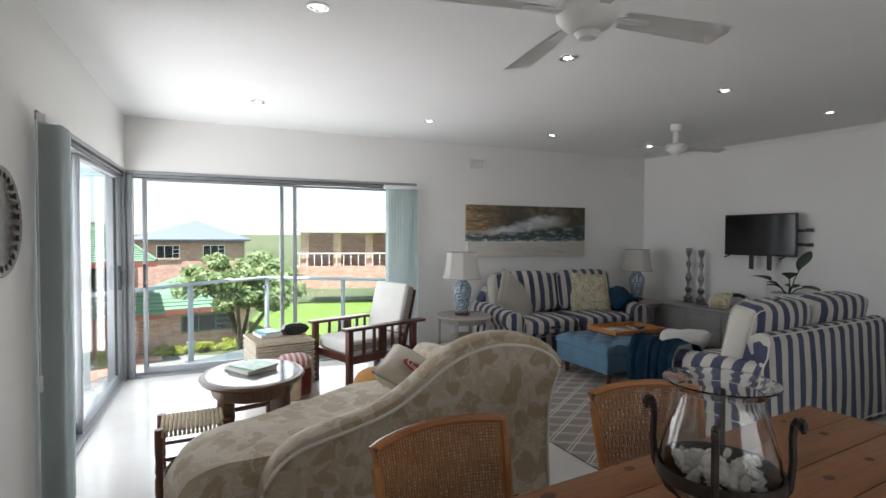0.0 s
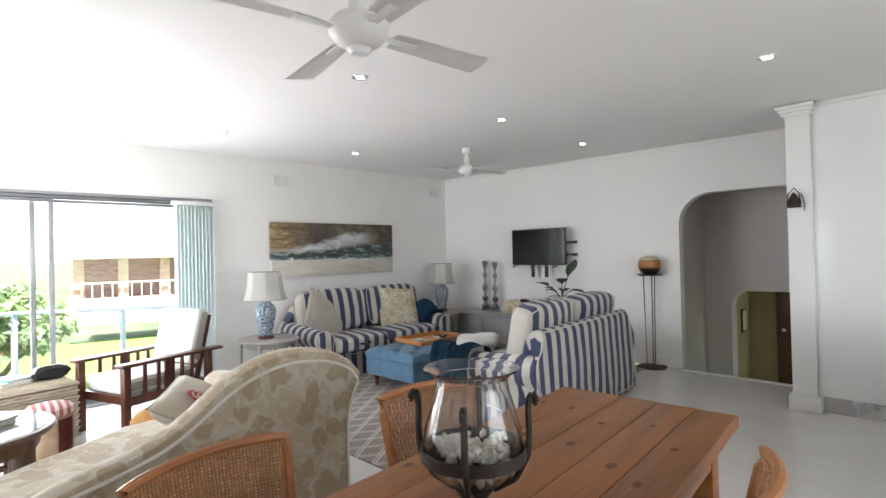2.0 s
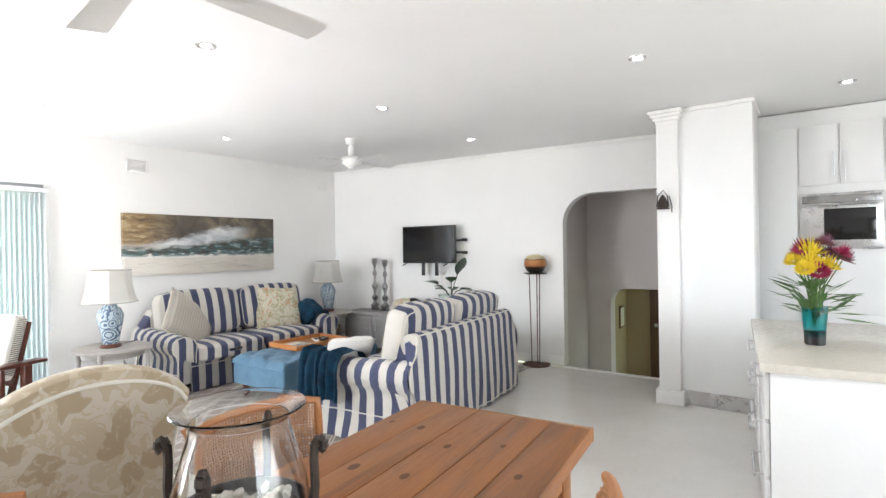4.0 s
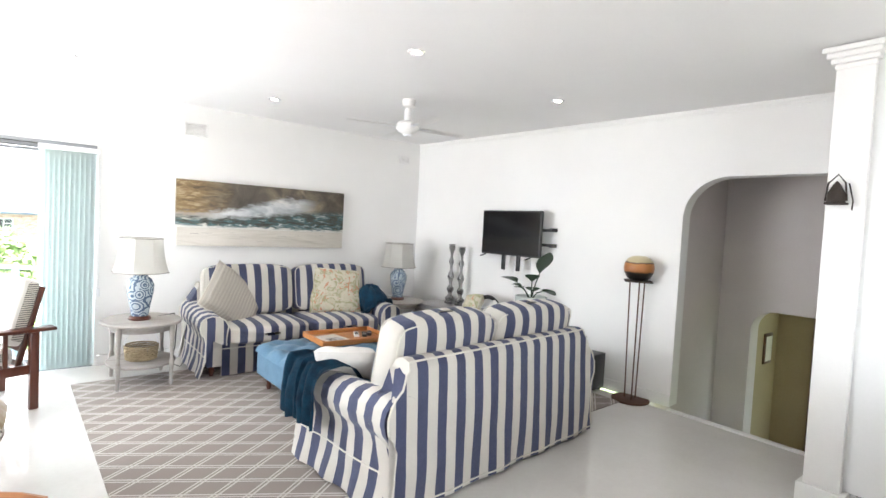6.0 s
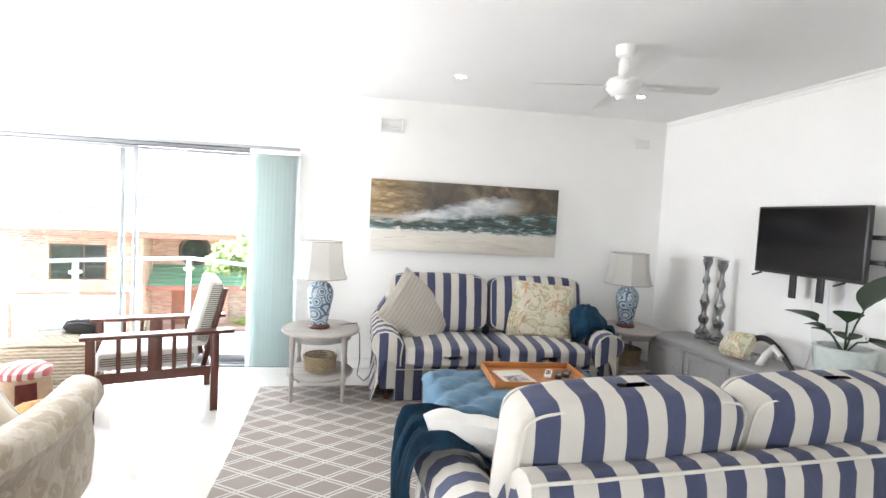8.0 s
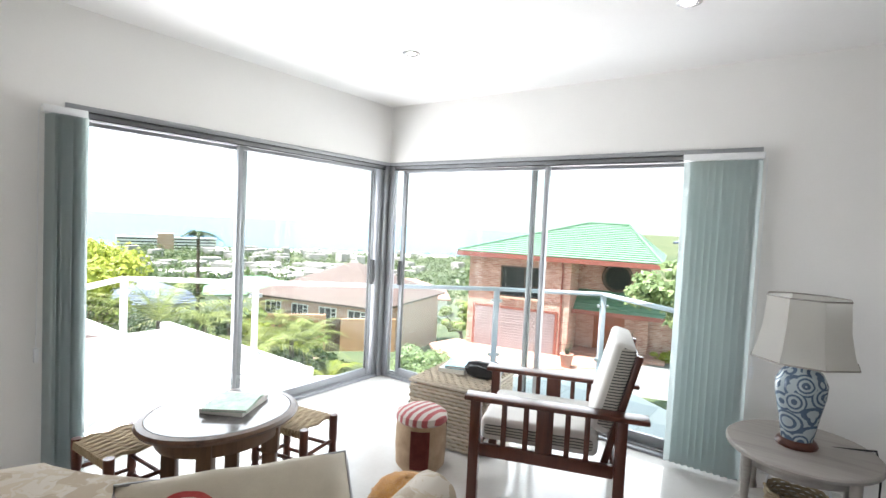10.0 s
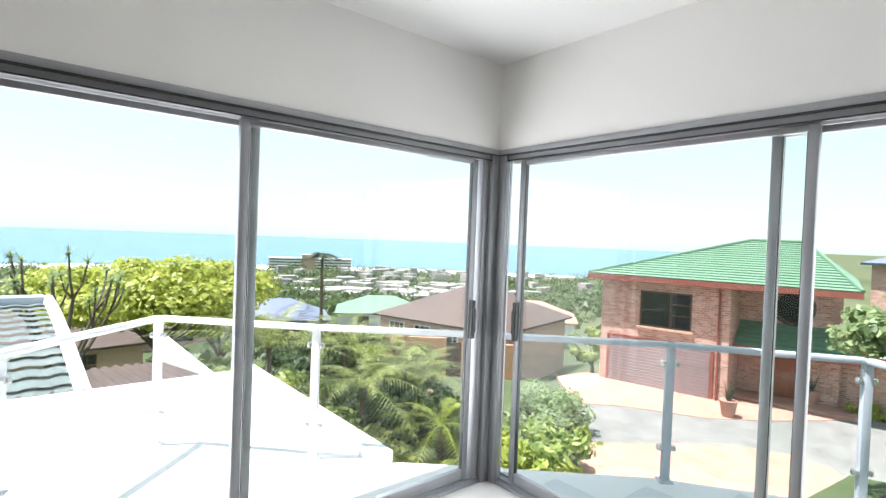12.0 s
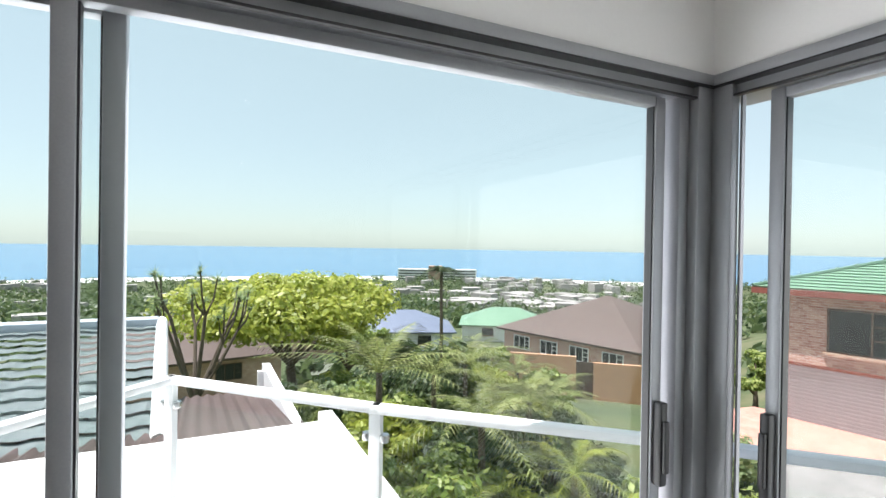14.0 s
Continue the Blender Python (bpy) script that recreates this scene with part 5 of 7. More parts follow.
pf = thing("pouffe", pose(1.48, -1.20, 0), "small red and cream striped round pouffe", "pouffe")
part("body", lathe(B(), [(.13, 0), (.155, .03), (.162, .15), (.16, .27), (.15, .30)], 32), surf("tan_woven_cloth", (.36, .24, .15), (.5, .36, .24), .9, 12, 200, .4, .002), pf)
for k in range(3):
    def side_panel(u, v):
        a = radians(-75 + 120 * k + 42 * u)
        r = curve_at([(0, .134), (.03, .158), (.15, .165), (.28, .163)], .015 + .265 * v)
        return Vector((r * math.cos(a), r * math.sin(a), .015 + .265 * v))
    bm = grid(B(), side_panel, 10, 8)
    bmesh.ops.solidify(bm, geom=bm.faces, thickness=.004)
    part("side_panel", bm, surf("dark_red_cloth", (.16, .03, .025), (.24, .06, .05), .9, 12, 200, .4, .002), pf, "dark red side panel")
bm = B()
lathe(bm, [(.15, .30), (.165, .315), (.16, .35), (.12, .375), (.05, .385), (.001, .386)], 32)
part("top_cushion", bm, striped("red_cream_stripe", 0, .05, (.32, .05, .05), (.64, .56, .5)), pf)

# ---------- coffee table and stools ----------
ct = thing("coffee_table", pose(1.07, -2.32, 0), "round brown wooden coffee table with a polished top", "coffee table")
part("tabletop", lathe(B(), [(.29, .512), (.325, .518), (.335, .535), (.325, .548), (.30, .552), (.30, .548), (.001, .548)], 44, sy=1.18), BROWNWOOD, ct)
# glossy disc whose grey colour stands in for the wooden top's pale reflection
part("top_sheen", lathe(B(), [(.001, .5525), (.296, .5525), (.299, .549)], 44, sy=1.18), surf("grey_top_sheen", (.13, .12, .115), (.24, .23, .22), .1, 5, 30, .02), ct, "polished disc, grey for the reflection on the wooden top")
part("apron", lathe(B(), [(.255, .43), (.262, .45), (.262, .515)], 36, sy=1.18), BROWNWOOD, ct)
for k in range(4):
    a = 45 + 90 * k
    bm = B()
    for z0, z1, r0, r1 in ((0, .12, .20, .28), (.12, .34, .205, .275), (.34, .50, .2, .285)):
        box(bm, r0, -.035, z0, r1, .035, z1 + .002, .01)
    bmesh.ops.transform(bm, matrix=pose(0, 0, 0, 0, 0, a), verts=bm.verts)
    part("leg", bm, BROWNWOOD, ct)
for k in range(2):
    bm = B()
    box(bm, -.21, -.018, .12, .21, .018, .15, .004, m=pose(0, 0, .001 * k, 0, 0, 45 + 90 * k))
    part("stretcher", bm, BROWNWOOD, ct)
book(pose(1.06, -2.24, .5535, 0, 0, 30), .22, .28, .022, PAPER, "large cream book on the coffee table")
book(pose(1.08, -2.26, .576, 0, 0, 38), .21, .25, .012, BOOKGREEN, "green and white magazine on the coffee table")


def stool(m):
    root = thing("stool", m, "low dark stool with a woven cord seat", "stool", "low stools")
    for sx in (-1, 1):
        for sy in (-1, 1):
            bm = B()
            lathe(bm, [(.018, 0), (.024, .05), (.024, .12), (.018, .14), (.024, .16), (.02, .22), (.024, .28), (.024, .40)], 10, (sx * .17, sy * .13, 0))
            part("leg", bm, DARKWOOD, root)
    for z in (.12, .22):
        for q in (-1, 1):
            part("stretcher", tube(B(), [(-.17, q * .13, z), (.17, q * .13, z)], .011), DARKWOOD, root)
            part("stretcher", tube(B(), [(q * .17, -.13, z + .03), (q * .17, .13, z + .03)], .011), DARKWOOD, root)
    for k in range(15):
        bm = B()
        x = -.155 + k * .022
        tube(bm, [(x, -.145, .355), (x, -.145, .385), (x, -.07, .395 + .004 * (-1) ** k), (x, 0, .39 - .004 * (-1) ** k), (x, .07, .395 + .004 * (-1) ** k), (x, .145, .385), (x, .145, .355)], .0105, 6)
        part("cord", bm, SEATCORD, root)
    return root


stool(pose(.72, -2.64, 0, 0, 0, 3))
stool(pose(1.08, -1.87, 0, 0, 0, 12))

# ---------- chaise ----------
cz = thing("chaise_longue", pose(0, 0, 0), "beige damask chaise with a sloping scrolled back", "chaise longue")


BACK_LINE = [(1.02, .30), (1.05, .40), (1.11, .49), (1.2, .55), (1.34, .59), (1.5, .63), (1.64, .68), (1.76, .755), (1.9, .86), (2.06, .935), (2.24, .96), (2.42, .935), (2.56, .87), (2.63, .80)]


def smooth_line(pts, t):
    """A point on a soft curve through the given ones, t from 0 to 1."""
    k = t * (len(pts) - 1)
    i = min(int(k), len(pts) - 2)
    f = k - i
    p = [Vector(pts[max(0, min(len(pts) - 1, i + q))]) for q in (-1, 0, 1, 2)]
    return .5 * (2 * p[1] + (p[2] - p[0]) * f + (2 * p[0] - 5 * p[1] + 4 * p[2] - p[3]) * f * f + (3 * p[1] - p[0] - 3 * p[2] + p[3]) * f ** 3)


bm = B()
def backf(u, v):
    top = smooth_line(BACK_LINE, u)
    h, foot_x = top.y, min(max(top.x, 1.02), 2.54)
    th = .15
    if v < .42:
        k = v / .42
        z, y = .07 + (h - .10) * k, 0
    elif v < .58:
        k = 1
        a = math.pi * (v - .42) / .16
        z, y = h - .03 + .03 * math.sin(a), th / 2 - th / 2 * math.cos(a)
    else:
        k = 1 - (v - .58) / .42
        z, y = max(.1, h - .03) * k + .1 * (1 - k), th
    x = foot_x + (top.x - foot_x) * max(0, (k - .55) / .45) ** 2
    return Vector((x, -3.62 + y + .012 * math.sin(math.pi * k) * (1 if v < .5 else 0), z))
grid(bm, backf, 56, 36)
for e in (0, 1):
    ring = [bm.verts.new(backf(e, j / 36)) for j in range(37)]
    bm.faces.new(ring)
part("backrest", bm, DAMASK, cz)
bm = B()
tube(bm, [backf(i / 50, .40) + Vector((0, -.006, .006)) for i in range(51)], .009, 6)
tube(bm, [backf(1, .40 * j / 12) + Vector((.004, -.006, 0)) for j in range(13)], .008, 6)
tube(bm, [backf(0, .40 * j / 12) + Vector((-.004, -.006, 0)) for j in range(13)], .008, 6)
part("piping", bm, CREAM, cz, "cream corded piping")
bm = B()
extrude_poly(bm, [(.78, -3.47), (2.36, -3.47), (2.36, -2.42), (1.75, -2.42), (1.3, -2.72), (.78, -2.98)], .14, .31)
part("base", bm, DAMASK, cz)
bm = B()
def seatf(u, v):
    wide = .55 + .55 * min(1, max(0, (u - .1) / .5)) ** 1.3
    x, y = .62 + 1.78 * u, -3.5 + wide * v
    e = min(1, min(u / .16, (1 - u) / .05, v / .05, (1 - v) / .08))
    return Vector((x + .12 * (1 - math.sin(math.pi * (.15 + .7 * v))) * (1 - u), y, .30 + .15 * max(0, 1 - (1 - e) ** 2) ** .5 + .01 * noise.noise(Vector((x * 3, y * 3, 0)))))
grid(bm, seatf, 30, 24)
part("seat_cushion", bm, DAMASK, cz)
bm = B()
def endf(u, v):
    a = math.pi * (u - .5)
    return Vector((.86 - .24 * math.cos(a), -3.22 + .28 * math.sin(a), .12 + .22 * v + .02 * math.sin(math.pi * v)))
grid(bm, endf, 20, 6)
part("foot_end", bm, DAMASK, cz)
bm = B()
prf = [(.02, .10), (.0, .3), (.02, .46), (-.01, .5), (-.04, .56), (-.02, .63), (.04, .66), (.11, .655), (.16, .62), (.18, .55), (.16, .45), (.16, .2)]
def carm(u, v):
    k = v * (len(prf) - 1)
    i = min(int(k), len(prf) - 2)
    f = k - i
    a = prf[i][0] * (1 - f) + prf[i + 1][0] * f
    z = prf[i][1] * (1 - f) + prf[i + 1][1] * f
    y = -3.50 + 1.28 * u
    x = 2.58 - .16 * u * u - a
    return Vector((x, y, z - .03 * u + (.12 * (1 - u) ** 3 if z > .4 else 0)))
grid(bm, carm, 24, 30)
ring = [bm.verts.new(carm(1, j / 30)) for j in range(31)]
bm.faces.new(ring)
part("scroll_arm", bm, DAMASK, cz)
for x, y in ((2.40, -3.52), (2.24, -2.42), (.85, -3.38), (.85, -3.06)):
    part("leg", lathe(B(), [(.018, 0), (.026, .05), (.034, .14)], 12, (x, y, 0)), BROWNWOOD, cz)
cu = cushion("shell_cushion", pose(2.03, -2.80, .56, -60, 0, 62), .74, .42, .15, surf("cream_linen", (.46, .41, .32), (.54, .49, .39), .92, 7, 260, .4, .002, sheen=.2), "cream cushion printed with a red scallop shell", 7, GREYPAINT)
bm = B()
RED = surf("red_print", (.34, .03, .035), (.46, .08, .07), .9, 14, 200, .2)
def scallop(u, v):
    a = radians(-28 + 236 * u)
    r = (.012 + .088 * v) * (1 + .18 * math.sin(a))
    return Vector((-.17 + r * math.cos(a), -.099 - .008 * math.sin(math.pi * min(1, v * 1.1)) - .004 * v * abs(math.sin(6.5 * math.pi * u)), -.03 + r * math.sin(a)))
grid(bm, scallop, 78, 10)
shp = part("shell_print", bm, RED, cu, "red scallop shell motif")
for v in (.45, .72):
    part("shell_band", tube(B(), [scallop(.06 + .88 * i / 40, v) + Vector((0, -.003, 0)) for i in range(41)], .0035, 5), CREAM, shp, "pale growth band")
of = thing("fur_stool", pose(2.02, -1.98, 0), "small footstool topped with orange fleece", "footstool")
bm = B()
def fur(u, v):
    a = 2 * math.pi * u
    r = .17 * math.sin(math.pi * (.02 + .5 * (1 - v))) + .015 * noise.noise(Vector((9 * math.cos(a), 9 * math.sin(a), v * 9)))
    return Vector((r * math.cos(a), r * math.sin(a), .28 + .12 * math.sin(math.pi / 2 * v) + .01 * noise.noise(Vector((u * 40, v * 20, 3)))))
grid(bm, fur, 40, 12, True)
part("fleece", bm, ORANGE, of)
for k in range(4):
    a = radians(45 + 90 * k)
    bm = B()
    tube(bm, [(.13 * math.cos(a), .13 * math.sin(a), 0), (.1 * math.cos(a), .1 * math.sin(a), .30)], .016)
    part("leg", bm, DARKWOOD, of)

# ---------- dining table ----------
DT = pose(2.165, -5.10, 0, 0, 0, 5.5)
dt = thing("dining_table", DT, "long plank dining table of oiled pine", "dining table")
widths = [.152, .148, .162, .143, .148]
y = -.3765
for k, wd in enumerate(widths):
    bm = B()
    box(bm, -1.0, y + .0012, .715, 1.0, y + wd - .0012, .768 + .0008 * (k % 2), .0025, 2)
    pk = part("plank", bm, PINE, dt)
    for q in range(5):
        bm = B()
        kx = -.9 + .38 * q + random.uniform(-.12, .12)
        ky = y + wd * random.uniform(.25, .75)
        lathe(bm, [(.001, .7692 + .0008 * (k % 2)), (random.uniform(.009, .017), .769 + .0008 * (k % 2))], 10, (kx, ky, 0), sx=1.6)
        part("knot", bm, KNOT, pk, "dark knot in the wood")
    y += wd
bm = B()
box(bm, 1.001, -.379, .716, 1.022, .379, .767, .006, 2)
part("end_board", bm, PINE_END, dt, "worn grey-brown end edge")
bm = B()
box(bm, -.85, -.33, .62, .85, -.30, .714, .003)
box(bm, -.85, .30, .62, .85, .33, .714, .003)
part("apron", bm, PINE, dt)
for sx in (-.82, .82):
    for sy in (-.29, .29):
        bm = B()
        box(bm, sx - .045, sy - .045, 0, sx + .045, sy + .045, .714, .006)
        part("leg", bm, PINE, dt)


CANE_STRAND = surf("split_cane", (.27, .11, .035), (.42, .2, .075), .5, 30, 150, .3, .001)


def dining_chair(m):
    root = thing("dining_chair", m, "honey rattan dining chair with woven cane back", "dining chair", "cane dining chairs")
    # faces -y, back at +y
    def bk(u, v):
        s = (u - .5) * 2
        z = .44 + v * (.40 + .012 * (1 - s * s))
        return Vector((s * (.215 + .03 * v), .20 + .09 * v + .055 * (1 - s * s) - .03, z))
    bm = B()
    edge = [bk(0, j / 8) for j in range(9)] + [bk(i / 12, 1) for i in range(1, 13)] + [bk(1, 1 - j / 8) for j in range(1, 9)]
    tube(bm, [p + Vector((0, .006, 0)) for p in edge], .017, 8)
    part("back_frame", bm, RATTAN, root)
    bm = B()
    for k in range(1, 40):
        tube(bm, [bk(i / 12, k / 40) + Vector((0, .004 * (-1) ** (i + k), 0)) for i in range(13)], .0030, 4)
    for k in range(1, 44):
        tube(bm, [bk(k / 44, j / 8) + Vector((0, -.004 * (-1) ** (j + k), 0)) for j in range(9)], .0030, 4)
    tagged(part("cane_back", bm, CANE_STRAND, root, "open woven cane back panel"), kind="stuff")
    bm = B()
    box(bm, -.23, -.24, .42, .23, .21, .455, .015, 3)
    part("seat", bm, CANE, root)
    for sx in (-1, 1):
        for y0, y1 in ((-.2, -.22), (.18, .22)):
            bm = B()
            tube(bm, [(sx * .2, y0, .42), (sx * .215, y1, 0)], .018)
            part("leg", bm, RATTAN, root)
    bm = B()
    for sx in (-1, 1):
        tube(bm, [(sx * .208, -.21, .2), (sx * .208, .2, .2)], .011)
    tube(bm, [(-.208, 0, .2), (.208, 0, .2)], .011)
    part("stretcher", bm, RATTAN, root)
    return root


c1 = dining_chair(pose(1.57, -4.725, 0, 0, 0, 8))
copy_thing(c1, pose(2.43, -4.64, 0, 0, 0, -11))
copy_thing(c1, pose(2.40, -5.37, 0, 0, 0, 188))

# hurricane vase
hv = thing("hurricane_vase", pose(1.93, -5.14, .7705), "glass hurricane vase in a forged iron stand", "vase")
part("foot", lathe(B(), [(.075, 0), (.08, .012), (.05, .025), (.03, .045), (.05, .07), (.06, .084)], 20), IRON, hv)
prof = [(.055, .088), (.09, .105), (.117, .14), (.128, .18), (.122, .225), (.105, .285), (.092, .33), (.092, .35), (.108, .366), (.123, .373)]
CLEAR = glass("clear_blown_glass", (.98, .99, .99), 0, 1.45)
bm = B()
seg = 40
inner = [(max(.001, r - .004), z + .002) for r, z in prof][::-1]
inner[0] = (prof[-1][0] - .002, prof[-1][1] + .003)
lathe(bm, [(.001, .088)] + prof + inner + [(.001, .095)], seg)
part("bowl", bm, CLEAR, hv)
bm = B()
n = 36
lathe(bm, [(.128, .150), (.135, .150), (.135, .180), (.130, .180), (.128, .150)], n)
part("band", bm, IRON, hv)
for k in range(4):
    a = radians(35 + 90 * k)
    bm = B()
    pts = [(.05, .07), (.105, .10), (.137, .16), (.142, .22), (.140, .27), (.142, .30), (.150, .312), (.159, .306), (.160, .293), (.153, .288)]
    for (r0, z0), (r1, z1) in zip(pts, pts[1:]):
        tube(bm, [(r0 * math.cos(a), r0 * math.sin(a), z0), (r1 * math.cos(a), r1 * math.sin(a), z1)], .0085, 6)
    part("strap", bm, IRON, hv, "forged strap with a scrolled end")
sh = thing("shell", pose(1.93, -5.14, .865), "pale shells and coral inside the glass vase", "shells", kind="stuff")
bm = B()
for k in range(110):
    hh = random.uniform(.005, .10)
    a, r = random.uniform(0, 6.28), (.05 + .04 * min(1, hh / .05)) * random.uniform(.1, 1) ** .5
    s = random.uniform(.012, .026)
    vs = bmesh.ops.create_icosphere(bm, subdivisions=1, radius=s)["verts"]
    mt = pose(r * math.cos(a), r * math.sin(a), hh, random.uniform(0, 180), random.uniform(0, 180), 0) @ Matrix.Diagonal((1, random.uniform(.5, 1), .6, 1))
    bmesh.ops.transform(bm, matrix=mt, verts=vs)
part("pieces", bm, surf("bleached_shell", (.5, .46, .38), (.7, .67, .6), .5, 30, 120, .4, .002), sh)

# ---------- flowers on the island ----------
fv = thing("flower_vase", pose(4.68, -6.06, .903), "teal glass tumbler vase holding mixed flowers", "vase with flowers")
part("tumbler", lathe(B(), [(.042, 0), (.046, .01), (.06, .2), (.057, .2), (.044, .014), (.001, .012)], 24), glass("teal_glass", (.05, .5, .5), .02), fv)
part("vase_base", lathe(B(), [(.043, .0), (.047, .004), (.05, .075), (.001, .076)], 20), BLACK, fv, "dark lower half")
YEL = surf("yellow_petal", (.75, .55, .02), (.85, .68, .05), .7, 30, 150, .3)
MAG = surf("dark_pink_petal", (.25, .01, .05), (.42, .03, .1), .7, 30, 150, .3)
PLUM = surf("plum_petal", (.16, .05, .09), (.3, .12, .17), .7, 30, 150, .3)
WHT = surf("white_petal", (.7, .68, .6), (.8, .78, .7), .7, 30, 150, .3)
STEM = surf("fresh_green_stem", (.05, .13, .03), (.1, .2, .05), .5, 20, 90, .2)
rnd = random.Random(5)


def flower(pos, r, mt):
    bm = B()
    tube(bm, [(0, 0, .1), Vector((pos[0] * .4, pos[1] * .4, .1 + (pos[2] - .1) * .6)), pos], .003, 5)
    st = part("stem", bm, STEM, fv)
    bm = B()
    nrm = Vector((pos[0], pos[1], .18)).normalized()
    q = nrm.to_track_quat('Z', 'Y').to_matrix().to_4x4()
    for ring in range(4):
        n = 18 - 3 * ring
        for k in range(n):
            a = 2 * math.pi * k / n + ring
            l = r * (1 - .2 * ring)
            v = [bm.verts.new(Matrix.Translation(pos) @ q @ Vector(c)) for c in ((.1 * r * math.cos(a), .1 * r * math.sin(a), .003), (.7 * l * math.cos(a - .2), .7 * l * math.sin(a - .2), .2 * r + .15 * r * ring), (l * math.cos(a), l * math.sin(a), .25 * r + .3 * r * ring), (.7 * l * math.cos(a + .2), .7 * l * math.sin(a + .2), .2 * r + .15 * r * ring))]
            bm.faces.new(v)
    part("bloom", bm, mt, st)


for px, py, pz, r, mt in ((-.12, .02, .42, .06, YEL), (-.02, .02, .46, .075, YEL), (-.04, -.06, .40, .06, YEL), (-.2, .04, .40, .045, YEL), (-.16, -.02, .38, .05, MAG), (-.09, .08, .46, .045, MAG), (.03, .06, .50, .05, MAG), (.1, .02, .5, .05, PLUM), (.12, -.08, .46, .05, PLUM), (.02, -.14, .44, .05, PLUM), (-.05, -.13, .47, .045, MAG), (.08, .1, .45, .045, WHT), (.15, .0, .42, .04, WHT), (.05, -.05, .52, .05, PLUM), (-.14, .1, .44, .04, YEL)):
    flower(Vector((px * .85, py * .85, pz)), r * 1.25, mt)
for k in range(80):
    a, h = rnd.uniform(0, 6.28), rnd.uniform(.24, .42)
    r = rnd.uniform(.04, .2)
    bm = B()
    p0 = Vector((r * .4 * math.cos(a), r * .4 * math.sin(a), h - .1))
    d = Vector((r * math.cos(a), r * math.sin(a), rnd.uniform(-.02, .1)))
    s = Vector((-math.sin(a), math.cos(a), .2)) * .016
    vs = [bm.verts.new(c) for c in (p0, p0 + d * .5 + s, p0 + d, p0 + d * .5 - s)]
    bm.faces.new(vs)
    part("leaf", bm, STEM, fv)


# ---------- outside: ground, sea, town ----------
def bearing(x, y):
    return math.degrees(math.atan2(-x, y))      # 0 north, 90 west


def sea_side(x, y):
    b = bearing(x, y)
    if b < -60:
        b += 360
    t = max(0, min(1, (b - 16) / 22)) * max(0, min(1, (175 - b) / 25))
    return t * t * (3 - 2 * t)


def land(x, y):
    r = math.hypot(x, y)
    s = sea_side(x, y)
    h = -4.25 - s * min(25.9, .25 * max(0, min(r, 40) - 17) + .075 * max(0, r - 40))
    if r > 60:
        h += s * 1.4 * noise.noise(Vector((x / 60, y / 60, 0))) * min(1, (r - 60) / 60) * max(0, min(1, (470 - r) / 80))
    if s > .4 and r > 478:
        h -= (r - 478) * .12
    if s < .5 and r > 60:
        h += (1 - s) * min(5, (r - 60) * .02)
    return h


def tinted(name, stops, scale, rough=.9, strength=.5, dist=.02, fine=None):
    m, nt, b = nodes_of(name)
    v = coords(nt)
    n1 = noise_tex(nt, v, scale, 8, .65)
    nt.links.new(ramp(nt, n1, stops), b.inputs["Base Color"])
    b.inputs["Roughness"].default_value = rough
    bump(nt, b, noise_tex(nt, v, fine or scale * 12, 4), strength, dist)
    return m


GROUND = tinted("scrub_and_lawn", [(.3, (.03, .05, .018)), (.48, (.06, .085, .03)), (.6, (.1, .11, .05)), (.75, (.15, .13, .08))], .12, fine=6)
WATER = tinted("open_sea", [(.35, (.035, .14, .25)), (.65, (.055, .18, .30))], .004, .25, .3, .6, .05)
SAND = tinted("surf_and_sand", [(.35, (.55, .5, .4)), (.5, (.8, .82, .82)), (.7, (.85, .87, .88))], .01, .8)
radii = [.5, 3, 6, 9, 12, 15, 18, 22, 27, 33, 40, 50, 65, 85, 110, 150, 200, 260, 330, 400, 450, 480, 510, 560, 700, 1200, 2500, 4900]
bm = B()
na = 96
rings = []
for r in radii:
    rings.append([bm.verts.new((r * math.sin(2 * math.pi * k / na), r * math.cos(2 * math.pi * k / na), land(r * math.sin(2 * math.pi * k / na), r * math.cos(2 * math.pi * k / na)))) for k in range(na)])
bm.faces.new(rings[0])
for a, b in zip(rings, rings[1:]):
    for k in range(na):
        bm.faces.new((a[k], a[(k + 1) % na], b[(k + 1) % na], b[k]))
solid("ground", bm, GROUND, "sloping green suburban ground reaching the coast", "ground", kind="structure")


def sector(r0, r1, z, a0, a1, n=60):
    bm = B()
    def fn(u, v):
        a = radians(a0 + (a1 - a0) * u)
        r = r0 + (r1 - r0) * v
        return Vector((-r * math.sin(a), r * math.cos(a), z))
    return grid(bm, fn, n, 6)


solid("water", sector(470, 4900, -30.6, -5, 185), WATER, "calm blue ocean to the horizon", "sea", kind="structure")
bm = B()
def surf_line(u, v):
    a = radians(5 + 160 * u)
    r = 462 + 52 * v + 10 * noise.noise(Vector((u * 30, v * 2, 0)))
    return Vector((-r * math.sin(a), r * math.cos(a), -30.15 - .1 * v))
solid("beach", grid(bm, surf_line, 160, 4), SAND, "white surf and pale beach along the coast", "beach", kind="structure")

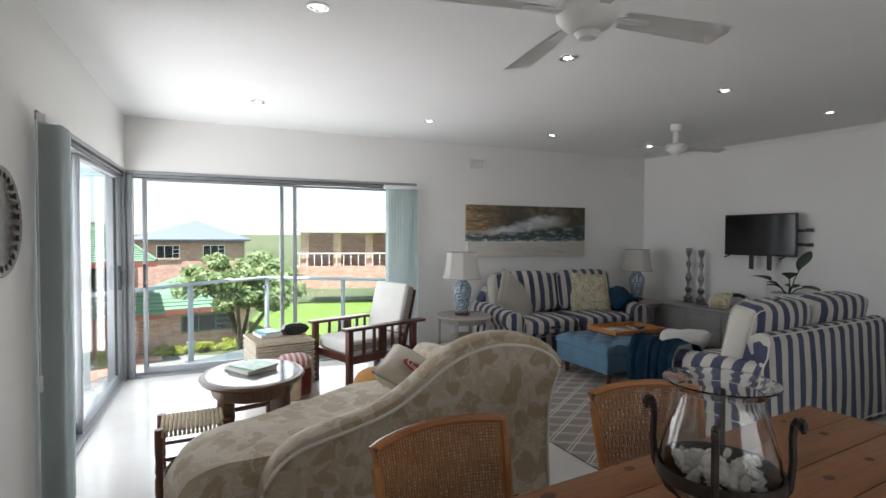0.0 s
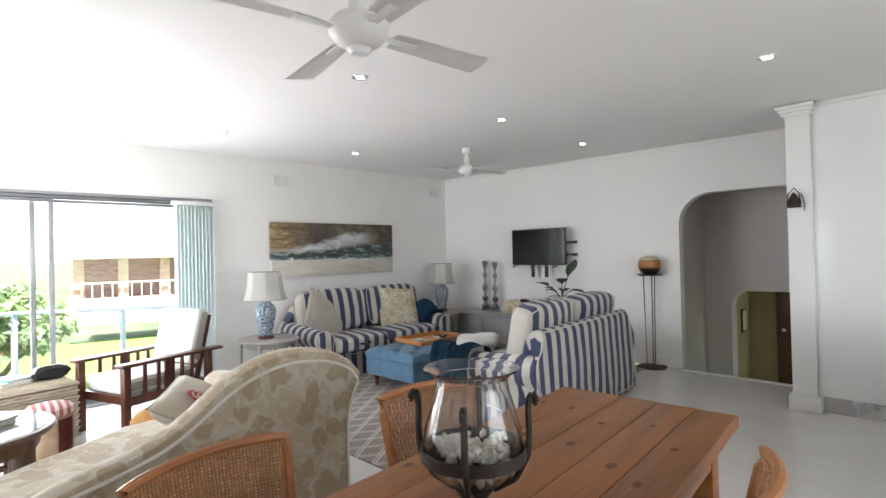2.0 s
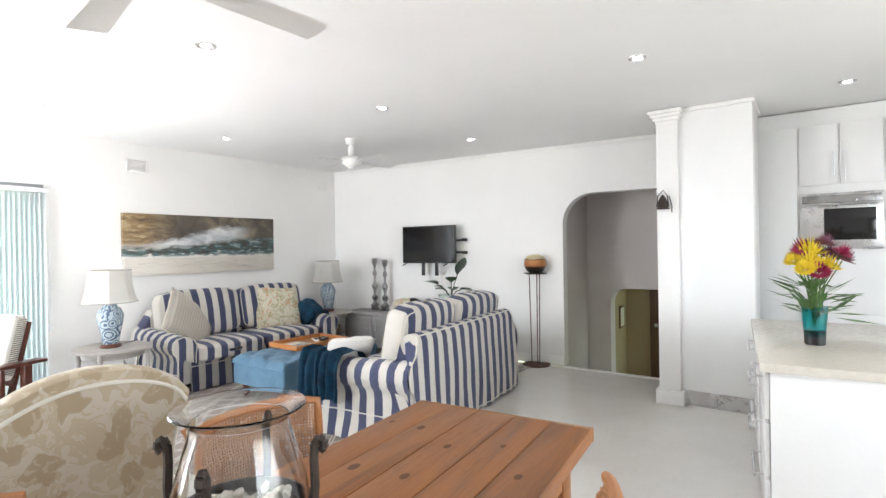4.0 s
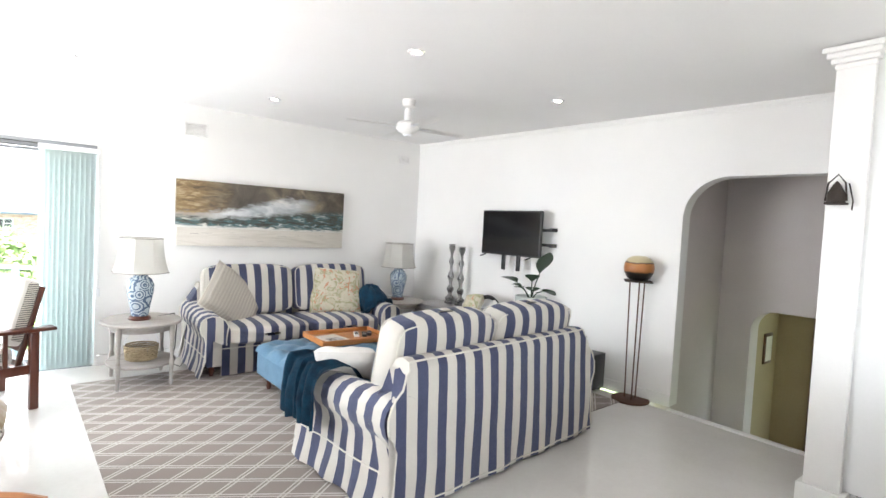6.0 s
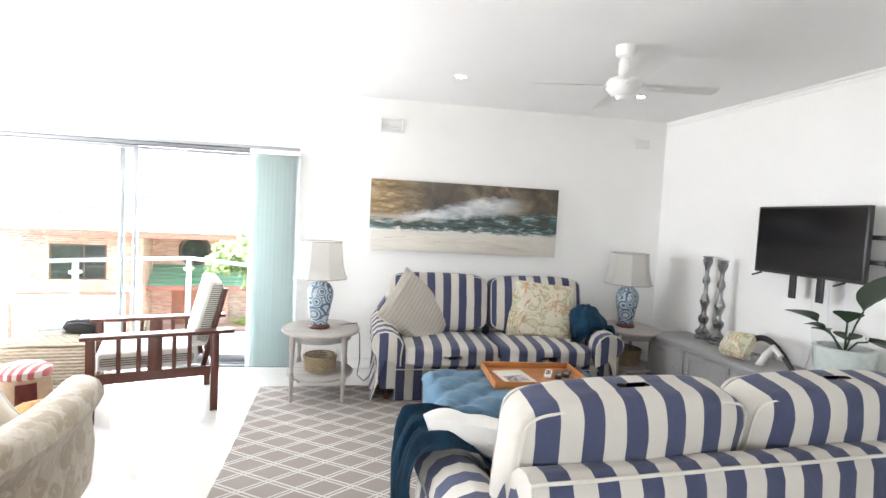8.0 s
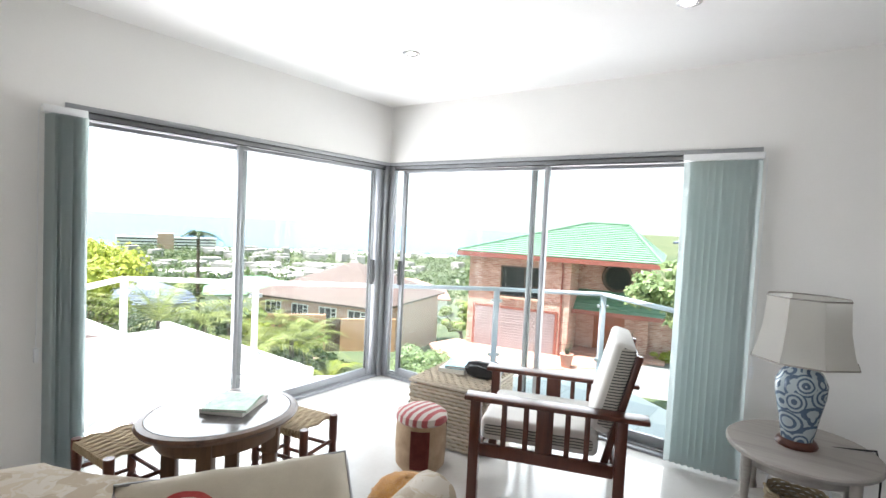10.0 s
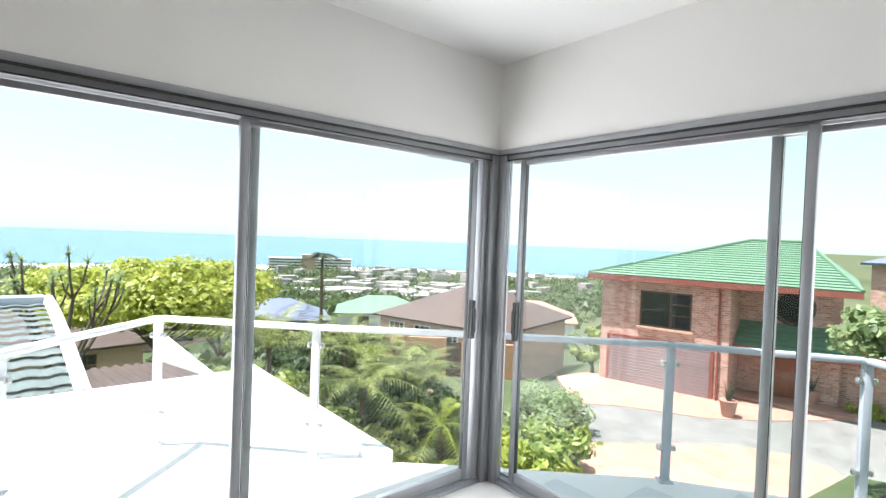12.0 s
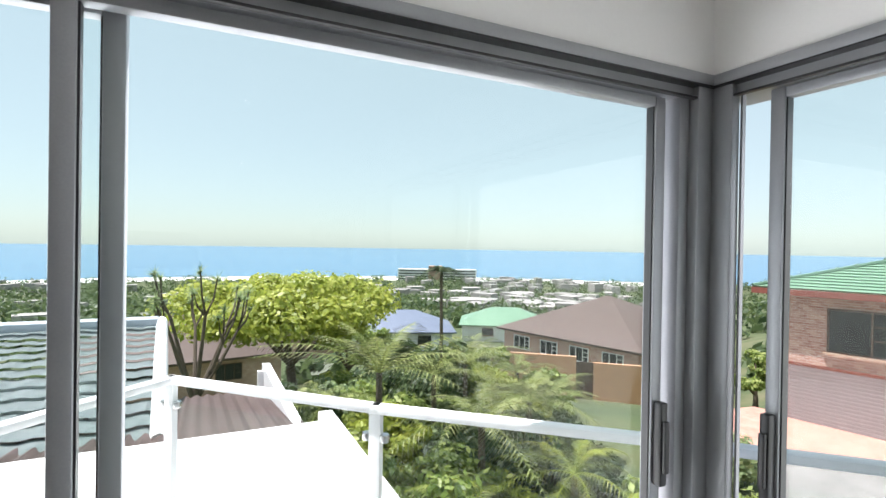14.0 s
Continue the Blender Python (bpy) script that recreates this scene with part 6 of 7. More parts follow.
# paved drive and lawn
PAVE = tinted("terracotta_paving", [(.35, (.40, .2, .15)), (.65, (.5, .28, .22))], 2.5, .8, .4, .01, 40)
TAR = tinted("grey_asphalt", [(.35, (.16, .155, .15)), (.65, (.24, .235, .225))], 1.2, .9, .4, .01, 60)
LAWN = tinted("mown_lawn", [(.3, (.08, .15, .025)), (.6, (.14, .23, .04)), (.8, (.2, .26, .07))], 1.6, .95, .7, .02, 60)
bm = extrude_poly(B(), [(-8.4, 12.9), (-6.2, 10.6), (-2, 8.0), (3, 9.5), (7, 14), (3, 19.5), (-1.5, 20.6), (-3.9, 17.4), (-5.2, 15.7), (-8.3, 14.2)], -4.28, -4.19)
solid("road", bm, TAR, "grey tarred turning area before the garage", "road", kind="structure")
bm = extrude_poly(B(), [(-10.9, 17.2), (-11.2, 15.4), (-10.1, 14.4), (-8.4, 13.2), (-7.4, 14.2), (-5.0, 15.6), (-3.6, 17.3), (-1.4, 20.8), (-2.2, 22.4), (-6.2, 21.4), (-5.4, 18.4)], -4.27, -4.165)
solid("driveway", bm, PAVE, "terracotta paved driveway before the garage", "driveway", kind="structure")
bm = extrude_poly(B(), [(-6.3, 9.6), (-5.9, 10.5), (-5.3, 11.2), (-4.6, 12.3), (-4.0, 13.1), (-3.3, 13.8), (-2.4, 14.3), (-1.3, 14.3), (-.4, 13.2), (-.6, 10.5), (-1.6, 7.8), (-5, 7.6)], -4.26, -4.12)
solid("pavement", bm, PAVE, "curved terracotta paved forecourt", "pavement", kind="structure")
bm = extrude_poly(B(), [(1.5, 21), (9, 18), (19, 22), (18, 31), (4, 33)], -4.3, -3.5)
solid("lawn", bm, LAWN, "bright green lawn before the veranda house", "lawn", kind="structure")
bm = extrude_poly(B(), [(-.6, 7.4), (2.6, 6.6), (4.0, 9.5), (2.6, 11.6), (-.2, 10.6)], -4.3, -2.9)
solid("garden_bed", bm, GROUND, "raised garden bed beside the road", "garden bed", kind="structure")


# ---------- houses ----------
def brick_mat(name, c1, c2, mortar):
    m, nt, b = nodes_of(name)
    tc = nt.nodes.new("ShaderNodeTexCoord")
    sp = nt.nodes.new("ShaderNodeSeparateXYZ")
    nt.links.new(tc.outputs["Object"], sp.inputs[0])
    cb = nt.nodes.new("ShaderNodeCombineXYZ")
    nt.links.new(math_node(nt, 'ADD', sp.outputs[0], sp.outputs[1]), cb.inputs[0])
    nt.links.new(sp.outputs[2], cb.inputs[1])
    br = nt.nodes.new("ShaderNodeTexBrick")
    br.inputs["Scale"].default_value = 1.0
    br.inputs["Brick Width"].default_value, br.inputs["Row Height"].default_value = .235, .085
    br.inputs["Mortar Size"].default_value = .008
    br.inputs["Color1"].default_value, br.inputs["Color2"].default_value, br.inputs["Mortar"].default_value = (*c1, 1), (*c2, 1), (*mortar, 1)
    nt.links.new(cb.outputs[0], br.inputs["Vector"])
    n = noise_tex(nt, tc.outputs["Object"], 5, 4)
    nt.links.new(mix(nt, math_node(nt, 'MULTIPLY', n, .22), br.outputs["Color"], c2), b.inputs["Base Color"])
    b.inputs["Roughness"].default_value = .9
    bump(nt, b, br.outputs["Fac"], .5, .006)
    return m


FACEBRICK = brick_mat("pink_face_brick", (.33, .13, .10), (.56, .35, .28), (.60, .54, .48))
OCHREBRICK = brick_mat("ochre_brick", (.42, .25, .18), (.55, .37, .28), (.5, .42, .35))


def roof_mat(name, c1, c2, pitch=.33):
    m, nt, b = nodes_of(name)
    tc = nt.nodes.new("ShaderNodeTexCoord")
    z = axis(nt, tc.outputs["Object"], 2)
    f = math_node(nt, 'FRACT', math_node(nt, 'DIVIDE', z, pitch * .35))
    n = noise_tex(nt, tc.outputs["Object"], 1.3, 5)
    nt.links.new(mix(nt, n, c1, c2), b.inputs["Base Color"])
    b.inputs["Roughness"].default_value = .55
    bump(nt, b, f, .8, .05)
    return m


GREENROOF = roof_mat("green_roof_sheet", (.11, .22, .14), (.16, .28, .19))
BROWNROOF = roof_mat("brown_roof_tiles", (.075, .05, .042), (.12, .085, .07))
BLUEROOF = roof_mat("blue_grey_roof", (.12, .15, .22), (.17, .2, .27))
GREYTILE = roof_mat("grey_green_roof_tiles", (.24, .30, .31), (.33, .39, .39), .28)
DARKGLASS = surf("dark_window_glass", (.015, .018, .022), (.03, .035, .04), .06, 3, 20, 0)
BROWNFRAME = surf("brown_window_frame", (.06, .035, .025), (.09, .05, .035), .4, 8, 90, .1)
FASCIA = surf("red_brown_fascia", (.2, .06, .045), (.26, .085, .06), .5, 6, 60, .1)


def hip(bm, x0, y0, x1, y1, z, h, over=.45, gable=False):
    """A hipped roof over a rectangle."""
    x0, y0, x1, y1 = x0 - over, y0 - over, x1 + over, y1 + over
    w, d = x1 - x0, y1 - y0
    k = min(w, d) / 2
    if w >= d:
        a, b = ((x0 + (0 if gable else k)), (y0 + y1) / 2), ((x1 - (0 if gable else k)), (y0 + y1) / 2)
    else:
        a, b = ((x0 + x1) / 2, y0 + (0 if gable else k)), ((x0 + x1) / 2, y1 - (0 if gable else k))
    c = [bm.verts.new(p) for p in ((x0, y0, z), (x1, y0, z), (x1, y1, z), (x0, y1, z))]
    lo = [bm.verts.new((v.co.x, v.co.y, z - .16)) for v in c]
    r = [bm.verts.new((*a, z + h)), bm.verts.new((*b, z + h))]
    if w >= d:
        for f in ((c[0], c[1], r[1], r[0]), (c[1], c[2], r[1]), (c[2], c[3], r[0], r[1]), (c[3], c[0], r[0])):
            bm.faces.new(f)
    else:
        for f in ((c[0], c[1], r[0]), (c[1], c[2], r[1], r[0]), (c[2], c[3], r[1]), (c[3], c[0], r[0], r[1])):
            bm.faces.new(f)
    for i in range(4):
        bm.faces.new((lo[i], lo[(i + 1) % 4], c[(i + 1) % 4], c[i]))
    bm.faces.new(lo[::-1])
    return bm


def window(root, x, y, z, w, h, m=None, bars=(.6,), frame_mat=None, sill=True):
    """A window in a wall that faces -y; x, z: its lower middle."""
    fm = frame_mat or BROWNFRAME
    bm = B()
    t = .06
    for a, b, c, d in ((-w / 2, 0, w / 2, t), (-w / 2, h - t, w / 2, h), (-w / 2, t, -w / 2 + t, h - t), (w / 2 - t, t, w / 2, h - t)):
        box(bm, x + a, y - .05, z + b, x + c, y + .04, z + d)
    for k in bars:
        box(bm, x - w / 2 + k * w - .025, y - .045, z + t, x - w / 2 + k * w + .025, y + .03, z + h - t)
    if bars:
        k = bars[-1]
        for q in (.36, .66):
            box(bm, x - w / 2 + k * w + .025, y - .04, z + h * q, x + w / 2 - t, y + .03, z + h * q + .04)
    if m is not None:
        bmesh.ops.transform(bm, matrix=m, verts=bm.verts)
    win = part("window", bm, fm, root)
    bm = B()
    box(bm, x - w / 2 + t, y - .02, z + t, x + w / 2 - t, y + .005, z + h - t)
    if m is not None:
        bmesh.ops.transform(bm, matrix=m, verts=bm.verts)
    part("pane", bm, DARKGLASS, win)
    if sill:
        bm = B()
        box(bm, x - w / 2 - .1, y - .12, z - .1, x + w / 2 + .1, y + .02, z - .01)
        if m is not None:
            bmesh.ops.transform(bm, matrix=m, verts=bm.verts)
        part("sill", bm, OCHREBRICK, win)


# brick house with green roof and garage
ha = thing("brick_house", pose(-10.2, 17.05, -4.2, 0, 0, 12), "two-storey pink brick house with a green roof and garage", "house")
for c in ((0, 0, 0, 4.9, 10, 4.5), (4.88, 2.2, 0, 8.2, 10, 4.5), (8.18, 2.6, 0, 13.2, 8.2, 2.05)):
    part("wall", box(B(), *c), FACEBRICK, ha)


def sheet_roof(name, corners, courses, mat, parent, thick=.05):
    """A roof slope of overlapping courses between two lower and two upper corners."""
    a, b, c, e = [Vector(q) for q in corners]       # low left, low right, high right, high left
    bm = B()
    up = (b - a).cross(e - a).normalized()
    for k in range(courses):
        t0, t1 = k / courses, min(1, (k + 1.08) / courses)
        q = [a.lerp(e, t0) + up * thick, b.lerp(c, t0) + up * thick, b.lerp(c, t1) + up * .006, a.lerp(e, t1) + up * .006]
        vs = [bm.verts.new(p) for p in q] + [bm.verts.new(p - up * thick) for p in q]
        for f in ((0, 1, 2, 3), (7, 6, 5, 4), (0, 4, 5, 1), (1, 5, 6, 2), (2, 6, 7, 3), (3, 7, 4, 0)):
            bm.faces.new([vs[g] for g in f])
    return part(name, bm, mat, parent)


RX0, RX1, RY0, RY1, RZ = -.47, 8.67, -.47, 10.5, 4.53
RA, RB = Vector((4.9, 4.6, RZ + 1.65)), Vector((6.9, 4.6, RZ + 1.62))
bm = B()
cs = [bm.verts.new(c) for c in ((RX0, RY0, RZ - .01), (RX1, RY0, RZ - .01), (RX1, RY1, RZ - .01), (RX0, RY1, RZ - .01), RA - Vector((0, 0, .02)), RB - Vector((0, 0, .02)))]
for f in ((0, 1, 5, 4), (1, 2, 5), (2, 3, 4, 5), (3, 0, 4), (3, 2, 1, 0)):
    bm.faces.new([cs[g] for g in f])
part("roof_deck", bm, GREENROOF, ha)
sheet_roof("roof_slope", ((RX0, RY0, RZ), (RX1, RY0, RZ), RB, RA), 19, GREENROOF, ha)
sheet_roof("roof_slope", ((RX0, RY1, RZ), (RX0, RY0, RZ), RA, RA), 19, GREENROOF, ha)
sheet_roof("roof_slope", ((RX1, RY0, RZ), (RX1, RY1, RZ), RB, RB), 19, GREENROOF, ha)
bm = B()
tube(bm, [(RX0, RY0, RZ + .05), RA + Vector((0, 0, .05))], .07, 6)
tube(bm, [RA + Vector((0, 0, .05)), RB + Vector((0, 0, .05))], .07, 6)
tube(bm, [(RX1, RY0, RZ + .05), RB + Vector((0, 0, .05))], .07, 6)
part("ridge_cap", bm, GREENROOF, ha)
part("roof_deck", hip(B(), 8.3, 2.6, 13.2, 8.2, 2.07, 1.5, .5), GREENROOF, ha)
sheet_roof("roof_slope", ((7.8, 2.08, 2.08), (13.72, 2.08, 2.08), (10.92, 5.4, 3.6), (10.6, 5.4, 3.6)), 11, GREENROOF, ha)
sheet_roof("porch_roof", ((4.95, .75, 2.1), (9.1, .75, 2.1), (9.1, 2.2, 2.95), (4.95, 2.2, 2.95)), 6, GREENROOF, ha)
for x0, x1, y, z in ((-.5, 8.7, -.53, 4.32), (4.92, 9.15, .68, 1.94), (9.16, 13.8, 2.02, 1.9)):
    part("fascia", box(B(), x0, y, z, x1, y + .06, z + .2), FASCIA, ha)
window(ha, 2.6, 0, 2.5, 1.95, 1.45)
window(ha, 11.2, 2.6, .85, 2.4, .85, bars=(.33, .66), frame_mat=surf("green_window_frame", (.06, .13, .09), (.09, .17, .12), .4))
bm = lathe(B(), [(.001, 0), (.58, 0), (.58, .02), (.66, .05), (.72, .03), (.72, -.02)], 36)
bmesh.ops.transform(bm, matrix=pose(6.7, 2.18, 3.62, 90), verts=bm.verts)
rw = part("round_window", bm, BROWNFRAME, ha, "round brown-framed window")
bm = lathe(B(), [(.001, .024), (.56, .024)], 32)
bmesh.ops.transform(bm, matrix=pose(6.7, 2.16, 3.62, 90), verts=bm.verts)
part("pane", bm, DARKGLASS, rw)
bm = B()
box(bm, .30, -.05, 0, .42, .02, 1.9)
box(bm, 4.30, -.05, 0, 4.42, .02, 1.9)
box(bm, .30, -.05, 1.9, 4.42, .02, 2.0)
part("garage_surround", bm, FASCIA, ha)
bm = box(B(), .42, -.02, .02, 4.30, .0, 1.9)
gdoor = part("garage_door", bm, surf("mauve_brown_shutter", (.24, .185, .19), (.30, .235, .24), .5, 4, 60, .1), ha, "mauve-brown slatted roller door")
SHUT = gdoor.data.materials[0]
for k in range(15):
    part("slat", box(B(), .43, -.045, .04 + k * .124, 4.29, -.02, .150 + k * .124, .012, 1), SHUT, gdoor)
DOORWOOD = wood("warm_door_wood", (.16, .045, .02), (.28, .09, .04), .4, 2)
fd = part("front_door", box(B(), 5.75, 2.13, .02, 7.15, 2.19, 2.0), DOORWOOD, ha)
for k in range(6):
    part("door_panel", box(B(), 5.84 + (k % 3) * .43, 2.10, .2 + (k // 3) * .9, 6.18 + (k % 3) * .43, 2.13, .95 + (k // 3) * .9, .01), DOORWOOD, fd)
part("downpipe", tube(B(), [(4.55, -.4, 4.35), (4.55, -.06, 4.1), (4.55, -.06, 0)], .045), FASCIA, ha)
part("porch_step", box(B(), 4.9, .9, 0, 9.0, 2.2, .12, .02), PAVE, ha)

for k, (x, y) in enumerate(((-4.7, 16.4), (-3.4, 20.6))):
    gpz = thing("garden_pot", pose(x, y, -4.16), "terracotta pot with a spiky plant by the drive", "potted plant", "drive pots")
    part("pot", lathe(B(), [(.16, 0), (.2, .05), (.28, .5), (.3, .55), (.24, .54)], 18), PAVE, gpz)
    bm = B()
    for q in range(18):
        a = 2 * math.pi * q / 18
        v = [bm.verts.new(c) for c in ((.05 * math.cos(a + .5), .05 * math.sin(a + .5), .5), (.3 * math.cos(a), .3 * math.sin(a), 1.0 + .2 * (q % 3)), (.05 * math.cos(a - .5), .05 * math.sin(a - .5), .5))]
        bm.faces.new(v)
    part("leaves", bm, LEAF, gpz)


def far_house(x, y, z, rz, w, d, wall_h, roof_h, wall, roof, label, wins=2, frame_mat=None, over=.5, low=True):
    root = thing("house", pose(x, y, z, 0, 0, rz), label, "house")
    bm = B()
    box(bm, 0, 0, -2.5 if low else 0, w, d, wall_h)
    part("wall", bm, wall, root)
    part("roof", hip(B(), 0, 0, w, d, wall_h + .02, roof_h, over), roof, root)
    for k in range(wins):
        window(root, w * (k + .7) / (wins + .4), 0, wall_h - 1.55, 1.7, 1.1, bars=(.35, .7), frame_mat=frame_mat)
    return root


far_house(-5.5, 41, -2.6, -2, 8.2, 9, 3.65, 1.7, FACEBRICK, BLUEROOF, "brick house with a blue-grey hipped roof", 2, ALU_WHITE)
far_house(-36.0, 22.3, -9.0, 14, 12.4, 12.0, 3.7, 2.9, FACEBRICK, BROWNROOF, "red brick house with a brown tiled roof", 4, ALU_WHITE)
far_house(-34, -8, -9.0, 100, 12, 9, 3.0, 2.4, OCHREBRICK, BROWNROOF, "house with a dark brown tiled roof behind trees", 2)
far_house(-60, 16, -11.8, 70, 12, 9, 2.6, 2.2, PLASTER, BLUEROOF, "pale house with a grey roof down the slope", 2)
far_house(-66, 34, -12.7, 60, 13, 9, 2.6, 2.2, PLASTER, GREENROOF, "pale house with a green roof down the slope", 2)
far_house(-58, 4, -11.5, 80, 10, 8, 2.6, 2.2, OCHREBRICK, BROWNROOF, "brick house with a brown roof down the slope", 2)
far_house(-47, 46, -11.5, 40, 12, 9, 2.6, 2.2, PLASTER, roof_mat("pink_roof_tiles", (.4, .2, .15), (.5, .28, .2)), "pale house with a pink tiled roof", 2)
# veranda house beyond the lawn
vh = thing("veranda_house", pose(6.0, 31.5, -2.4, 0, 0, -14), "brick house with a columned veranda and pale roof", "house")
bm = B()
box(bm, 0, 2.4, 0, 10, 8, 4.1)
part("wall", bm, FACEBRICK, vh)
part("roof", hip(B(), 0, 0, 10, 8, 4.2, 1.6, .4), surf("pale_grey_roof", (.45, .43, .42), (.52, .5, .49), .7, 2, 30, .2, .01), vh)
for k in range(5):
    bm = B()
    box(bm, .1 + k * 2.3, .1, 0, .65 + k * 2.3, .65, 4.1)
    part("column", bm, FACEBRICK if k % 2 == 0 else OCHREBRICK, vh)
bm = B()
box(bm, -.3, -.2, 0, 10.3, 2.4, 1.6)
part("terrace_base", bm, FACEBRICK, vh)
for k in range(20):
    bm = B()
    box(bm, k * .52, -.1, 1.6, k * .52 + .05, -.05, 2.5)
    part("baluster", bm, ALU_WHITE, vh)
bm = B()
box(bm, -.1, -.12, 2.5, 10.1, -.03, 2.58)
part("rail", bm, ALU_WHITE, vh)
window(vh, 8.0, 2.4, 2.0, 1.6, 1.3, frame_mat=BROWNFRAME)
# ochre garden wall with a gate
gw = thing("garden_wall", pose(-24.6, 17.6, -7.6, 0, 0, 50), "ochre plaster garden wall with a brown gate", "wall")
bm = B()
box(bm, -3, 0, -1, 2.2, .25, 2.6)
box(bm, 3.2, 0, -1, 7, .25, 2.3)
part("panel", bm, surf("ochre_plaster", (.45, .25, .14), (.55, .33, .2), .9, 2, 30, .3, .01), gw)
bm = B()
box(bm, 2.2, .05, -1, 3.2, .15, 2.3)
part("gate", bm, BROWNFRAME, gw)

# low pale brick wall among the palms
lw = thing("low_garden_wall", pose(-11.7, 6.4, -4.3, 0, 0, 36), "low whitewashed brick garden wall among palms", "wall")
part("panel", box(B(), -.6, 0, 0, 2.6, .24, .95, .01), brick_mat("whitewashed_brick", (.5, .42, .39), (.62, .55, .51), (.55, .5, .46)), lw)
part("coping", box(B(), -.64, -.03, .95, 2.64, .27, 1.03, .015), OCHREBRICK, lw)

# neighbour roofs beside the terrace
nr = thing("neighbour_house", pose(0, 0, 0), "near house with a grey-green tiled roof", "house")
bm = B()
def slope(u, v):
    return Vector((-5.1 - 4.4 * v, -9.0 + 7.2 * u - .25 * v, -.55 + .66 * math.sin(v * 1.35) / math.sin(1.35)))
rows = 14
for i in range(rows):
    bm = B()
    def course(u, v):
        p = slope(u, 0)
        t0 = i / rows
        a = slope(u, t0)
        b = slope(u, t0 + 1.12 / rows)
        q = a.lerp(b, v)
        wave = .03 * abs(math.sin(u * 6.85 / .15 * math.pi / 2))
        return q + Vector((0, 0, wave + .045 * (1 - v)))
    grid(bm, course, 92, 1)
    bmesh.ops.solidify(bm, geom=bm.faces, thickness=.02)
    part("tile_course", bm, GREYTILE, nr)
bm = B()
tube(bm, [slope(1, k / 8) + Vector((0, .06, .05)) for k in range(9)], .09, 8)
part("verge", bm, ROOFWHITE, nr)
bm = B()
box(bm, -9.6, -9.2, .02, -9.2, -2.05, .24)
part("parapet", bm, ALU_SHADED, nr)
bm = B()
box(bm, -9.2, -9, -4.3, -5.6, -2.5, -.7)
part("wall", bm, PLASTER, nr)
CORR = surf("brown_corrugated_sheet", (.15, .105, .10), (.21, .15, .14), .5, 3, 50, .1, .002)
cr = thing("carport_roof", pose(0, 0, 0), "brown corrugated carport roof below the terrace", "roof")
bm = B()
def corr(u, v):
    y = -6.0 + 5.7 * u
    return Vector((-3.75 - 4.3 * v + .55 * (1 - u) * 0, y, -.26 - .62 * v + .02 * math.sin(y / .16 * 2 * math.pi)))
grid(bm, corr, 220, 2)
bmesh.ops.solidify(bm, geom=bm.faces, thickness=.006)
part("sheet", bm, CORR, cr)
bm = B()
for yy in (-5.9, -.35):
    box(bm, -8.0, yy - .06, -1.0, -3.8, yy + .06, -.42)
part("gutter", bm, ALU_WHITE, cr)
for xx in (-7.8, -4.2):
    bm = B()
    box(bm, xx - .06, -.5, -4.4, xx + .06, -.38, -.5)
    part("post", bm, ALU_WHITE, cr)

# hotel and town
ht = thing("hotel", pose(-420, 194, -31, 0, 0, 65), "long pale hotel block near the beach", "building")
bm = B()
box(bm, -36, 0, 0, 36, 12, 11)
part("wall", bm, PLASTER, ht)
bm = B()
box(bm, -8, -.5, 0, 4, 12, 14)
part("tower", bm, OCHREBRICK, ht)
for r in range(4):
    bm = B()
    box(bm, -35, -.3, 1.6 + r * 2.5, 35, 0, 2.5 + r * 2.5)
    part("window_band", bm, DARKGLASS, ht)

rnd = random.Random(11)


def quads(name, pts, nrm, size, mat, parent=None, label="", category="", kind="", flat=.0):
    """Many small leaf quads at points, each facing roughly along its normal."""
    n = len(pts)
    rs = np.random.RandomState(len(pts))
    nrm = nrm + rs.normal(0, .55, (n, 3))
    nrm /= np.linalg.norm(nrm, axis=1)[:, None] + 1e-9
    t = np.cross(nrm, rs.normal(0, 1, (n, 3)))
    t /= np.linalg.norm(t, axis=1)[:, None] + 1e-9
    b = np.cross(nrm, t)
    s = size * rs.uniform(.6, 1.4, (n, 1))
    asp = .55
    vs = np.stack([pts - t * s, pts + b * s * asp, pts + t * s, pts - b * s * asp], 1).reshape(-1, 3)
    me = bpy.data.meshes.new(name)
    me.from_pydata(vs.tolist(), [], np.arange(4 * n).reshape(-1, 4).tolist())
    me.materials.append(mat)
    ob = new(name, me)
    if parent is not None:
        ob.parent = parent
    return tagged(ob, label, category, "", kind)


def leaf_mat(name, c1, c2, c3):
    m, nt, b = nodes_of(name)
    g = nt.nodes.new("ShaderNodeNewGeometry")
    tc = nt.nodes.new("ShaderNodeTexCoord")
    n = noise_tex(nt, tc.outputs["Object"], .9, 3)
    f = math_node(nt, 'ADD', math_node(nt, 'MULTIPLY', g.outputs["Random Per Island"], .6), math_node(nt, 'MULTIPLY', n, .4))
    nt.links.new(ramp(nt, f, [(.2, c1), (.5, c2), (.8, c3)]), b.inputs["Base Color"])
    b.inputs["Roughness"].default_value = .5
    b.inputs["Subsurface Weight"].default_value = 0
    tr = nt.nodes.new("ShaderNodeBsdfTranslucent")
    mx = nt.nodes.new("ShaderNodeMixShader")
    mx.inputs[0].default_value = .42
    nt.links.new(ramp(nt, f, [(.2, c2), (.8, c3)]), tr.inputs[0])
    nt.links.new(b.outputs[0], mx.inputs[1])
    nt.links.new(tr.outputs[0], mx.inputs[2])
    nt.links.new(mx.outputs[0], nt.nodes["Material Output"].inputs[0])
    return m


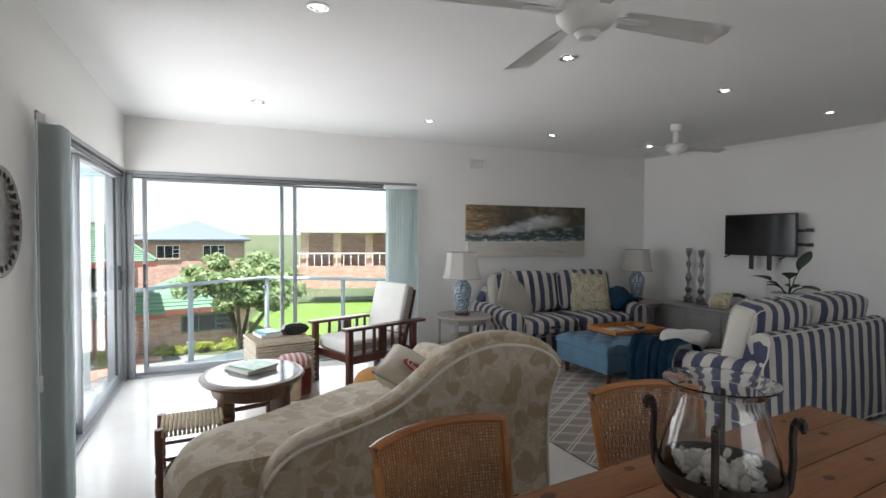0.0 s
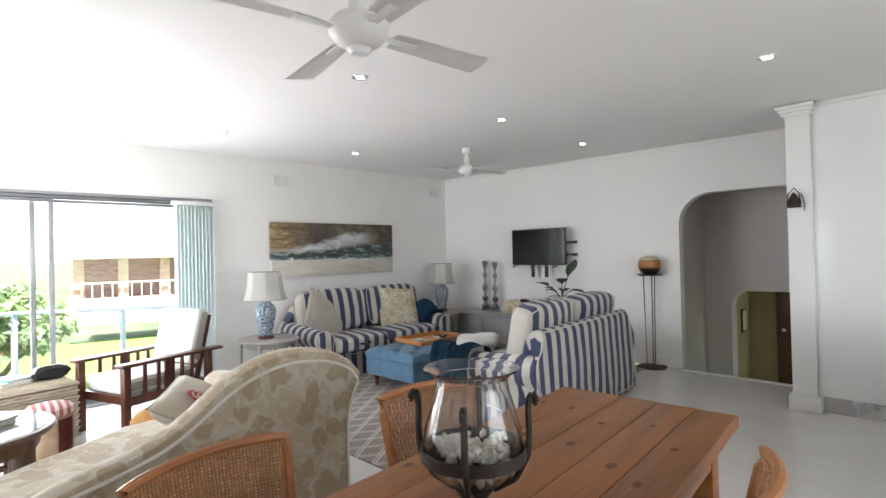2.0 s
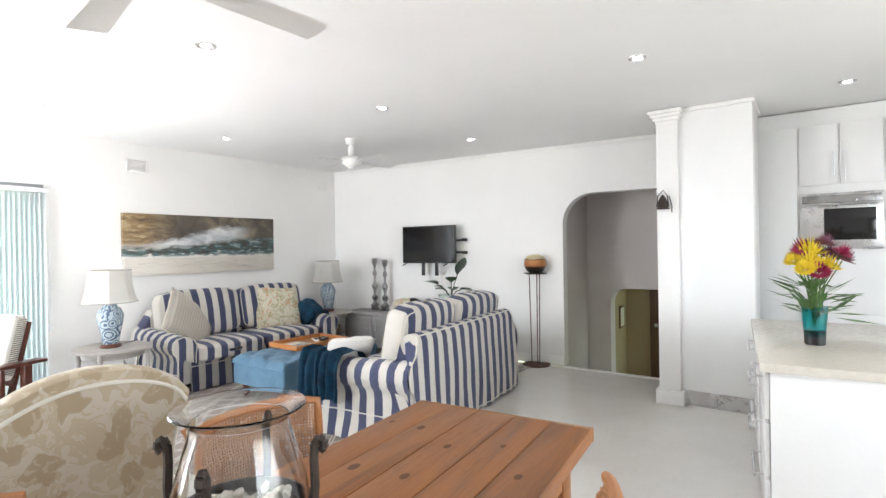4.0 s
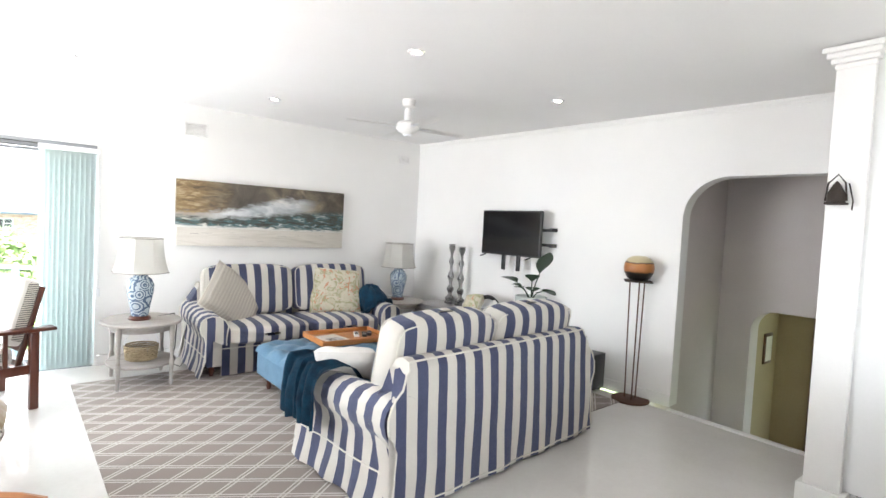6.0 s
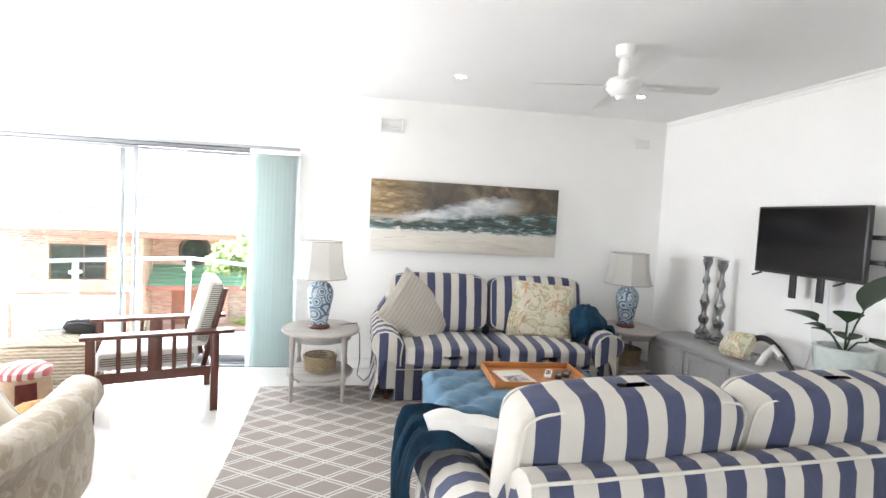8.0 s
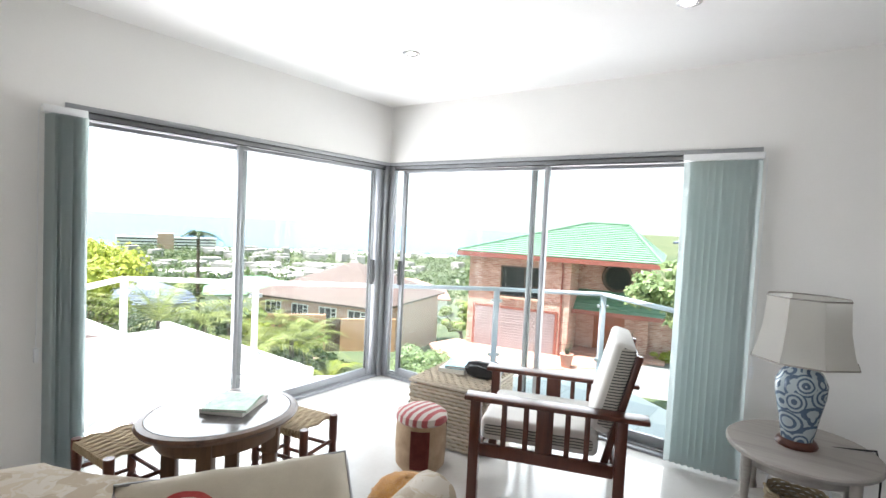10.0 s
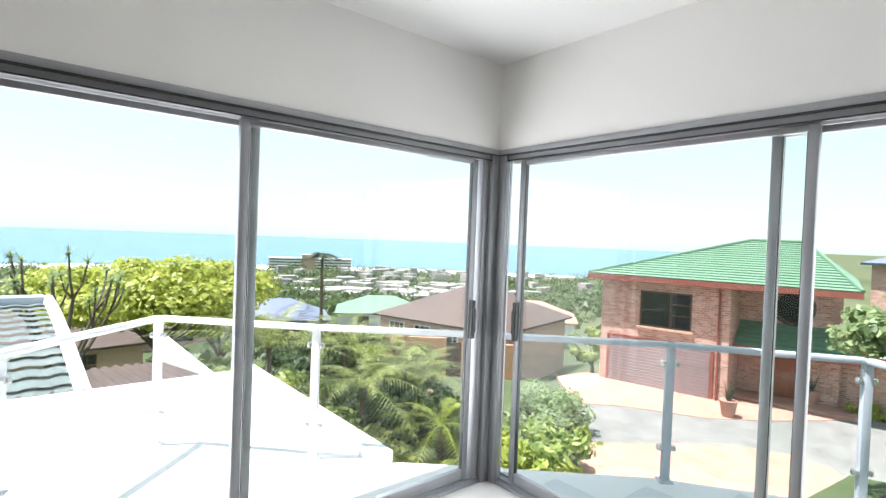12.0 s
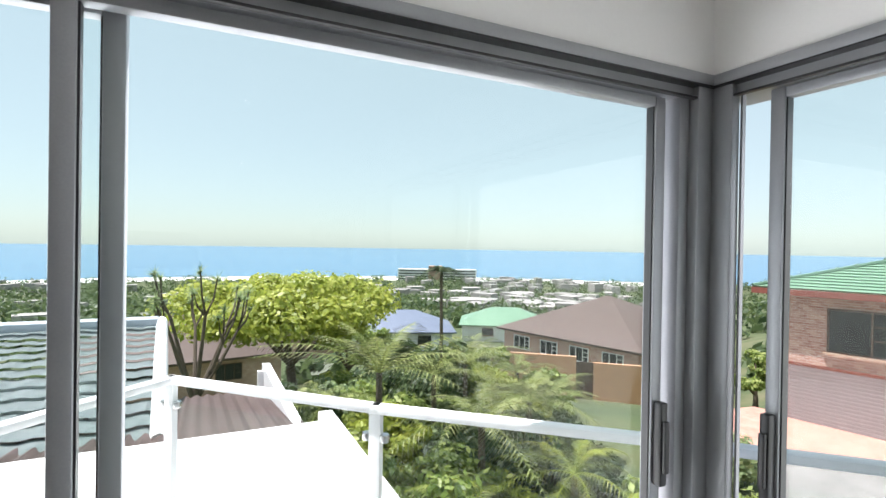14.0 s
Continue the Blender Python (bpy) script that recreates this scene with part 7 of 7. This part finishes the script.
LEAF_LIME = leaf_mat("lime_green_foliage", (.19, .25, .03), (.36, .42, .065), (.5, .52, .12))
LEAF_MID = leaf_mat("mid_green_foliage", (.07, .12, .02), (.2, .28, .06), (.42, .48, .15))
LEAF_DARK = leaf_mat("dark_green_foliage", (.03, .06, .022), (.07, .115, .045), (.14, .19, .075))
LEAF_PALM = leaf_mat("palm_green", (.09, .13, .03), (.32, .38, .11), (.58, .6, .28))
LEAF_GREY = leaf_mat("pale_green_foliage", (.11, .17, .07), (.22, .31, .13), (.38, .46, .24))
BARK = surf("grey_brown_bark", (.08, .06, .045), (.17, .135, .1), .9, 6, 50, .8, .01)


def clumps(centres, radii_, per, rs):
    ps, ns = [], []
    for c, r in zip(centres, radii_):
        d = rs.normal(0, 1, (per, 3))
        d /= np.linalg.norm(d, axis=1)[:, None]
        rr = r * rs.uniform(.55, 1.08, (per, 1))
        ps.append(np.array(c) + d * rr * np.array([1, 1, .62]))
        ns.append(d + np.array([0, 0, .5]))
    return np.concatenate(ps), np.concatenate(ns)


def tree(x, y, z, crown_c, crown_r, n_cl, per, leaf, mat, label, seed, name="tree", flat=.45, trunk_r=.16, limbs=6, hollow=.55):
    """A tree: tapered trunk, limbs and a crown of leaf clumps round crown_c."""
    rs = np.random.RandomState(seed)
    root = thing(name, pose(x, y, z), label, "tree")
    cc = Vector(crown_c)
    cs = []
    for i in range(n_cl):
        a, q = rs.uniform(0, 2 * math.pi), math.sqrt(rs.uniform(hollow ** 2 * .2, 1))
        h = rs.uniform(-.6, 1) * math.sqrt(max(.05, 1 - q * q))
        cs.append((cc.x + crown_r * q * math.cos(a), cc.y + crown_r * q * math.sin(a), cc.z + crown_r * flat * h))
    bm = B()
    fork = Vector((cc.x * .35, cc.y * .35, cc.z * .45))
    tube(bm, [(0, 0, -.3), (fork.x * .4, fork.y * .3, fork.z * .5), fork], trunk_r, 8, trunk_r * .7)
    part("trunk", bm, BARK, root)
    for i in range(limbs):
        c = Vector(cs[i * len(cs) // limbs])
        bm = B()
        mid = fork.lerp(c, .5) + Vector((rs.uniform(-.2, .2), rs.uniform(-.2, .2), .2))
        tube(bm, [fork, mid, c], trunk_r * .5, 6, trunk_r * .12)
        part("limb", bm, BARK, root)
    ps, ns = clumps(cs, [crown_r * rs.uniform(.18, .34) for _ in cs], per, rs)
    quads("crown", ps, ns, leaf, mat, root)
    return root


tree(-23.5, 2.6, -6.3, (.5, -.4, 4.95), 4.3, 90, 380, .12, LEAF_LIME, "spreading lime-green flat-crowned tree", 3, flat=.30, trunk_r=.28, limbs=9)
tree(1.35, 9.1, -2.95, (.0, .0, 2.95), 1.38, 44, 190, .085, LEAF_GREY, "round pale-green frangipani with knotted limbs beside the balcony", 5, flat=.75, trunk_r=.13, limbs=12)
for k, (x, y, s, mt) in enumerate(((-20.6, 11.6, 1.25, LEAF_MID), (-30, 7, 2.4, LEAF_MID), (-38, 12, 2.2, LEAF_DARK), (-15.5, 24.5, 1.5, LEAF_MID), (-36, 30, 2.2, LEAF_DARK))):
    zz = land(x, y)
    tree(x, y, zz, (0, 0, 2.3 * s / 1.7), s, 22, 200, .11, mt, "leafy garden tree between the houses", 20 + k, flat=.8)


def shrub(x, y, z, r, h, mat, label, seed, leaf=.105, n=14, per=120):
    rs = np.random.RandomState(seed)
    root = thing("shrub", pose(x, y, z), label, "shrub", "garden shrubs")
    cs = [(r * rs.uniform(-.8, .8), r * rs.uniform(-.8, .8), h * rs.uniform(.15, .85)) for _ in range(n)]
    bm = B()
    for k in range(5):
        tube(bm, [(0, 0, -.2), cs[k]], .03, 5, .008)
    part("stems", bm, BARK, root)
    ps, ns = clumps(cs, [r * rs.uniform(.3, .5) for _ in cs], per, rs)
    ps[:, 2] = np.maximum(ps[:, 2], -.1)
    quads("foliage", ps, ns, leaf, mat, root)


sr = random.Random(3)
for k in range(30):
    a, r = radians(sr.uniform(40, 80)), sr.uniform(15, 27)
    x, y = -r * math.sin(a), r * math.cos(a)
    if (y > 13 and x > -13) or (a < radians(59) and r > 18):
        continue
    big = sr.uniform(.8, 1.3)
    shrub(x, y, land(x, y), big, big * sr.uniform(1.0, 1.5), sr.choice((LEAF_MID, LEAF_LIME, LEAF_DARK, LEAF_GREY, LEAF_MID)), "leafy shrub on the slope between the houses", 150 + k, .09, 12, 120)
for k in range(30):
    x, y = sr.uniform(-15, -4.2), sr.uniform(1.2, 10.0)
    if y > 8.6 + .1 * (x + 6) and x > -9.5:
        y -= 2.5
    big = sr.uniform(.7, 1.2)
    shrub(x, y, land(x, y), big, big * sr.uniform(1.2, 1.75), sr.choice((LEAF_MID, LEAF_LIME, LEAF_DARK, LEAF_GREY, LEAF_MID)), "dense garden shrub below the terrace", 50 + k)
shrub(-7.5, 10.1, -4.25, 1.15, 1.35, LEAF_GREY, "dense rounded hedge beside the driveway", 140, .07, 26, 260)
for k in range(8):
    shrub(-2.0 + k * .55, 20.7 + .16 * k, -4.2, .5, .45, LEAF_LIME, "low border planting before the house", 95 + k, .05, 8, 90)


def palm(x, y, z, h, n, length, label, seed, droop=.9, mat=None):
    rs = np.random.RandomState(seed)
    root = thing("palm", pose(x, y, z), label, "palm", "garden palms")
    bm = B()
    tube(bm, [(0, 0, -.2), (.06 * h * .3, 0, h * .5), (0, 0, h)], .1, 8, .07)
    part("trunk", bm, BARK, root)
    for k in range(n):
        a = 2 * math.pi * k / n + rs.uniform(-.2, .2)
        el = rs.uniform(.35, 1.3)
        L = length * rs.uniform(.8, 1.1)
        pts = []
        for i in range(9):
            t = i / 8
            pts.append(Vector((math.cos(a) * L * t * math.cos(el) * (1 + .3 * t), math.sin(a) * L * t * math.cos(el) * (1 + .3 * t), h + L * (t * math.sin(el) - droop * t * t * .75))))
        bm = B()
        tube(bm, pts, .016, 4, .004)
        side = Vector((-math.sin(a), math.cos(a), 0))
        for i in range(1, 24):
            t = i / 24
            q = t * 8
            j = min(int(q), 7)
            p = pts[j].lerp(pts[j + 1], q - j)
            d = (pts[j + 1] - pts[j]).normalized()
            w = length * .34 * math.sin(math.pi * (t * .85 + .12))
            for s in (-1, 1):
                tip = p + side * (s * w) + d * (w * .6) - Vector((0, 0, w * .35))
                v = [bm.verts.new(p - d * .014), bm.verts.new(p.lerp(tip, .5) + d * .02), bm.verts.new(tip), bm.verts.new(p + d * .014)]
                bm.faces.new(v)
        part("frond", bm, mat or LEAF_PALM, root)


palm(-9.6, 2.2, -4.2, 3.0, 13, 2.5, "feathery palm in the garden below", 1, .55)
palm(-8.2, 4.0, -4.2, 2.1, 13, 2.2, "feathery palm in the garden below", 2)
palm(-11.5, 4.4, -4.4, 2.5, 12, 2.2, "feathery palm in the garden below", 3)
palm(-7.0, 3.0, -4.2, .9, 11, 1.8, "young bright palm in the garden below", 4, .9, LEAF_LIME)
palm(-12.6, 1.6, -4.4, 1.6, 12, 2.2, "feathery palm in the garden below", 5)
palm(-20.0, 8.6, -5.6, 6.0, 14, 1.3, "tall slim palm standing over the roofs", 6, 1.2, LEAF_DARK)
palm(-5.2, 3.6, -4.2, .8, 10, 1.7, "young bright palm in the garden below", 7, .9, LEAF_LIME)
palm(-9.6, 6.2, -4.2, 1.9, 12, 2.0, "feathery palm in the garden below", 8)
palm(-10.8, 7.6, -4.3, 1.5, 12, 2.0, "feathery palm in the garden below", 10, .7)
palm(-13.8, 6.6, -4.5, 2.2, 13, 2.3, "feathery palm in the garden below", 11, .6)
palm(-14.6, 9.2, -4.6, 1.6, 12, 2.0, "feathery palm in the garden below", 12, .8)
palm(-6.9, 5.4, -4.2, 1.3, 11, 1.8, "young bright palm in the garden below", 13, .9, LEAF_LIME)
palm(-15.5, 30, -4.4, 4.0, 12, 1.8, "palm behind the brick house", 9, 1.0)

# dragon tree with bare forking limbs
dr = thing("dragon_tree", pose(-16.9, -1.5, -4.6), "dragon tree with bare forking limbs and leaf tufts", "tree")
rs = np.random.RandomState(4)
tips = []
for k in range(8):
    a = 2 * math.pi * k / 8 + rs.uniform(-.3, .3)
    r = rs.uniform(.6, 1.3)
    fork = Vector((r * math.cos(a), r * math.sin(a), rs.uniform(2.9, 4.0)))
    bm = B()
    tube(bm, [(0, 0, -.2), (.1 * fork.x, .1 * fork.y, 1.3), Vector((fork.x * .6, fork.y * .6, fork.z * .7)), fork], .085, 6, .045)
    for q in range(3):
        e = a + rs.uniform(-1.1, 1.1)
        up = fork + Vector((.45 * math.cos(e), .45 * math.sin(e), rs.uniform(.5, 1.4)))
        tube(bm, [fork, fork.lerp(up, .5) + Vector((.08 * math.cos(e), .08 * math.sin(e), -.05)), up], .04, 5, .025)
        tips.append(up)
    part("limb", bm, BARK, dr)
for tip in tips:
    bm = B()
    for q in range(34):
        d = Vector((rs.normal(), rs.normal(), rs.normal(.2, .7))).normalized() * rs.uniform(.2, .4)
        s = d.cross(Vector((.3, .2, 1))).normalized() * .018
        v = [bm.verts.new(tip + s), bm.verts.new(tip + d), bm.verts.new(tip - s)]
        bm.faces.new(v)
    part("tuft", bm, LEAF_GREY, dr)

# far woods and roofs down to the coast
rs = np.random.RandomState(8)
cs, rr = [], []
HOMES = [(-31, 29), (-26, 22), (-36, -3), (-61, 21), (-67, 39), (-58, 9), (-47, 52), (-24, 2)]
while len(cs) < 3600:
    a, r = radians(rs.uniform(22, 150)), 34 + 430 * rs.uniform(0, 1) ** .8
    x, y = -r * math.sin(a), r * math.cos(a)
    s = rs.uniform(1.0, 2.2) * (1 + r / 220)
    if any(math.hypot(x - u, y - v) < 11 for u, v in HOMES) or (r < 75 and 40 < math.degrees(a) < 62):
        continue
    cs.append((x, y, land(x, y) + s * .45))
    rr.append(s)
ps, ns = clumps(cs, rr, 26, rs)
woods = quads("far_woods", ps, ns, .85, LEAF_DARK, None, "dark green tree canopy down to the coast", "trees", "stuff")
bm = B()
for k in range(150):
    a, r = radians(rs.normal(53, 8) if k < 120 else rs.uniform(64, 110)), rs.uniform(150, 450)
    x, y = -r * math.sin(a), r * math.cos(a)
    w, d, h = rs.uniform(2, 6), rs.uniform(2, 4.5), rs.uniform(2, 3.2) * (.6 + r / 300)
    box(bm, -w, -d, -1, w, d, h, m=pose(x, y, land(x, y), 0, 0, rs.uniform(0, 180)))
solid("far_roofs", bm, surf("pale_town_walls", (.2, .19, .18), (.44, .42, .40), .8, .05, 1, 0), "pale roofs of the town near the coast", "buildings", kind="stuff")
